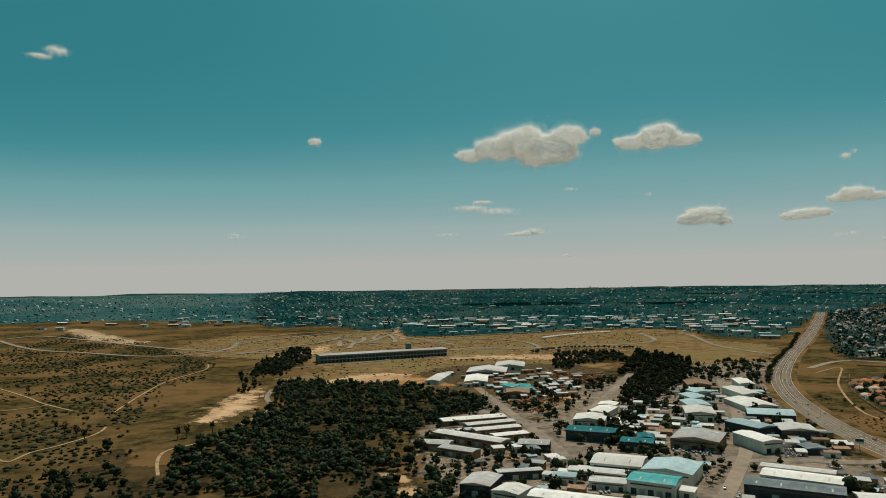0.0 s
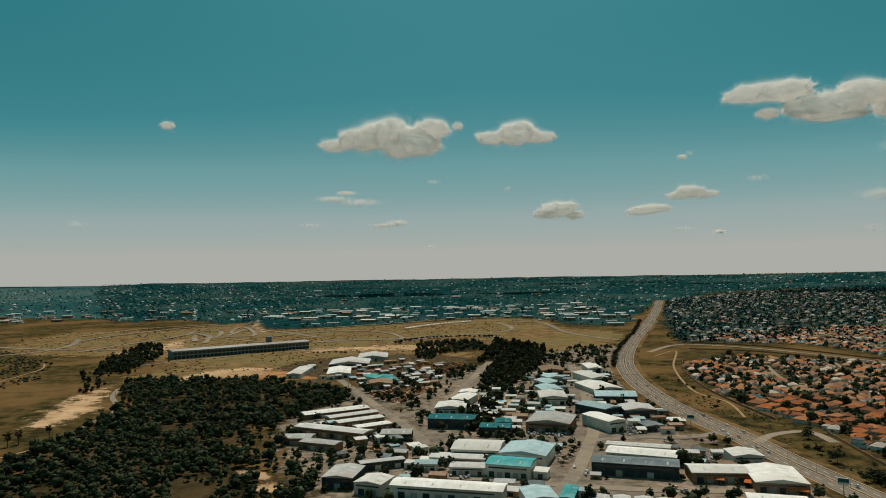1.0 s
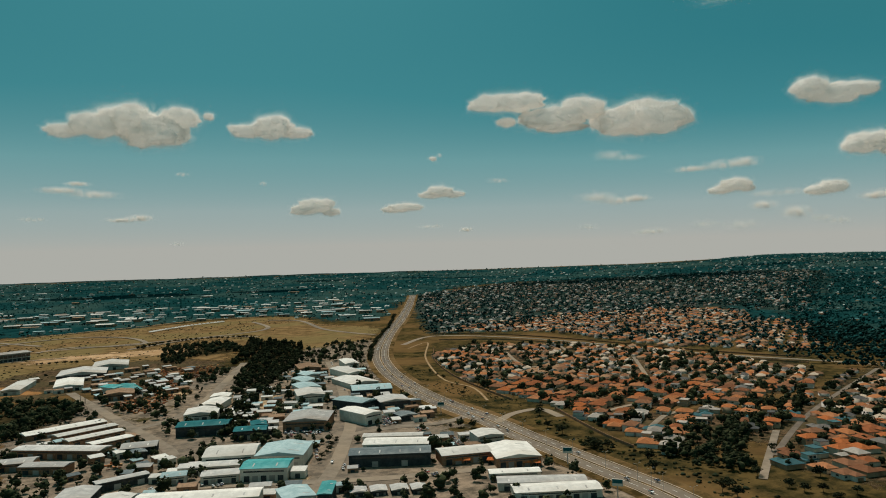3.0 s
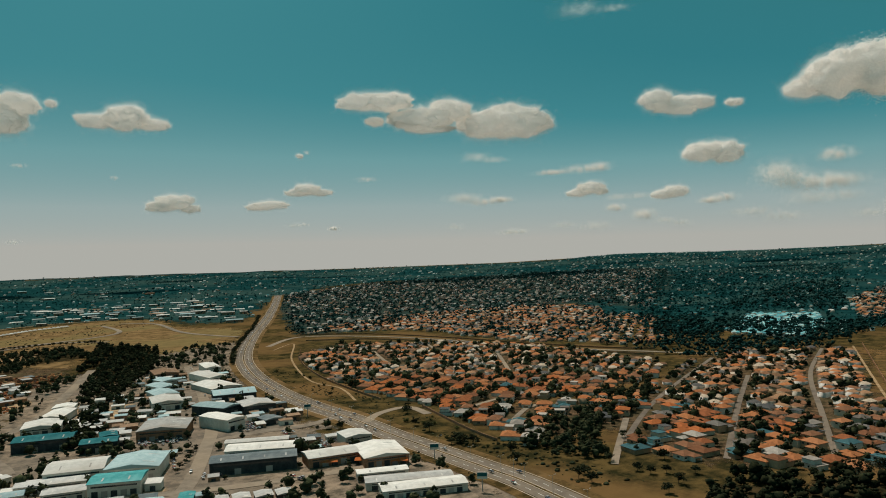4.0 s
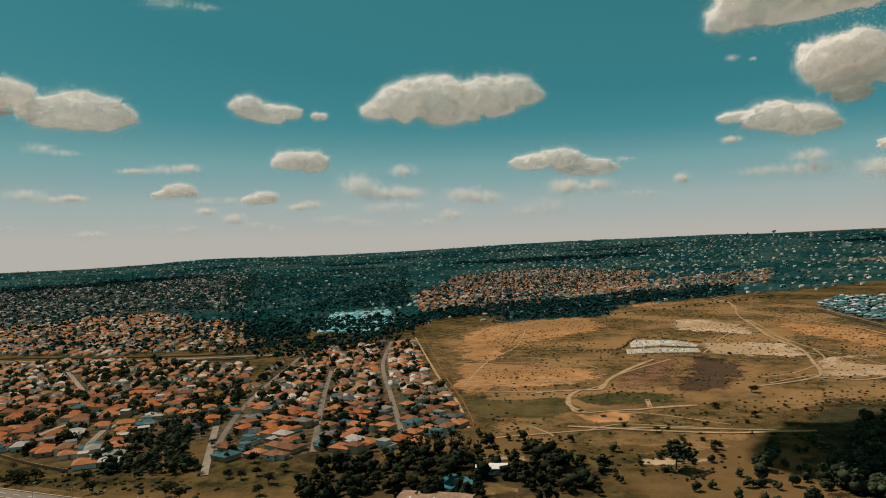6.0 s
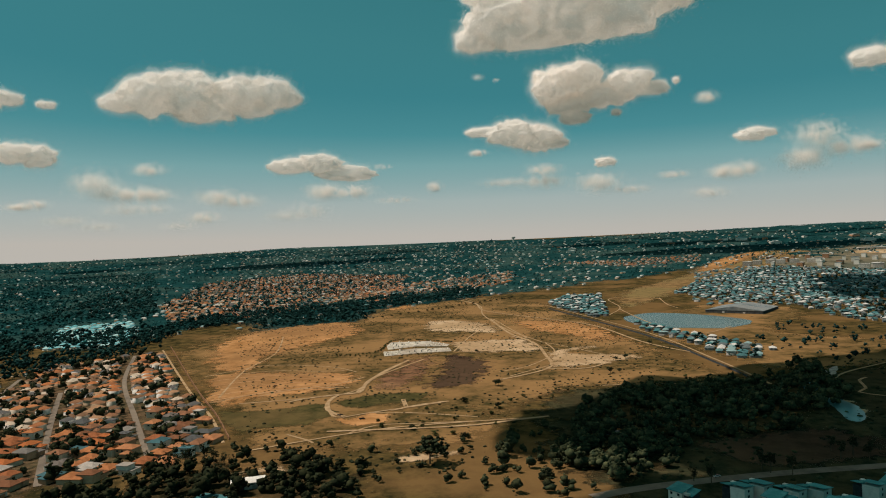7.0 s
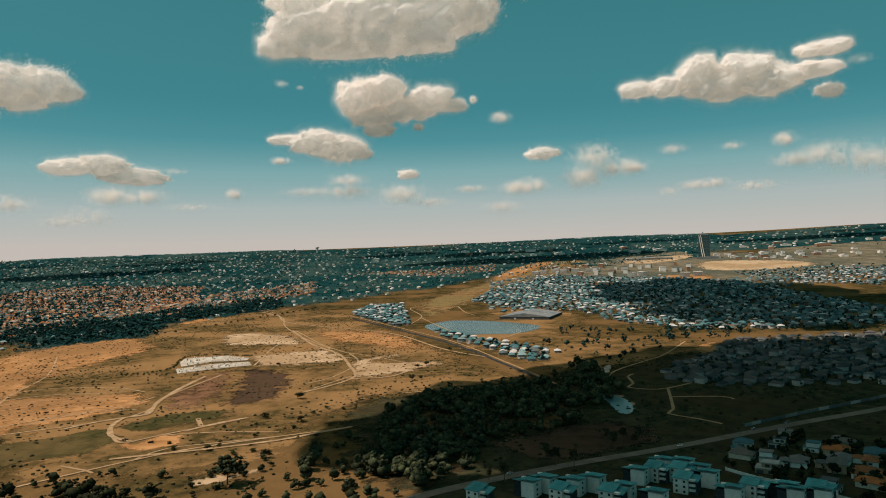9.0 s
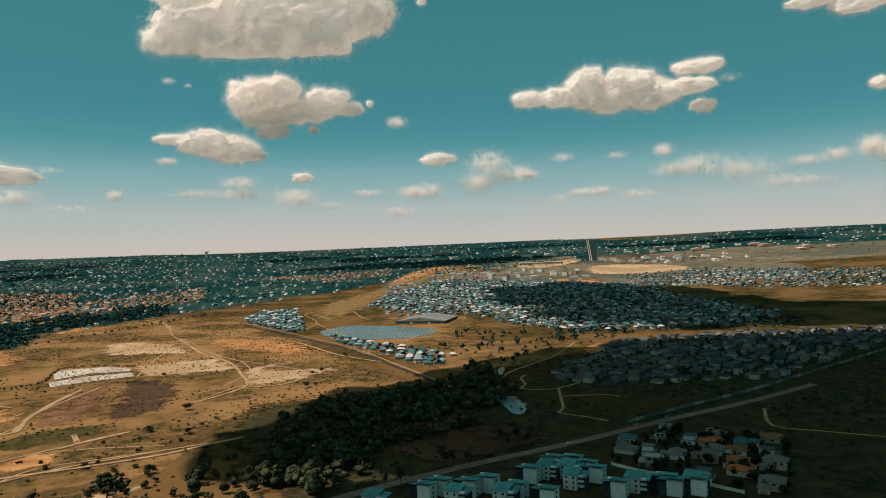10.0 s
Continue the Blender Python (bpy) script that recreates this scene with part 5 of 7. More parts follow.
def modern_house(seed):
    """Two-storey flat-roofed house of stacked boxes with wide windows."""
    rng = random.Random(seed)
    wall = M_WALL_W if seed % 2 else M_PLASTER
    ob = thing("house", "modern two-storey flat-roofed house with wide dark windows", "house", "flat-roofed houses")
    L, D = rng.uniform(10, 13), rng.uniform(8, 10)
    part("wall", Shape().box(0, 0, -0.4, L, D, 3.6).box(L * 0.12, D * 0.1, 3.2, L * 0.7, D * 0.8, 3.2), wall, ob)
    part("roof", Shape().box(0, 0, 3.2, L + 0.8, D + 0.8, 0.3).box(L * 0.12, D * 0.1, 6.4, L * 0.7 + 1, D * 0.8 + 1, 0.3), M_GREY_ROOF, ob)
    part("garage_door", Shape().box(-L * 0.3, -D / 2 - 0.04, 0, 4, 0.12, 2.3), M_WALL_D, ob)
    for cx, z, w in ((L * 0.2, 0.6, 3.2), (L * 0.02, 4.0, 2.6), (L * 0.3, 4.0, 2.2)):
        y = -D / 2 - 0.04 if z < 2 else -D * 0.3 - 0.04
        part("window", Shape().box(cx, y, z, w, 0.14, 1.7), M_GLASS, ob)
    return ob


PROTO = {k: [house(k, s + (0 if k == "tile" else 20)) for s in range(6)] for k in ("tile", "grey")}
PROTO["modern"] = [modern_house(s) for s in range(6)]
USED = {}


def put(proto, x, y, turn):
    m = at(x, y, turn)
    if proto.name not in USED:
        USED[proto.name] = 1
        proto.matrix_world = m
        return proto
    return copy_thing(proto, m)


FAR_HOUSES = {}


def far_house(key, x, y, turn, L, D, h):
    FAR_HOUSES.setdefault(key, []).append((x, y, turn, L, D, h))


def flush_far(key, roof_m, wall_m, label, name="distant_houses"):
    """All small distant houses of one estate: walls and hipped roofs, joined."""
    H = np.array(FAR_HOUSES[key])
    n = len(H)
    b = Shape().box(0, 0, -0.15, 1, 1, 1.15)
    r = Shape().roof(0, 0, 0, 1, 1, 1, 0.28, 0.0)
    rf = [q for q in r.f if len(q) == 4 and q[0] != 3][4:] + [q for q in r.f if len(q) == 3]
    z = lands(H[:, :2])
    a = np.radians(H[:, 2])
    ca, sa = np.cos(a)[:, None], np.sin(a)[:, None]

    def place(v, kx, ky, kz, oz):
        v = np.array(v)
        X, Y, Z = v[None, :, 0] * kx[:, None], v[None, :, 1] * ky[:, None], v[None, :, 2] * kz[:, None]
        return np.stack([H[:, 0:1] + X * ca - Y * sa, H[:, 1:2] + X * sa + Y * ca, z[:, None] + oz[:, None] + Z], 2).reshape(-1, 3)
    top = thing(name, label, "houses")
    tagged(top, kind="stuff")
    V = place(b.v, H[:, 3], H[:, 4], H[:, 5], np.zeros(n))
    F = (np.array(b.f[1:])[None] + (np.arange(n) * 8)[:, None, None]).reshape(-1, 4)
    w = quick("walls", V, F, wall_m)
    tri = [(4, 5, 9), (4, 9, 8), (6, 7, 8), (6, 8, 9), (5, 6, 9), (7, 4, 8)]
    V = place(r.v, H[:, 3] + 1, H[:, 4] + 1, H[:, 4] * 0.28, H[:, 5])
    F = (np.array(tri)[None] + (np.arange(n) * 10)[:, None, None]).reshape(-1, 3)
    q = quick("roofs", V, F, roof_m)
    w.parent = q.parent = top


def estate(poly, gap, turn, seed, near=0, share=0.75, key="tile_far", keep=0.9, jitter=0.14):
    """Rows of houses over a polygon: the first `near` kept as full houses, the rest joined far off."""
    rng = np.random.default_rng(seed)
    P = scatter(poly, gap, rng, jitter, turn)
    P = P[clear_of(P, ROADS)]
    P = P[rng.uniform(0, 1, len(P)) < keep]
    P = P[np.argsort(np.hypot(*P.T))]
    for i, (x, y) in enumerate(P):
        t = turn + 90 * rng.integers(0, 4) + rng.normal(0, 5)
        if i < near:
            k = "tile" if rng.uniform() < share else str(rng.choice(["grey", "grey", "modern"]))
            put(PROTO[k][rng.integers(0, 6)], x, y, t)
        else:
            far_house(key, x, y, t, rng.uniform(8, 13), rng.uniform(6.5, 9.5), rng.choice([3.0, 3.4, 5.4]))
    return len(P)


EST_A = [(562, 970), (702, 1055), (861, 905), (878, 623), (826, 481), (750, 449), (644, 444), (586, 447), (528, 475), (478, 505), (459, 535), (463, 613), (467, 705), (508, 831)]
EST_A2 = [(445, 510), (478, 490), (535, 465), (588, 434), (657, 423), (735, 433), (659, 388), (550, 355), (443, 307), (586, 447), (457, 380), (396, 347), (421, 406)]
EST_B = [(840, 475), (973, 484), (1121, 358), (704, 196), (550, 139), (506, 160), (461, 214), (440, 293), (481, 326), (602, 378)]
estate(EST_A, (15, 18), 25, 1, 130, 0.88, keep=0.88)
estate(EST_A2, (16, 18), 35, 2, 45, 0.55, keep=0.85)
estate(EST_B, (15, 19), 72, 3, 90, 0.7, keep=0.88)
estate([(766, 1289), (938, 1163), (921, 803), (987, 702), (1189, 790), (1607, 1154), (1557, 1352), (1245, 1448), (963, 1405)], (19, 21), 20, 4, 0, key="tile_far")
estate([(1421, 991), (1456, 891), (1151, 681), (989, 596), (973, 697)], (18, 20), 30, 14, 0, key="tile_far", keep=0.8)
flush_far("tile_far", M_TILE_FAR, M_PLASTER_FAR, "crowded terracotta-roofed houses of a distant suburb")
estate([(1461, 2638), (2121, 2884), (2774, 2401), (3256, 1966), (1637, 993), (1731, 1276), (1485, 1384), (1103, 1367), (740, 1267), (976, 1734)], (27, 29), 20, 5, 0, key="leafy_far", keep=0.5, jitter=0.4)
flush_far("leafy_far", M_LEAFY_ROOF, M_PLASTER_FAR, "grey and brown roofs of a leafy distant suburb")
estate([(2070, 670), (2877, 731), (3212, 409), (2913, -75), (2354, -28), (2026, 231), (1653, 382), (1587, 488)], (20, 24), 60, 6, 0, key="suburb_far", keep=0.9)
for k, (poly, gap) in enumerate(((FAR_A, 75), (FAR_C, 60), (FAR_D, 55), (FAR_L, 80), (FAR_E, 58))):
    estate(poly, (gap, gap), 20 * k, 100 + k, 0, key="specks", keep=0.5, jitter=0.5)
for k, poly in enumerate(([(2281, 262), (2558, -134), (2851, -504), (2360, -416), (1891, 39)], [(3144, -765), (3127, -1206), (3099, -1433), (2825, -1305), (2786, -971)], [(1722, 384), (2026, 231), (2561, -48), (2252, -41), (1786, 205), (1587, 329)])):
    estate(poly, (20, 26), 60, 110 + k, 0, key="suburb_far", keep=0.7, jitter=0.3)
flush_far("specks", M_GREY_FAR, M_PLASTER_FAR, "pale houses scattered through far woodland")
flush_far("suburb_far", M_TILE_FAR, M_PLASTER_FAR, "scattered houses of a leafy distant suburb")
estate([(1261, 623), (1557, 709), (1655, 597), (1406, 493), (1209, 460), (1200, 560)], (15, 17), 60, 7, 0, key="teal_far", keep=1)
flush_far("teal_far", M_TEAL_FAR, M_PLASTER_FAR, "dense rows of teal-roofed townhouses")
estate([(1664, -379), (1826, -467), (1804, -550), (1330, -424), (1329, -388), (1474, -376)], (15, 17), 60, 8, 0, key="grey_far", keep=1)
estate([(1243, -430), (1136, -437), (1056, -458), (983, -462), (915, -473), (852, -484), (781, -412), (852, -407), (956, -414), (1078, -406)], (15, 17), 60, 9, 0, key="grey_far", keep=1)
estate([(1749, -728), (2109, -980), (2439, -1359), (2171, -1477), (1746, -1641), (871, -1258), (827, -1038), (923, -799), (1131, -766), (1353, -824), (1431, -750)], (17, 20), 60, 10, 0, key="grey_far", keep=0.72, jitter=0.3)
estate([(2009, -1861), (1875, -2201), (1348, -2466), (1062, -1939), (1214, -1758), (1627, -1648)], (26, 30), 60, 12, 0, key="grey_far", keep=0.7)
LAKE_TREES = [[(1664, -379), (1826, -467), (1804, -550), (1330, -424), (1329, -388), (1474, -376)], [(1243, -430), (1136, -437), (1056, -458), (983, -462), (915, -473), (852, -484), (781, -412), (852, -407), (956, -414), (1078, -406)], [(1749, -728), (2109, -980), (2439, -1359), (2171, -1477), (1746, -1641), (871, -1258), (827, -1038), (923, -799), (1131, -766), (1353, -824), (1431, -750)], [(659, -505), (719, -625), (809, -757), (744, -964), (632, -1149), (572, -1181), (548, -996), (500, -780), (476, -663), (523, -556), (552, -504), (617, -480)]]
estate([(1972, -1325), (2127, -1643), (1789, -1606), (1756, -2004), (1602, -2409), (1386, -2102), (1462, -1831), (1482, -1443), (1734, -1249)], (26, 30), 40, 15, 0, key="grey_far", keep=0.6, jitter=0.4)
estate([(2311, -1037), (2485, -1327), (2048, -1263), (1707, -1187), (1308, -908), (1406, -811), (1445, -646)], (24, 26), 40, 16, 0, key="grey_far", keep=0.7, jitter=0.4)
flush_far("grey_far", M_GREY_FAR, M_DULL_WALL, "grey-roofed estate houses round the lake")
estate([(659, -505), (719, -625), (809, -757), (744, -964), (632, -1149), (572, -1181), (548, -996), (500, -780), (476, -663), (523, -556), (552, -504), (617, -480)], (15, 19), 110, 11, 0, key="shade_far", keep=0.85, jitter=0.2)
flush_far("shade_far", M_SHADE_ROOF, M_DULL_WALL, "rows of houses in cloud shadow, roof greys darkened to match")

# ---------------------------------------------------------------- trees
def wood(name, poly, gap, h, seed, material, label, count=6, base="ico", keep=1.0, roads=True, wide=0.55, built=False):
    """A wood as one mass of many ragged crowns with short trunks."""
    rng = np.random.default_rng(seed)
    P = scatter(poly, gap, rng, 0.5)
    P = P[rng.uniform(0, 1, len(P)) < keep]
    P = P[np.array([noise.noise((x / gap * 0.16, y / gap * 0.16, seed)) for x, y in P]) > -0.3]
    if roads:
        P = P[clear_of(P, ROADS)]
    if built:
        P = P[avoid_built(P)]
    n = len(P)
    hh = h * rng.choice([0.45, 0.65, 0.8, 0.95, 1.1, 1.4], n) * rng.uniform(0.85, 1.15, n)
    z = lands(P)

    def clumps(k, spread, lo, hi, small, big):
        H2 = np.repeat(hh, k)
        C = np.repeat(np.column_stack([P, z]), k, 0)
        a, q = rng.uniform(0, 2 * math.pi, n * k), np.sqrt(rng.uniform(0, 1, n * k))
        up = rng.uniform(lo, hi, n * k)
        C[:, 0] += np.cos(a) * q * H2 * spread * (1.15 - up * 0.7)
        C[:, 1] += np.sin(a) * q * H2 * spread * (1.15 - up * 0.7)
        C[:, 2] += H2 * up
        return C, (H2 * rng.uniform(small, big, n * k))[:, None] * np.array([1.1, 1.1, 0.85])
    if count < 8:
        V, F = lumps(*clumps(count, wide * 0.5, 0.25, 0.8, 0.12, 0.27), rng, base, 0.35)
    else:
        # a crown: a few heavy boughs, and small sprays round them
        V, F = lumps(*clumps(4, wide * 0.34, 0.3, 0.72, 0.2, 0.34), rng, "ico", 0.3)
        V2, F2 = lumps(*clumps(15, wide * 0.6, 0.2, 0.98, 0.06, 0.13), rng, "oct", 0.4)
        V, F = np.concatenate([V, V2]), np.concatenate([F, F2 + len(V)])
    return tagged(quick(name, V, F, material), label, "trees", kind="stuff")


def avoid_built(P):
    ok = np.ones(len(P), bool)
    for bx, by, br in BUILT:
        ok &= np.hypot(P[:, 0] - bx, P[:, 1] - by) > br * 0.8
    return ok


ROADS.append(([(-283, 784), (-265, 846), (-256, 954), (-247, 1000)], 20))
ROADS.append(([(-42, 543), (-24, 527), (-20, 492)], 10))
wood("woodland", [(-253, 1070), (-76, 1032), (46, 911), (40, 800), (-4, 764), (-35, 677), (-38, 613), (-7, 543), (9, 509), (2, 455), (-193, 506), (-234, 613), (-214, 710), (-199, 833)], 8, 8, 21, M_LEAF, "dense dark bushveld wood", 20, "oct", keep=0.86, wide=0.85)
wood("woodland", [(-352, 1324), (-344, 1451), (-338, 1628), (-300, 1610), (-261, 1386), (-259, 1155), (-307, 1158)], 9, 9, 131, M_LEAF, "dark bush beside the circuit", 12, keep=0.8, wide=0.9)
wood("woodland", [(-339, 1171), (-297, 1191), (-261, 1084), (-264, 995), (-248, 858)], 9, 8, 132, M_LEAF, "dark thorn trees along the valley", 12, keep=0.25, wide=0.9)
wood("woodland", [(-23, 778), (11, 841), (53, 861), (55, 818), (10, 784), (-8, 724)], 8, 10, 133, M_LEAF, "dark gum trees between the yards", 12, keep=0.8, wide=0.9)
wood("woodland", [(-339, 539), (-308, 548), (-304, 660), (-238, 591), (-220, 643), (-165, 485), (-289, 461)], 11, 7, 22, M_LEAF, "dark thorn trees on the slope", 24, "oct", keep=0.75, wide=0.85)
FINE = dict(base="oct", wide=1.0)
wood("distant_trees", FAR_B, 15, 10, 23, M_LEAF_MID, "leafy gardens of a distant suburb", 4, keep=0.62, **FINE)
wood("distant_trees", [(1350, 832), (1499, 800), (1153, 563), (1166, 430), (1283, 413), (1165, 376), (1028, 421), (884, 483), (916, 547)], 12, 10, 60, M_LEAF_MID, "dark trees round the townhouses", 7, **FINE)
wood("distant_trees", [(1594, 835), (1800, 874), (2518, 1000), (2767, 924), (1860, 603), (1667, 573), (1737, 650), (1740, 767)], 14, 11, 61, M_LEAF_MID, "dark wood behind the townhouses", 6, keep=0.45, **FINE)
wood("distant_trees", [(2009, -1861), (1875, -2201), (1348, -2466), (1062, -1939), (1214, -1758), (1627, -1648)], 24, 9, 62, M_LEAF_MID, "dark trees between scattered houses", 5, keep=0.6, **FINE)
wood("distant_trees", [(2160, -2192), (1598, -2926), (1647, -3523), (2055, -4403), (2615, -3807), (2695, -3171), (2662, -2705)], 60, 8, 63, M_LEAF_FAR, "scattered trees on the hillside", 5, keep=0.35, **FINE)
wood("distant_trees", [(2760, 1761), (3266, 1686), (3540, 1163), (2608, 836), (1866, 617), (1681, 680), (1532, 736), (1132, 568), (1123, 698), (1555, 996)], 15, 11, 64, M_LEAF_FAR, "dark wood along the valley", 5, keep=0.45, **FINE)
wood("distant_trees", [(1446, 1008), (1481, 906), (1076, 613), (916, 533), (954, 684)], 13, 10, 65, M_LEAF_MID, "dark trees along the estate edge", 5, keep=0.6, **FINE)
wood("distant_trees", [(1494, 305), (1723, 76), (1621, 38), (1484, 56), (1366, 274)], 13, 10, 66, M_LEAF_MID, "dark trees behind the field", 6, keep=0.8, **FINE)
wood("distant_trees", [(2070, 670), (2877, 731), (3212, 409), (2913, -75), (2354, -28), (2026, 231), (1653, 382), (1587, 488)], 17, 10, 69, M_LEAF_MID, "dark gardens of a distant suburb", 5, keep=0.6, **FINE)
wood("distant_trees", FAR_A, 36, 11, 24, M_LEAF_FAR, "distant tree belt with haze in its leaf colour", 3, keep=0.75, **FINE)
wood("distant_trees", FAR_C, 30, 11, 25, M_LEAF_FAR, "distant tree belt with haze in its leaf colour", 3, keep=0.75, **FINE)
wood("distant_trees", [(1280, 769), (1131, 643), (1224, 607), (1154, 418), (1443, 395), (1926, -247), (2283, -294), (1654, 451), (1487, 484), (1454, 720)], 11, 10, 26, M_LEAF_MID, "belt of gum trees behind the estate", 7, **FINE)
wood("distant_trees", FAR_D, 32, 11, 27, M_LEAF_FAR, "distant tree belt with haze in its leaf colour", 3, keep=0.75, **FINE)
wood("distant_trees", FAR_L, 36, 10, 35, M_LEAF_FAR, "distant tree belt with haze in its leaf colour", 3, keep=0.6, **FINE)
wood("distant_trees", FAR_E, 50, 10, 34, M_LEAF_FAR, "distant tree belt with haze in its leaf colour", 4, keep=0.7, **FINE)
wood("woodland", [(391, -94), (455, -103), (518, -126), (590, -160), (663, -221), (659, -313), (663, -369), (733, -463), (580, -397), (491, -287), (486, -215), (433, -175), (403, -136), (384, -109)], 8, 9, 28, M_LEAF, "dark riverside wood", 24, "oct", wide=0.85)
wood("woodland", [(751, -408), (777, -475), (690, -438), (639, -392), (658, -366)], 10, 8, 134, M_LEAF, "dark trees above the river bend", 12, keep=0.7, wide=0.9)
wood("distant_trees", [(986, -757), (924, -826), (804, -913), (733, -1096), (795, -1201), (824, -1128), (866, -892), (835, -746), (863, -677)], 14, 9, 67, M_LEAF_MID, "dark trees below the estate", 6, keep=0.75, **FINE)
wood("distant_trees", [(955, -492), (1109, -638), (950, -730), (818, -730), (767, -601), (755, -503), (853, -489)], 16, 8, 68, M_LEAF_MID, "trees in the park by the lake", 6, keep=0.4, **FINE)
wood("woodland", [(539, 127), (527, -11), (510, -94), (454, -114), (399, -92), (428, 6), (453, 95)], 12, 6, 135, M_LEAF, "scattered bushes and small trees below the field", 12, keep=0.4, wide=0.9)
wood("woodland", [(423, -28), (439, -33), (506, -86), (548, -120), (518, -126), (455, -103), (391, -94)], 11, 8, 36, M_LEAF, "loose riverside bushes and trees", 24, "oct", keep=0.55, wide=0.85)
wood("woodland", [(397, 217), (432, 218), (497, 148), (521, 120), (499, 100), (492, 43), (452, 15), (410, 22), (367, 151), (364, 189)], 8, 9, 29, M_LEAF, "dark gum wood below the estate", 24, "oct", wide=0.85, keep=0.6)
wood("woodland", [(459, 401), (528, 419), (602, 434), (668, 419), (661, 379), (542, 366), (476, 344), (438, 302), (416, 301), (396, 332)], 7, 7, 30, M_LEAF, "dark trees and reeds along a stream", 12, "oct", wide=0.9)
wood("woodland", [(413, 1480), (464, 1301), (378, 1061), (301, 939), (220, 771), (167, 616), (145, 618), (223, 857), (287, 1133)], 9, 8, 31, M_LEAF, "dark trees between yards", 24, "oct", wide=0.85)
wood("woodland", [(239, 1464), (367, 1448), (337, 1267), (236, 1247), (193, 1087), (192, 1208)], 9, 8, 32, M_LEAF, "dark trees between yards", 24, "oct", wide=0.85, keep=0.8)
for i, poly in enumerate((EST_A, EST_A2, EST_B)):
    wood("garden_trees", poly, 10, 8.0, 40 + i, M_LEAF, "dark garden trees and hedges between houses", 12, "oct", keep=0.55, wide=0.85)
for i, poly in enumerate(LAKE_TREES):
    wood("garden_trees", poly, 12, 6.5, 50 + i, M_LEAF_MID, "dark garden trees between estate houses", 5, "oct", keep=0.6, wide=0.9)
wood("garden_trees", [(766, 1289), (938, 1163), (921, 803), (987, 702), (1189, 790), (1607, 1154), (1557, 1352), (1245, 1448), (963, 1405)], 12, 8.0, 56, M_LEAF_MID, "dark garden trees between estate houses", 7, "oct", keep=0.6, wide=0.9)
TOWN = [(60, 926), (302, 1121), (415, 1225), (623, 1298), (480, 981), (377, 702), (352, 576), (351, 484), (344, 308), (302, 272), (7, 447), (-37, 620), (-30, 745)]
wood("garden_trees", TOWN, 11, 8, 45, M_LEAF, "dark trees and hedges between industrial yards", 14, "oct", keep=0.55, wide=0.85, built=True)

# clouds overhead, out of view, whose shade lies on the valley
overhead_cloud([(630, -180), (700, -262), (692, -330), (722, -451), (749, -532), (786, -690), (724, -786), (586, -1065), (496, -1159), (164, -468), (132, -212), (193, -135), (396, -142), (540, -150)], 800, 1)
overhead_cloud([(1871, -1185), (1907, -1532), (1503, -1639), (968, -1400), (856, -1561), (658, -1438), (680, -1237), (816, -1024), (1037, -899), (1524, -1034)], 1100, 2)

# ---------------------------------------------------------------- single trees
def tree(kind, seed):
    """A tree: tapered trunk with limbs, and a crown of many small leaf clumps with gaps."""
    rng = np.random.default_rng(seed)
    H, spread, low, leaf, words = {
        "broad": (9.0, 4.6, 0.28, M_LEAF, "dark green broad-crowned tree on dry ground"), "gum": (16.0, 4.2, 0.3, M_LEAF, "tall dark gum tree with a loose crown"),
        "cypress": (11.0, 1.3, 0.06, M_LEAF, "slim dark green cypress tree in a row"), "bush": (3.4, 2.4, 0.05, M_LEAF2, "low olive-green thorn bush on dry grass")}[kind]
    ob = thing("tree" if kind != "bush" else "bush", words, "tree" if kind != "bush" else "bush", f"{kind} trees")
    t = Shape().rod((0, 0, -0.4), (0.2, 0.1, H * 0.55), H * 0.028, H * 0.014, 7)
    for i in range(4):
        a = i * 1.6 + rng.uniform(0, 0.6)
        t.rod((0.1, 0.05, H * (0.25 + 0.06 * i)), (math.cos(a) * spread * 0.6, math.sin(a) * spread * 0.6, H * (0.5 + 0.09 * i)), H * 0.012, H * 0.005, 5)
    part("trunk", t, M_BARK, ob)
    n = 200
    hubs = np.column_stack([rng.normal(0, spread * 0.36, 11), rng.normal(0, spread * 0.36, 11), H * rng.uniform(low + 0.16, 0.86, 11)])
    if kind == "cypress":
        hubs = np.column_stack([np.zeros(11), np.zeros(11), H * np.linspace(low + 0.05, 0.9, 11)])
    C = hubs[rng.integers(0, 11, n)] + rng.normal(0, 1, (n, 3)) * np.array([spread * 0.24, spread * 0.24, H * 0.06])
    if kind == "cypress":
        C[:, :2] *= (1.15 - C[:, 2:3] / H)
    R = rng.uniform(0.5, 1.0, (n, 1)) * spread * 0.17 * np.array([1, 1, 0.75])
    V, F = lumps(C, R, rng, "oct", 0.4)
    crown = quick("crown", V, F, leaf)
    crown.parent = ob
    return ob


TREES = {k: [tree(k, 60 + i * 7 + j) for j in range(3)] for i, k in enumerate(("broad", "gum", "cypress", "bush"))}


def plant(kind, x, y, size=1.0):
    rng = random.Random(int(x * 13 + y * 7))
    ob = put(TREES[kind][rng.randrange(3)], x, y, rng.uniform(0, 360))
    k = size * rng.uniform(0.8, 1.2)
    ob.scale = (k, k, k)
    return ob


def row_of(kind, pts, gap, size=1.0, jit=2.0):
    rng = random.Random(len(pts) * 31 + int(pts[0][0]))
    for x, y in smooth_line(pts, gap):
        plant(kind, x + rng.uniform(-jit, jit), y + rng.uniform(-jit, jit), size)


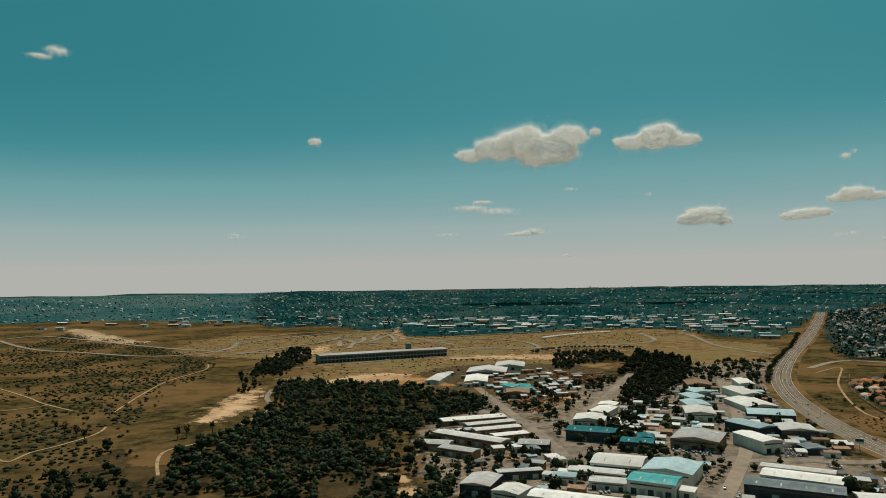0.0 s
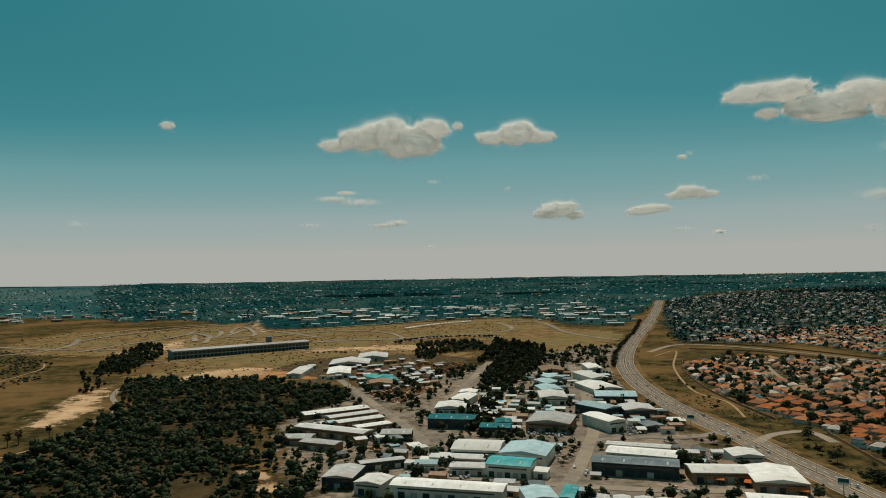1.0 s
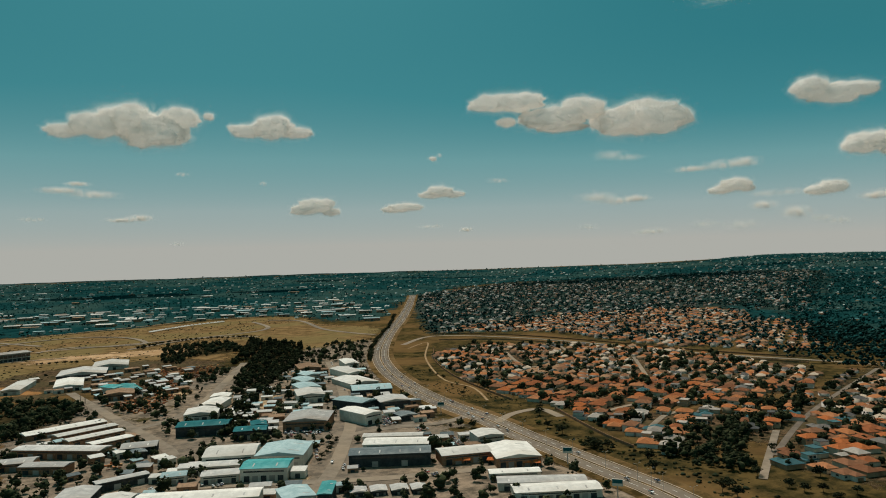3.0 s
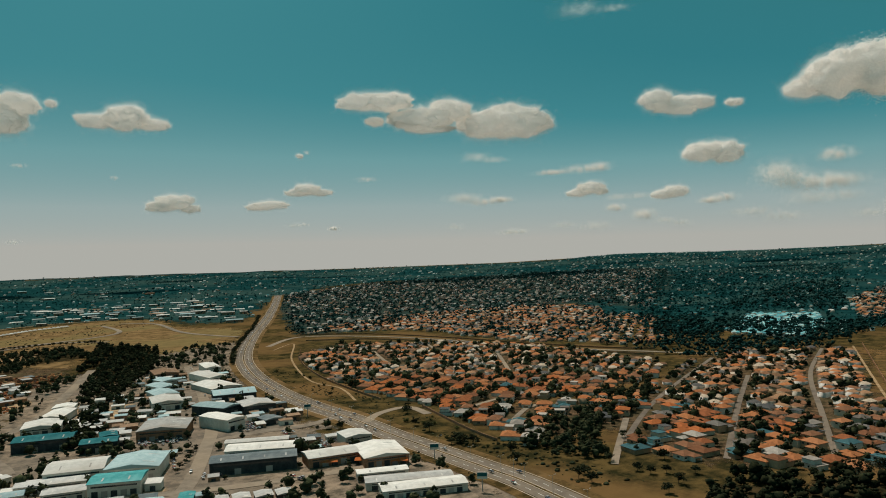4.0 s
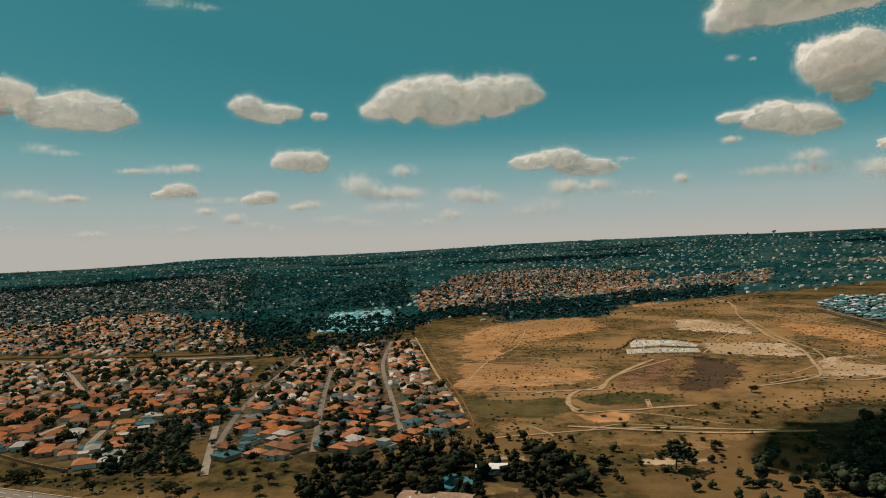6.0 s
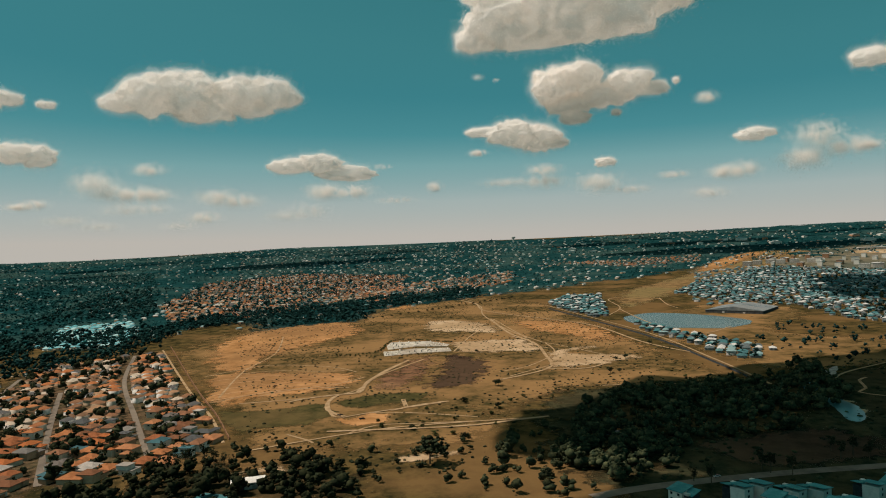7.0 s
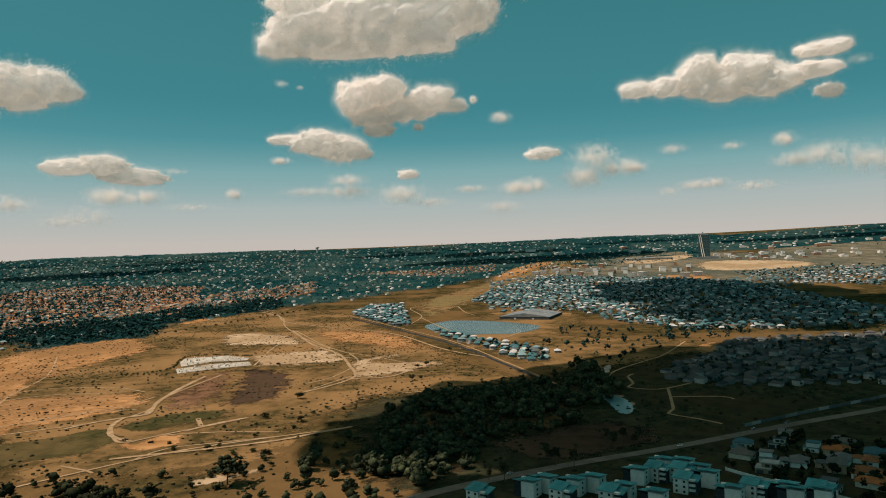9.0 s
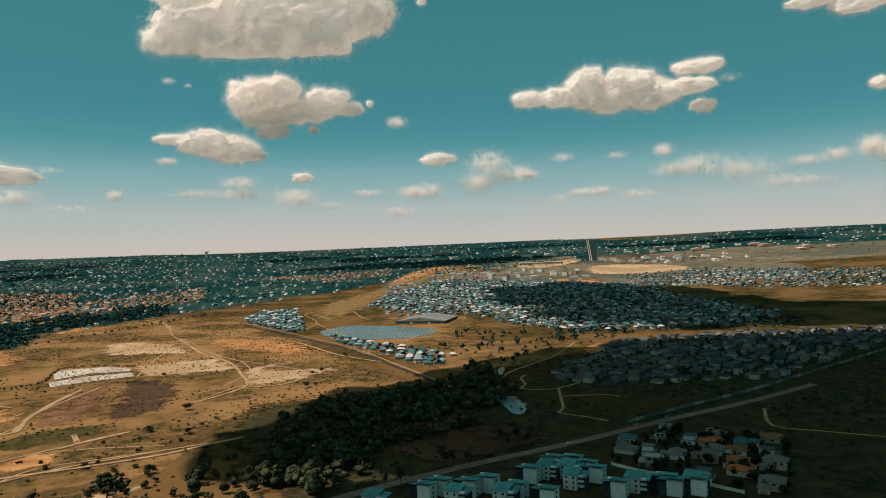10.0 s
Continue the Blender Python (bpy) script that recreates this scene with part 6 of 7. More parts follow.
# dark round tree on the river bank, and other trees that stand alone
plant("broad", *(471, -22), 2.6)
for x, y in [(421, 526), (394, 482), (421, 659), (342, 522), (371, 409), (379, 411), (378, 401), (385, 399), (385, 357), (369, 338), (435, 543), (389, 456)] + [(410, 266), (409, 256), (416, 248), (403, 232), (428, 234), (383, 227), (369, 284), (367, 272), (380, 287), (414, 291), (444, 266), (607, 317), (758, 481), (476, 322), (567, 436)]:
    plant("broad", x, y, 0.9)
for x, y in [(487, -24), (648, -65), (620, -93), (951, -114), (831, -270), (844, -287), (754, -239), (758, -251), (719, -108), (561, -13), (520, -52), (721, -105), (487, -135), (949, -358)]:
    plant("broad", x, y, 0.75)
for x, y in [(428, -285), (423, -301), (444, -289), (432, -296), (409, -227), (402, -237), (403, -176), (397, -184), (415, -225)]:
    plant("gum", x, y, 0.75)
for x, y in [(-686, 1321), (-685, 1382), (-360, 694), (-343, 677), (-381, 712), (-400, 730), (-636, 1774), (-256, 682), (-250, 690), (-230, 706), (-579, 985)]:
    plant("gum", x, y, 0.8)
row_of("cypress", [(-238, 922), (-183, 950), (-128, 947), (-76, 955)], 7, 0.8)
row_of("cypress", [(-68, 701), (-47, 746), (-9, 785)], 6, 0.75)
row_of("broad", [(418, 1525), (281, 1554), (192, 1462)], 9, 0.8)
row_of("broad", [(19, 1339), (77, 1318)], 9, 0.7)
row_of("cypress", [(-10, 859), (26, 878), (61, 896)], 9, 0.9)
row_of("broad", [(189, 500), (203, 521), (227, 556)], 9, 0.5)
row_of("cypress", [(460, 691), (460, 662), (457, 625), (457, 592)], 8, 0.5)
row_of("broad", [(462, 995), (574, 1208), (754, 1507), (917, 1794)], 12, 0.9)
row_of("broad", [(1437, 90), (1599, -82), (1836, -322)], 22, 0.7)
row_of("gum", [(483, 153), (500, 147), (510, 139), (493, 119)], 9, 0.8)
for poly, gap, keep in (([(-418, 664), (-556, 984), (-559, 1345), (-403, 1176), (-345, 833), (-307, 660), (-308, 548)], 26, 0.6),
                        ([(555, 74), (630, -20), (677, -116), (713, -219), (750, -357), (704, -377), (677, -282), (609, -124), (520, -88), (465, -31)], 24, 0.35),
                        ([(482, 909), (485, 834), (448, 659), (449, 592), (424, 584), (433, 727), (440, 830)], 16, 0.3),
                        ([(398, 545), (432, 538), (421, 470), (409, 418), (367, 349), (370, 384), (376, 444)], 16, 0.35)):
    rng = np.random.default_rng(int(gap * 10))
    for x, y in scatter(poly, gap, rng):
        if rng.uniform() < keep:
            plant("bush", x, y, rng.uniform(0.5, 1.2))


def scrub(poly, gap, size, seed, label):
    """Low tufts and bushes over open veld."""
    rng = np.random.default_rng(seed)
    Q = scatter(poly, gap, rng, 0.6)
    w = np.array([noise.noise((x * 0.012, y * 0.012, 2.0)) for x, y in Q])
    Q = Q[rng.uniform(-0.35, 0.35, len(Q)) < w]
    Q = Q[clear_of(Q, ROADS)]
    R = rng.uniform(0.4, 1.5, (len(Q), 1)) * size * np.array([1.3, 1.3, 0.7])
    V, F = lumps(np.column_stack([Q, lands(Q) + R[:, 2] * 0.4]), R, rng, "ico", 0.4)
    tagged(quick("scrub", V, F, M_LEAF), label, "bushes", kind="stuff")


scrub([(-374, 595), (-1041, 1644), (-1154, 2176), (-760, 1827), (-431, 1339), (-372, 1085), (-395, 976), (-304, 660), (-294, 548), (-321, 510)], 8, 1.6, 71, "dark thorn scrub on a dry slope")
scrub([(537, 118), (1599, 346), (1859, 102), (2010, -289), (1425, -417), (663, -369), (639, -184), (520, -88), (444, -26)], 9, 0.9, 72, "low tufts over the open field")
scrub([(471, 888), (485, 834), (444, 620), (452, 588), (425, 481), (363, 336), (349, 370), (396, 516), (417, 675), (430, 813)], 6, 0.7, 73, "tufts on the road verge")
scrub([(-578, 1511), (-304, 1346), (-197, 1121), (58, 1153), (168, 1280), (363, 1326), (709, 2002), (130, 1937), (-159, 2192), (-607, 2007), (-661, 1725)], 16, 1.3, 74, "tufts round the racing circuit")
scrub([(771, -521), (477, -865), (226, -404), (377, -349), (382, -173), (444, -122), (661, -304)], 8, 1.2, 75, "dark scrub in the shaded valley")
scrub([(403, 529), (413, 383), (399, 289), (397, 217), (386, 144), (343, 275), (359, 413)], 7, 1.1, 76, "scrub between road and estate")

# ---------------------------------------------------------------- cars, lamps, walls
def car(seed):
    ob = thing("car", "small parked saloon car on tarmac", "car", "cars")
    b = Shape()
    L, W = 4.3, 1.75
    prof = [(-L / 2, 0.45), (-L / 2, 0.85), (-L * 0.3, 0.95), (L * 0.22, 0.92), (L / 2, 0.7), (L / 2, 0.4)]
    n = len(prof)
    b.add([(x, -W / 2, z) for x, z in prof] + [(x, W / 2, z) for x, z in prof],
          [(i, i + n, (i + 1) % n + n, (i + 1) % n) for i in range(n)] + [tuple(range(n)), tuple(range(2 * n - 1, n - 1, -1))])
    part("body", b, M_CAR, ob)
    c = Shape()
    prof = [(-L * 0.36, 0.93), (-L * 0.24, 1.4), (L * 0.04, 1.4), (L * 0.2, 0.92)]
    n = len(prof)
    w = W * 0.44
    c.add([(x, -w, z) for x, z in prof] + [(x, w, z) for x, z in prof],
          [(i, i + n, (i + 1) % n + n, (i + 1) % n) for i in range(n)] + [tuple(range(n)), tuple(range(2 * n - 1, n - 1, -1))])
    part("cabin", c, M_GLASS, ob)
    part("roof", Shape().box(-L * 0.1, 0, 1.4, L * 0.26, w * 1.9, 0.05), M_CAR, ob)
    for sx in (-1, 1):
        for sy in (-1, 1):
            part("wheel", Shape().wheel(sx * L * 0.3, sy * W * 0.46, 0.33, 0.33, 0.22), M_RUBBER, ob)
    return ob


CAR = car(0)


def park(x, y, turn, dz=0.3):
    m = pose(x, y, land(x, y) + dz, 0, 0, turn)
    if "car" not in USED:
        USED["car"] = 1
        CAR.matrix_world = m
        return CAR
    return copy_thing(CAR, m)


def traffic(pts, offs, gap, seed, keep=0.5, dz=0.45):
    """Cars along the lanes of a road."""
    rng = random.Random(seed)
    line = smooth_line(pts, 6.0)
    for i in range(2, len(line) - 2):
        if rng.random() > keep * 6.0 / gap:
            continue
        (ax, ay), (bx, by) = line[i - 1], line[i + 1]
        d = Vector((bx - ax, by - ay)).normalized()
        o = rng.choice(offs)
        park(line[i][0] - d.y * o, line[i][1] + d.x * o, math.degrees(math.atan2(d.y, d.x)) + (180 if o > 0 else 0), dz + LAYER[0])


traffic(MAIN[:9], (-9, -5, 5, 9), 16, 3, 0.6)
traffic(MAIN[8:], (-9, -5, 5, 9), 30, 4, 0.6)
traffic([(399, -149), (407, -233), (409, -326), (417, -440), (421, -549)], (-2.5, 2.5), 60, 5)
traffic([(411, 1035), (338, 814), (269, 626), (233, 553), (189, 475)], (-2.5, 2.5), 40, 6)


def lot(poly, turn, keep, seed):
    rng = random.Random(seed)
    for x, y in scatter(poly, (2.9, 7.5), np.random.default_rng(seed), 0.08, turn):
        if rng.random() < keep and all(math.hypot(x - bx, y - by) > br * 0.75 for bx, by, br in BUILT):
            park(x, y, turn + 90 + rng.uniform(-4, 4), 0.2 + LAYER[0])


lot([(299, 618), (320, 620), (299, 579), (279, 573)], 20, 0.5, 1)
lot([(203, 488), (221, 475), (215, 460), (196, 473)], -10, 0.5, 2)
lot([(229, 469), (244, 460), (235, 444), (221, 449)], -10, 0.7, 3)
lot([(290, 504), (322, 495), (312, 478), (280, 487)], -5, 0.75, 4)
lot([(204, 626), (238, 607), (229, 584), (196, 601)], 0, 0.5, 5)
lot([(101, 539), (133, 527), (124, 492), (98, 502)], 0, 0.25, 6)
lot([(197, 555), (209, 550), (191, 509), (180, 513)], 0, 0.4, 7)
lot([(242, 433), (266, 419), (256, 403), (233, 417)], 0, 0.12, 8)


def street_lamp():
    ob = thing("street_lamp", "tall grey steel street lamp with two arms", "street lamp", "street lamps")
    part("pole", Shape().rod((0, 0, -0.3), (0, 0, 11), 0.14, 0.08, 8), M_STEEL, ob)
    for s in (-1, 1):
        part("arm", Shape().rod((0, 0, 10.8), (0, s * 2.0, 11.4), 0.05, 0.04), M_STEEL, ob)
        part("lamp_head", Shape().box(0, s * 2.3, 11.35, 0.3, 0.9, 0.16), M_STEEL, ob)
    return ob


LAMP = street_lamp()
first = True
line = smooth_line(MAIN, 40.0)
for i in range(1, len(line) - 1):
    (ax, ay), (bx, by) = line[i - 1], line[i + 1]
    m = at(*line[i], math.degrees(math.atan2(by - ay, bx - ax)), LAYER[0])
    if first:
        LAMP.matrix_world, first = m, False
    else:
        copy_thing(LAMP, m)


def wall_run(pts, h, material, label, name="boundary_wall", thick=0.4):
    """A free-standing wall along a line, with piers."""
    line = smooth_line(pts, 12.0)
    s, p = Shape(), Shape()
    for (ax, ay), (bx, by) in zip(line, line[1:]):
        d = Vector((bx - ax, by - ay))
        n = Vector((-d.y, d.x)).normalized() * thick / 2
        za, zb = land(ax, ay), land(bx, by)
        q = [(ax - n.x, ay - n.y), (bx - n.x, by - n.y), (bx + n.x, by + n.y), (ax + n.x, ay + n.y)]
        z = [za, zb, zb, za]
        s.add([(x, y, k - 0.3) for (x, y), k in zip(q, z)] + [(x, y, k + h) for (x, y), k in zip(q, z)],
              [(4, 5, 6, 7), (0, 1, 5, 4), (1, 2, 6, 5), (2, 3, 7, 6), (3, 0, 4, 7)])
    ob = thing(name, label, "wall")
    part("wall", s, material, ob)
    for x, y in line[::2]:
        part("pier", Shape().box(x, y, land(x, y) - 0.3, thick * 2, thick * 2, h + 0.6), material, ob)


wall_run([(618, 1061), (541, 927), (485, 785), (457, 671), (444, 599)], 2.4, M_WALL_B, "brown brick wall round an estate")
wall_run([(450, 537), (432, 488), (416, 442), (409, 418), (403, 390)], 2.4, M_WALL_B, "brown brick wall round an estate")
wall_run([(1175, 363), (799, 222), (656, 165), (564, 132)], 2.4, M_WALL_B, "brick wall along the estate edge")
wall_run([(751, 1287), (846, 1156), (889, 961), (904, 789), (926, 659), (957, 583)], 2.2, M_WALL_B, "long brick wall along the road")
wall_run([(699, 1177), (792, 1083), (837, 905), (852, 743), (882, 628), (904, 552)], 2.2, M_WALL_B, "long brick wall along the road")
wall_run([(1530, -350), (1062, -386), (783, -373), (613, -354)], 2.4, M_WALL_D, "dark fence wall beside the dust track")
wall_run([(429, -406), (439, -484), (449, -579), (464, -671), (511, -929)], 2.6, M_DULL_WALL, "grey wall with piers round the shaded estate")
wall_run([(353, -318), (329, -323), (306, -334), (289, -337), (270, -342)], 2.0, M_WALL_W, "pale wall behind the flats")

# ---------------------------------------------------------------- pit building of the circuit
M_PIT = mat("grey_cladding", (0.17, 0.21, 0.205), (0.23, 0.27, 0.265), 0.2, 0.7)


def pit_building(x, y, turn, L, D, h):
    ob = thing("pit_building", "long low grey pit building with a glazed front", "building")
    part("wall", Shape().box(0, 0, -0.5, L, D, h + 0.5), M_PIT, ob)
    part("roof", Shape().roof(0, 0, h, L + 4, D + 7, 1.6, 0, 1.6), M_METAL, ob)
    n = 36
    for i in range(n):
        c = ((i + 0.5) / n - 0.5) * L
        part("window", Shape().box(c, -D / 2 - 0.1, h * 0.52, L / n * 0.86, 0.3, h * 0.36), M_GLASS, ob)
        part("garage_door", Shape().box(c, -D / 2 - 0.1, 0, L / n * 0.7, 0.3, h * 0.36), M_WALL_D, ob)
    part("balcony", Shape().box(0, -D / 2 - 1.4, h * 0.46, L, 2.6, 0.5), M_WALL_W, ob)
    part("control_tower", Shape().box(L * 0.22, D * 0.3, h, 9, 9, 13).roof(L * 0.22, D * 0.3, h + 13, 11, 11, 1.2, 2), M_DARK_ROOF, ob)
    ob.matrix_world = at(x, y, turn)


pit_building(-117, 1406, 24.6, 266.2, 34.0, 13)

# ---------------------------------------------------------------- glass tower and the far business park
def tower(x, y, turn):
    """Twisting glass office tower, with white diagonal bands and a podium."""
    ob = thing("office_tower", "tall twisted dark glass tower with white diagonal bands", "tower")
    H, n = 108.0, 26

    def ring(u, k=1.0):
        a, w = radians(-3 + 6 * u), (52 - 5 * u) * k
        return [(p * math.cos(a) - q * math.sin(a), p * math.sin(a) + q * math.cos(a), H * u) for p, q in ((-w / 2, -w * 0.34), (w / 2, -w * 0.34), (w / 2, w * 0.34), (-w / 2, w * 0.34))]
    body = Shape()
    body.v = [p for i in range(n + 1) for p in ring(i / n)]
    body.f = [(4 * i + k, 4 * i + (k + 1) % 4, 4 * i + 4 + (k + 1) % 4, 4 * i + 4 + k) for i in range(n) for k in range(4)] + [(3, 2, 1, 0), tuple(range(4 * n, 4 * n + 4))]
    part("glass_body", body, M_TOWER, ob)
    for i in range(2, n, 3):
        lo, hi = ring(i / n, 1.01), ring((i + 0.22) / n, 1.01)
        part("floor_edge", Shape().add(lo + hi, [(3, 2, 1, 0), (4, 5, 6, 7), (0, 1, 5, 4), (1, 2, 6, 5), (2, 3, 7, 6), (3, 0, 4, 7)]), M_DARK_ROOF, ob)
    for c0, c1 in ((-0.1, -0.46), (0.06, -0.3)):
        band = Shape()
        for i in range(n + 1):
            u = i / n
            l, r = Vector(ring(u)[0]), Vector(ring(u)[1])
            m, back = l.lerp(r, 0.5 + c0 + (c1 - c0) * u), Vector((0, -0.9, 0))
            e = (r - l).normalized() * 1.6
            band.v += [tuple(m - e + back), tuple(m + e + back), tuple(m + e - back), tuple(m - e - back)]
        band.f = [(4 * i + k, 4 * i + (k + 1) % 4, 4 * i + 4 + (k + 1) % 4, 4 * i + 4 + k) for i in range(n) for k in range(4)]
        part("diagonal_band", band, M_WALL_W, ob)
    part("podium", Shape().box(14, -8, -2, 92, 60, 11), M_DARK_ROOF, ob)
    part("crown", Shape().box(0, 0, H, 40, 26, 4), M_DARK_ROOF, ob)
    ob.matrix_world = at(x, y, turn)


M_TOWER = mat("tower_glass", (0.012, 0.04, 0.043), (0.022, 0.058, 0.06), 0.05, 0.45, spec=0.35)
tx, ty = (2589, -2253)
tower(tx, ty, -131)


def block(x, y, turn, L, D, h, roof="white", wall="white"):
    """Far flat-roofed block with window bands for each storey."""
    ob = thing("office_block", f"distant {WALLS[wall][1]} flat-roofed block with window bands", "building", "distant buildings")
    part("wall", Shape().box(0, 0, -3, L, D, h + 3), WALLS[wall][0], ob)
    part("roof", Shape().box(0, 0, h, L + 0.6, D + 0.6, 0.8).box(L * 0.2, 0, h + 0.8, L * 0.2, D * 0.4, 2), ROOFS[roof][0], ob)
    for i in range(max(1, int(h / 3.6))):
        part("window_band", Shape().box(0, 0, 1.2 + 3.6 * i, L + 0.3, D + 0.3, 1.5), M_GLASS, ob)
    ob.matrix_world = at(x, y, turn)


def strip(poly, gap, seed, roofs, lo, hi, h, turn, keep=0.8):
    rng = np.random.default_rng(seed)
    Q = scatter(poly, gap, rng, 0.3, turn)
    for x, y in Q[clear_of(Q, ROADS)]:
        if rng.uniform() > keep:
            continue
        L = rng.uniform(lo, hi)
        hall(x, y, turn + rng.normal(0, 4), L, L * rng.uniform(0.35, 0.7), h * rng.uniform(0.8, 1.3), str(rng.choice(roofs)), str(rng.choice(["white", "brick", "white"])), 1, False)


strip([(-140, 2429), (10, 1969), (224, 2077), (603, 2096), (713, 1993), (755, 1605), (1050, 2095), (1059, 2558), (601, 2702), (234, 2693), (-157, 2720)], (60, 52), 81, ["white", "white", "grey", "brown", "pale"], 20, 48, 7, -20, 0.5)
strip([(-1305, 2228), (-1146, 2425), (-676, 2293), (-323, 2423), (-152, 2219), (-188, 2745), (-900, 2893), (-1415, 2556)], (75, 60), 82, ["white", "grey", "white", "brown"], 20, 40, 7, 0, 0.35)
strip([(2718, -1474), (2624, -1819), (2420, -2019), (2085, -1750), (2191, -1468), (2470, -1351)], (60, 60), 83, ["white", "grey", "dark"], 25, 45, 14, -40, 0.45)
strip([(3167, -2807), (2674, -3147), (2081, -3475), (1868, -3118), (2334, -2784), (2744, -2507)], (130, 120), 84, ["white", "grey", "white"], 30, 110, 9, -40, 0.4)
strip([(4237, -1005), (4187, -1543), (3667, -2382), (3386, -2711), (3077, -2462), (3181, -2065), (3576, -1316), (3695, -874)], (150, 130), 85, ["white", "pale", "grey"], 40, 90, 10, -20, 0.4)
strip([(-440, 4183), (361, 4127), (1267, 3914), (1649, 3216), (1393, 2718), (751, 3144), (59, 3141), (-327, 3106)], (190, 170), 86, ["white", "grey", "brown", "pale"], 20, 45, 7, -10, 0.25)
block(2763, -2076, -116, 210, 60, 9, "white", "white")
for q in ([(2497, -1328), (2516, -1377), (2526, -1434), (2498, -1458), (2484, -1503), (2460, -1555), (2127, -1521), (2132, -1574), (1979, -1637), (1978, -1691)]):
    block(*q, -131, 30, 18, 15, "white", "white" if q[0] > q[1] * -1 else "dark")


strip([(2725, -2402), (2524, -2618), (2188, -2747), (1966, -2705), (2102, -2401), (2492, -2242)], (75, 70), 87, ["white", "white", "grey", "pale"], 30, 60, 8, -40, 0.7)


def water_tower(x, y):
    ob = thing("water_tower", "mushroom-shaped concrete water tower on the skyline", "water tower")
    part("stem", Shape().rod((0, 0, -3), (0, 0, 26), 5, 4, 12), M_WALL_W, ob)
    part("bowl", Shape().rod((0, 0, 24), (0, 0, 34), 5, 15, 16).rod((0, 0, 34), (0, 0, 38), 15, 14, 16), M_WALL_W, ob)
    ob.matrix_world = at(x, y)


water_tower(*(4684, -846))

# ---------------------------------------------------------------- flats with turquoise roofs
def flats(seed):
    rng = random.Random(seed)
    ob = thing("block_of_flats", "white three-storey block of flats with tilted turquoise roofs", "flats", "blocks of flats")
    part("wall", Shape().box(0, 0, -0.4, 8.5, 9, 9.4), M_WALL_W, ob)
    part("stair_wing", Shape().box(6.6, 1.0, -0.4, 4.8, 7, 8.2), M_WALL_D, ob)
    for cx, cy, z, lx, ly in ((0, 0, 9, 10, 10.4), (6.8, 1.0, 7.8, 6, 8.4)):
        x0, x1, y0, y1 = cx - lx / 2, cx + lx / 2, cy - ly / 2, cy + ly / 2
        up = 1.7
        part("roof", Shape().add([(x0, y0, z), (x1, y0, z), (x1, y1, z + up), (x0, y1, z + up), (x0, y0, z + 0.3), (x1, y0, z + 0.3), (x1, y1, z + up + 0.3), (x0, y1, z + up + 0.3)],
                                 [(3, 2, 1, 0), (4, 5, 6, 7), (0, 1, 5, 4), (1, 2, 6, 5), (2, 3, 7, 6), (3, 0, 4, 7)]), M_TEAL_ROOF, ob)
    for i in range(3):
        for c in (-2.2, 2.2):
            part("window", Shape().box(c, -4.54, 1.0 + 2.9 * i, 1.3, 0.16, 1.3), M_GLASS, ob)
        part("window", Shape().box(-4.28, 0.5, 1.0 + 2.9 * i, 0.16, 1.4, 1.3), M_GLASS, ob)
        part("balcony", Shape().box(6.4, -3.4, 2.9 * i + 2.4, 3.6, 2.2, 1.0), M_WALL_W, ob)
    return ob


FLATS = [flats(0), flats(1)]
for i, (x, y) in enumerate([(369, -153), (367, -187), (369, -199), (350, -196), (358, -212), (357, -225), (335, -219), (337, -232), (357, -256), (358, -267), (366, -282), (320, -241)] + [(350, -279), (359, -292), (345, -292), (334, -269), (334, -289), (307, -282), (309, -295), (298, -312), (291, -310), (290, -323), (284, -322)]):
    put(FLATS[i % 2], x, y, 32 + (180 if i % 3 == 0 else 0))

# houses in the shaded foreground
estate([(379, -330), (394, -404), (383, -420), (354, -441), (319, -456), (254, -362), (270, -343), (291, -340), (314, -330), (351, -325)], (19, 21), 35, 91, 400, 0.08, key="shade_near", keep=0.7)
wood("garden_trees", [(379, -330), (394, -404), (383, -420), (354, -441), (319, -456), (254, -362), (270, -343), (291, -340), (314, -330), (351, -325)], 9, 6, 92, M_LEAF, "dark garden trees between shaded houses", 9, "oct", wide=0.85, keep=0.8)

# stacks of stock in the brick and timber yard
def stacks(poly, gap, seed):
    rng = np.random.default_rng(seed)
    s = Shape()
    Q = scatter(poly, gap, rng, 0.25, 40)
    for x, y in Q[rng.uniform(0, 1, len(Q)) < 0.75]:
        s.box(x, y, 0, rng.uniform(1.5, 4), rng.uniform(1, 2.2), rng.uniform(0.6, 2.2))
    ob = new("stock_piles", s.mesh("stock_piles", M_RUST))
    tagged(ob, "rust-red piles of bricks and timber in a yard", "stock", kind="stuff")


stacks([(77, 864), (134, 907), (162, 884), (107, 784), (98, 796)], (5, 3.5), 1)
stacks([(141, 1022), (184, 1002), (174, 933), (136, 917), (131, 952)], (5, 3.5), 2)
stacks([(167, 1127), (265, 1129), (238, 1031), (190, 999), (161, 1083)], (6, 4), 3)
stacks([(44, 589), (64, 607), (63, 582), (44, 565)], (6, 5), 4)

# tents along the circuit
TENT = thing("marquee", "small white marquee tent on dry grass", "tent", "marquee tents")
part("canopy", Shape().roof(0, 0, 2.6, 9, 8, 2.2, 2.5, 0.4), M_WHITE_ROOF, TENT)
for sx in (-1, 1):
    for sy in (-1, 1):
        part("post", Shape().rod((sx * 4, sy * 3.5, -0.2), (sx * 4, sy * 3.5, 2.7), 0.08, 0.08), M_STEEL, TENT)
for i, (x, y) in enumerate(smooth_line([(267, 1825), (374, 1928), (477, 1983)], 11)):
    put(TENT, x, y, 10)

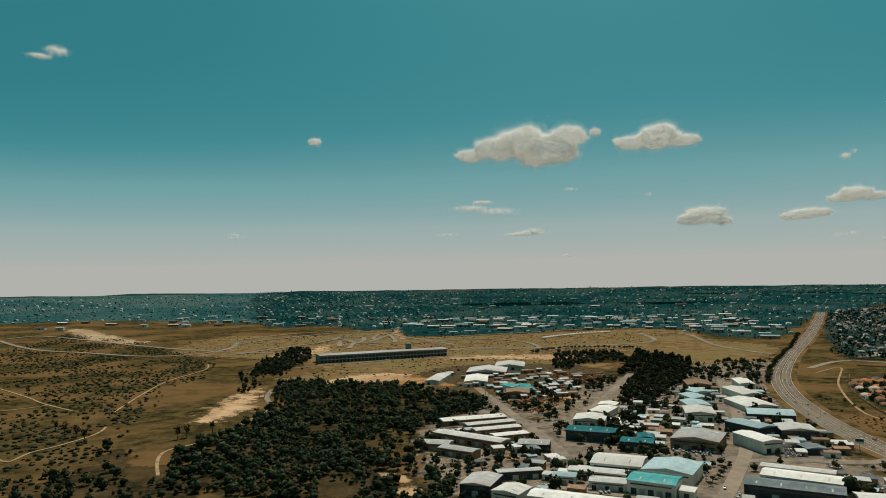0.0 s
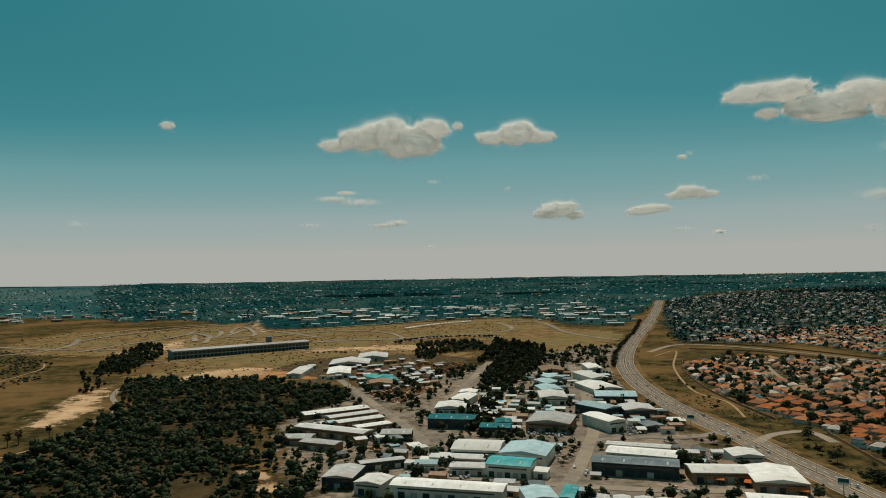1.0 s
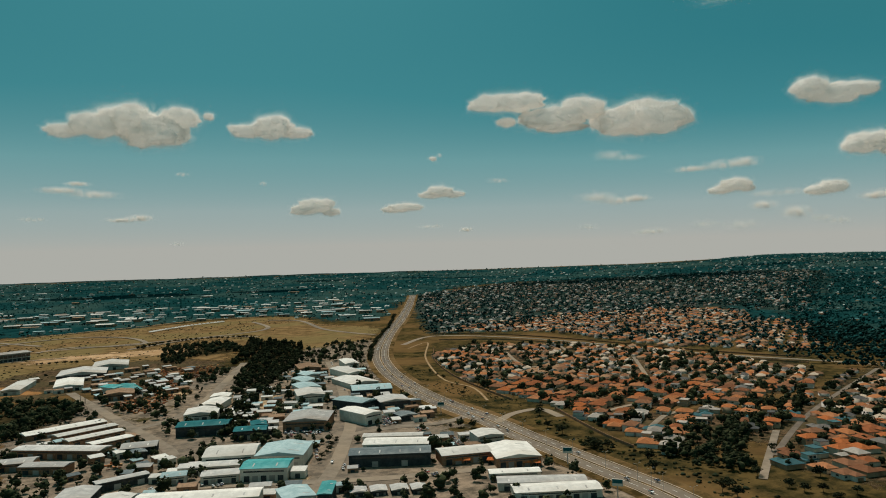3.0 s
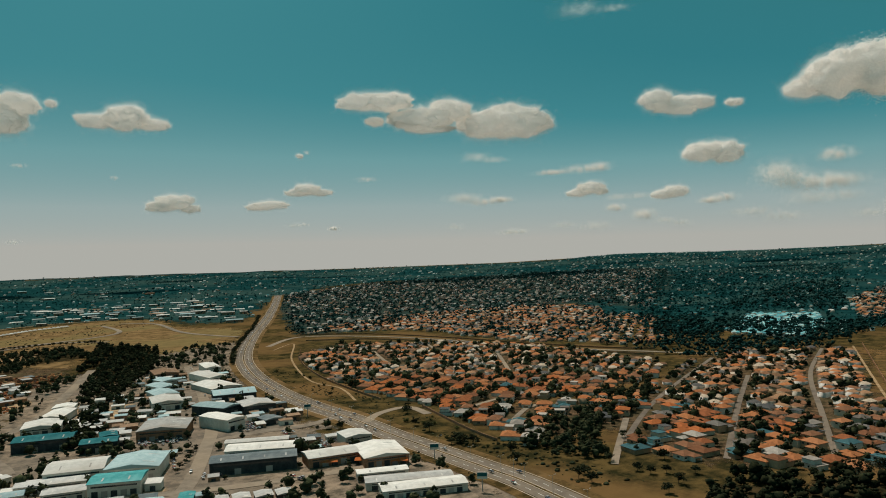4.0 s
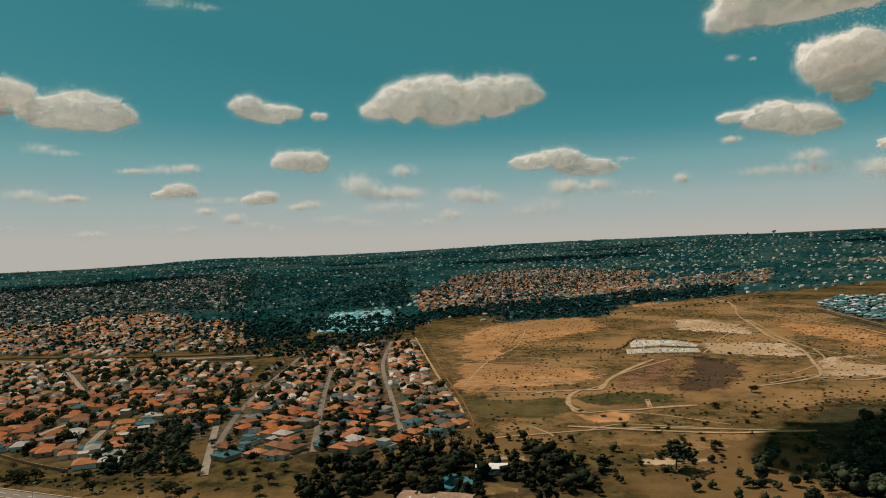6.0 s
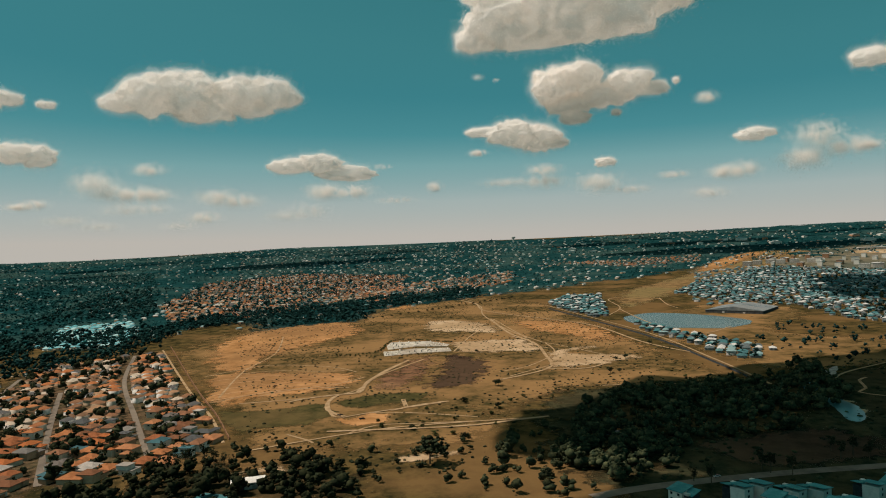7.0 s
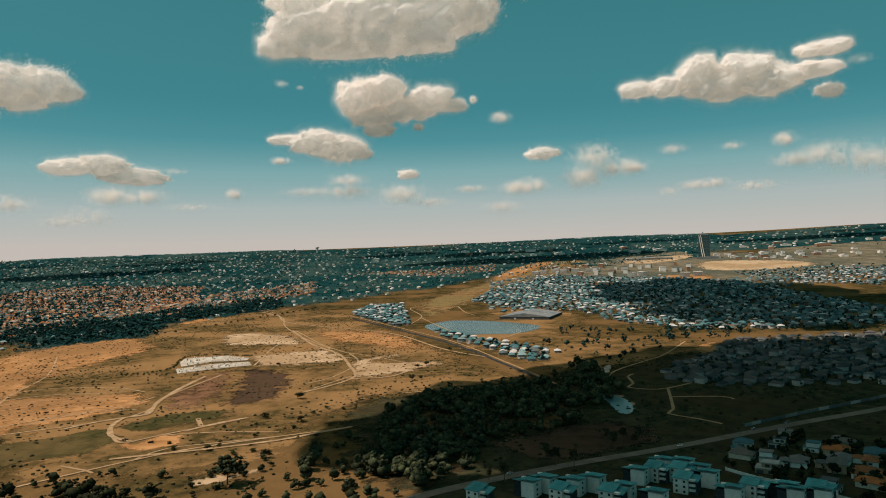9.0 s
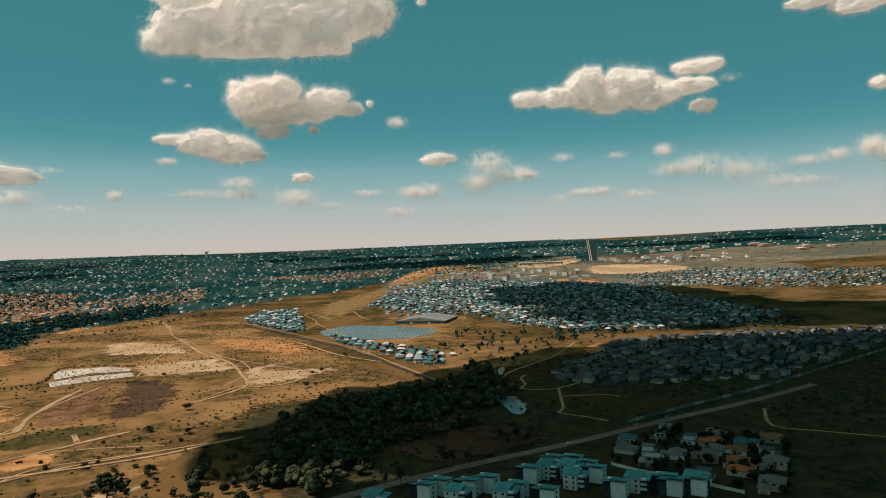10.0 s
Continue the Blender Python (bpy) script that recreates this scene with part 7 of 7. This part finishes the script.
def compound(poly, seed):
    """Pale concrete slab with low unfinished walls and blocks on it."""
    patch("slab", poly, M_SLAB, "pale concrete slab of an unfinished building", "slab", 1, False)
    rng = np.random.default_rng(seed)
    ob = thing("unfinished_building", "low unfinished white block walls on a concrete slab", "building", "unfinished buildings")
    for x, y in scatter(poly, (9, 7), rng, 0.3, 10):
        k = rng.uniform()
        if k < 0.5:
            part("wall", Shape().box(x, y, 0.1, rng.uniform(3, 8), rng.uniform(0.5, 1.4), rng.uniform(1.0, 2.8)), M_WALL_W if k < 0.22 else M_DULL_WALL, ob)


M_SLAB = mat("weathered_concrete", (0.3, 0.27, 0.22), (0.48, 0.43, 0.35), 0.12, 0.9, c3=(0.2, 0.15, 0.1), detail=9)
# low sheds and machines on the field
compound([(1001, 14), (1021, -33), (1012, -82), (977, -83), (972, -32), (960, 12)], 1)
compound([(1063, 9), (1101, 2), (1095, -57), (1048, -86), (1028, -80), (1042, -34), (1020, 7)], 2)
row_of("bush", [(996, 81), (989, 48), (1018, 18), (1113, 2), (1120, -37), (1071, -89)], 5, 0.7)
row_of("bush", [(985, 78), (964, 22)], 6, 0.6)


def excavator(x, y, turn):
    ob = thing("excavator", "yellow-brown excavator standing on orange earth", "excavator", "excavators")
    for s in (-1, 1):
        part("track", Shape().box(0, s * 1.2, 0, 4.2, 0.6, 0.9), M_RUBBER, ob)
    part("cab", Shape().box(-0.3, 0, 0.9, 3.4, 2.6, 1.3).box(0.6, 0.6, 2.2, 1.5, 1.1, 1.2), M_EARTH, ob)
    part("arm", Shape().rod((1.2, 0, 1.8), (4.2, 0, 4.2), 0.3, 0.22).rod((4.2, 0, 4.2), (6.2, 0, 1.6), 0.22, 0.18).box(6.3, 0, 0.8, 0.9, 1.1, 0.9), M_EARTH, ob)
    ob.matrix_world = at(x, y, turn, LAYER[0])


for k, (x, y) in enumerate([(625, 49), (606, 29), (780, 138), (780, 131)]):
    excavator(x, y, 40 + 70 * k)

hall(380, 113, -89, 42.1, 16.8, 6, "brown", "brick", 3)
hall(447, 94, -79, 20.3, 11.8, 4, "white", "white", 2)
hall(1315, -685, -134, 105.7, 106.9, 5, "dark", "dark", 5)

lot([(201, 611), (231, 595), (225, 581), (196, 595)], 0, 0.6, 11)
lot([(81, 519), (96, 513), (95, 504), (80, 509)], 0, 0.5, 12)
lot([(293, 600), (305, 595), (297, 579), (284, 583)], 15, 0.7, 13)
lot([(301, 551), (317, 549), (309, 535), (293, 537)], 5, 0.6, 14)
lot([(101, 501), (124, 489), (121, 481), (99, 491)], 0, 0.5, 15)
lot([(71, 513), (82, 536), (83, 521), (73, 502)], 30, 0.4, 16)


def awning(pts, depth):
    """Row of orange shop awnings on posts."""
    (ax, ay), (bx, by) = pts
    d = Vector((bx - ax, by - ay))
    n = max(2, int(d.length / 7))
    ob = thing("shop_awning", "row of orange fabric awnings before a shop", "awning", "orange awnings")
    for i in range(n):
        c = (i + 0.5) / n * d.length
        part("canopy", Shape().roof(c, 0, 2.6, d.length / n - 0.4, depth, 1.3, 0.6, 0.2), M_AWNING, ob)
        part("post", Shape().rod((c, -depth / 2 + 0.2, -0.1), (c, -depth / 2 + 0.2, 2.7), 0.07, 0.07), M_STEEL, ob)
    ob.matrix_world = at(ax, ay, math.degrees(math.atan2(d.y, d.x)), LAYER[0])


awning([(268, 448), (285, 439)], 7)
awning([(269, 437), (279, 430)], 6)
awning([(289, 424), (302, 413)], 8)
awning([(306, 403), (316, 395)], 8)


def advertising_sign(x, y, turn):
    ob = thing("advertising_sign", "tall blue and white advertising sign on a post", "sign")
    part("post", Shape().rod((0, 0, -0.3), (0, 0, 9), 0.35, 0.3, 8), M_STEEL, ob)
    part("panel", Shape().box(0, 0, 8, 6.5, 0.6, 4.2), M_WALL_W, ob)
    part("blue_field", Shape().box(0, -0.34, 9.6, 6.1, 0.1, 2.4), M_DEEP_ROOF, ob)
    ob.matrix_world = at(x, y, turn)


advertising_sign(*(334, 387), -40)
advertising_sign(*(349, 589), -30)
advertising_sign(*(309, 313), -50)
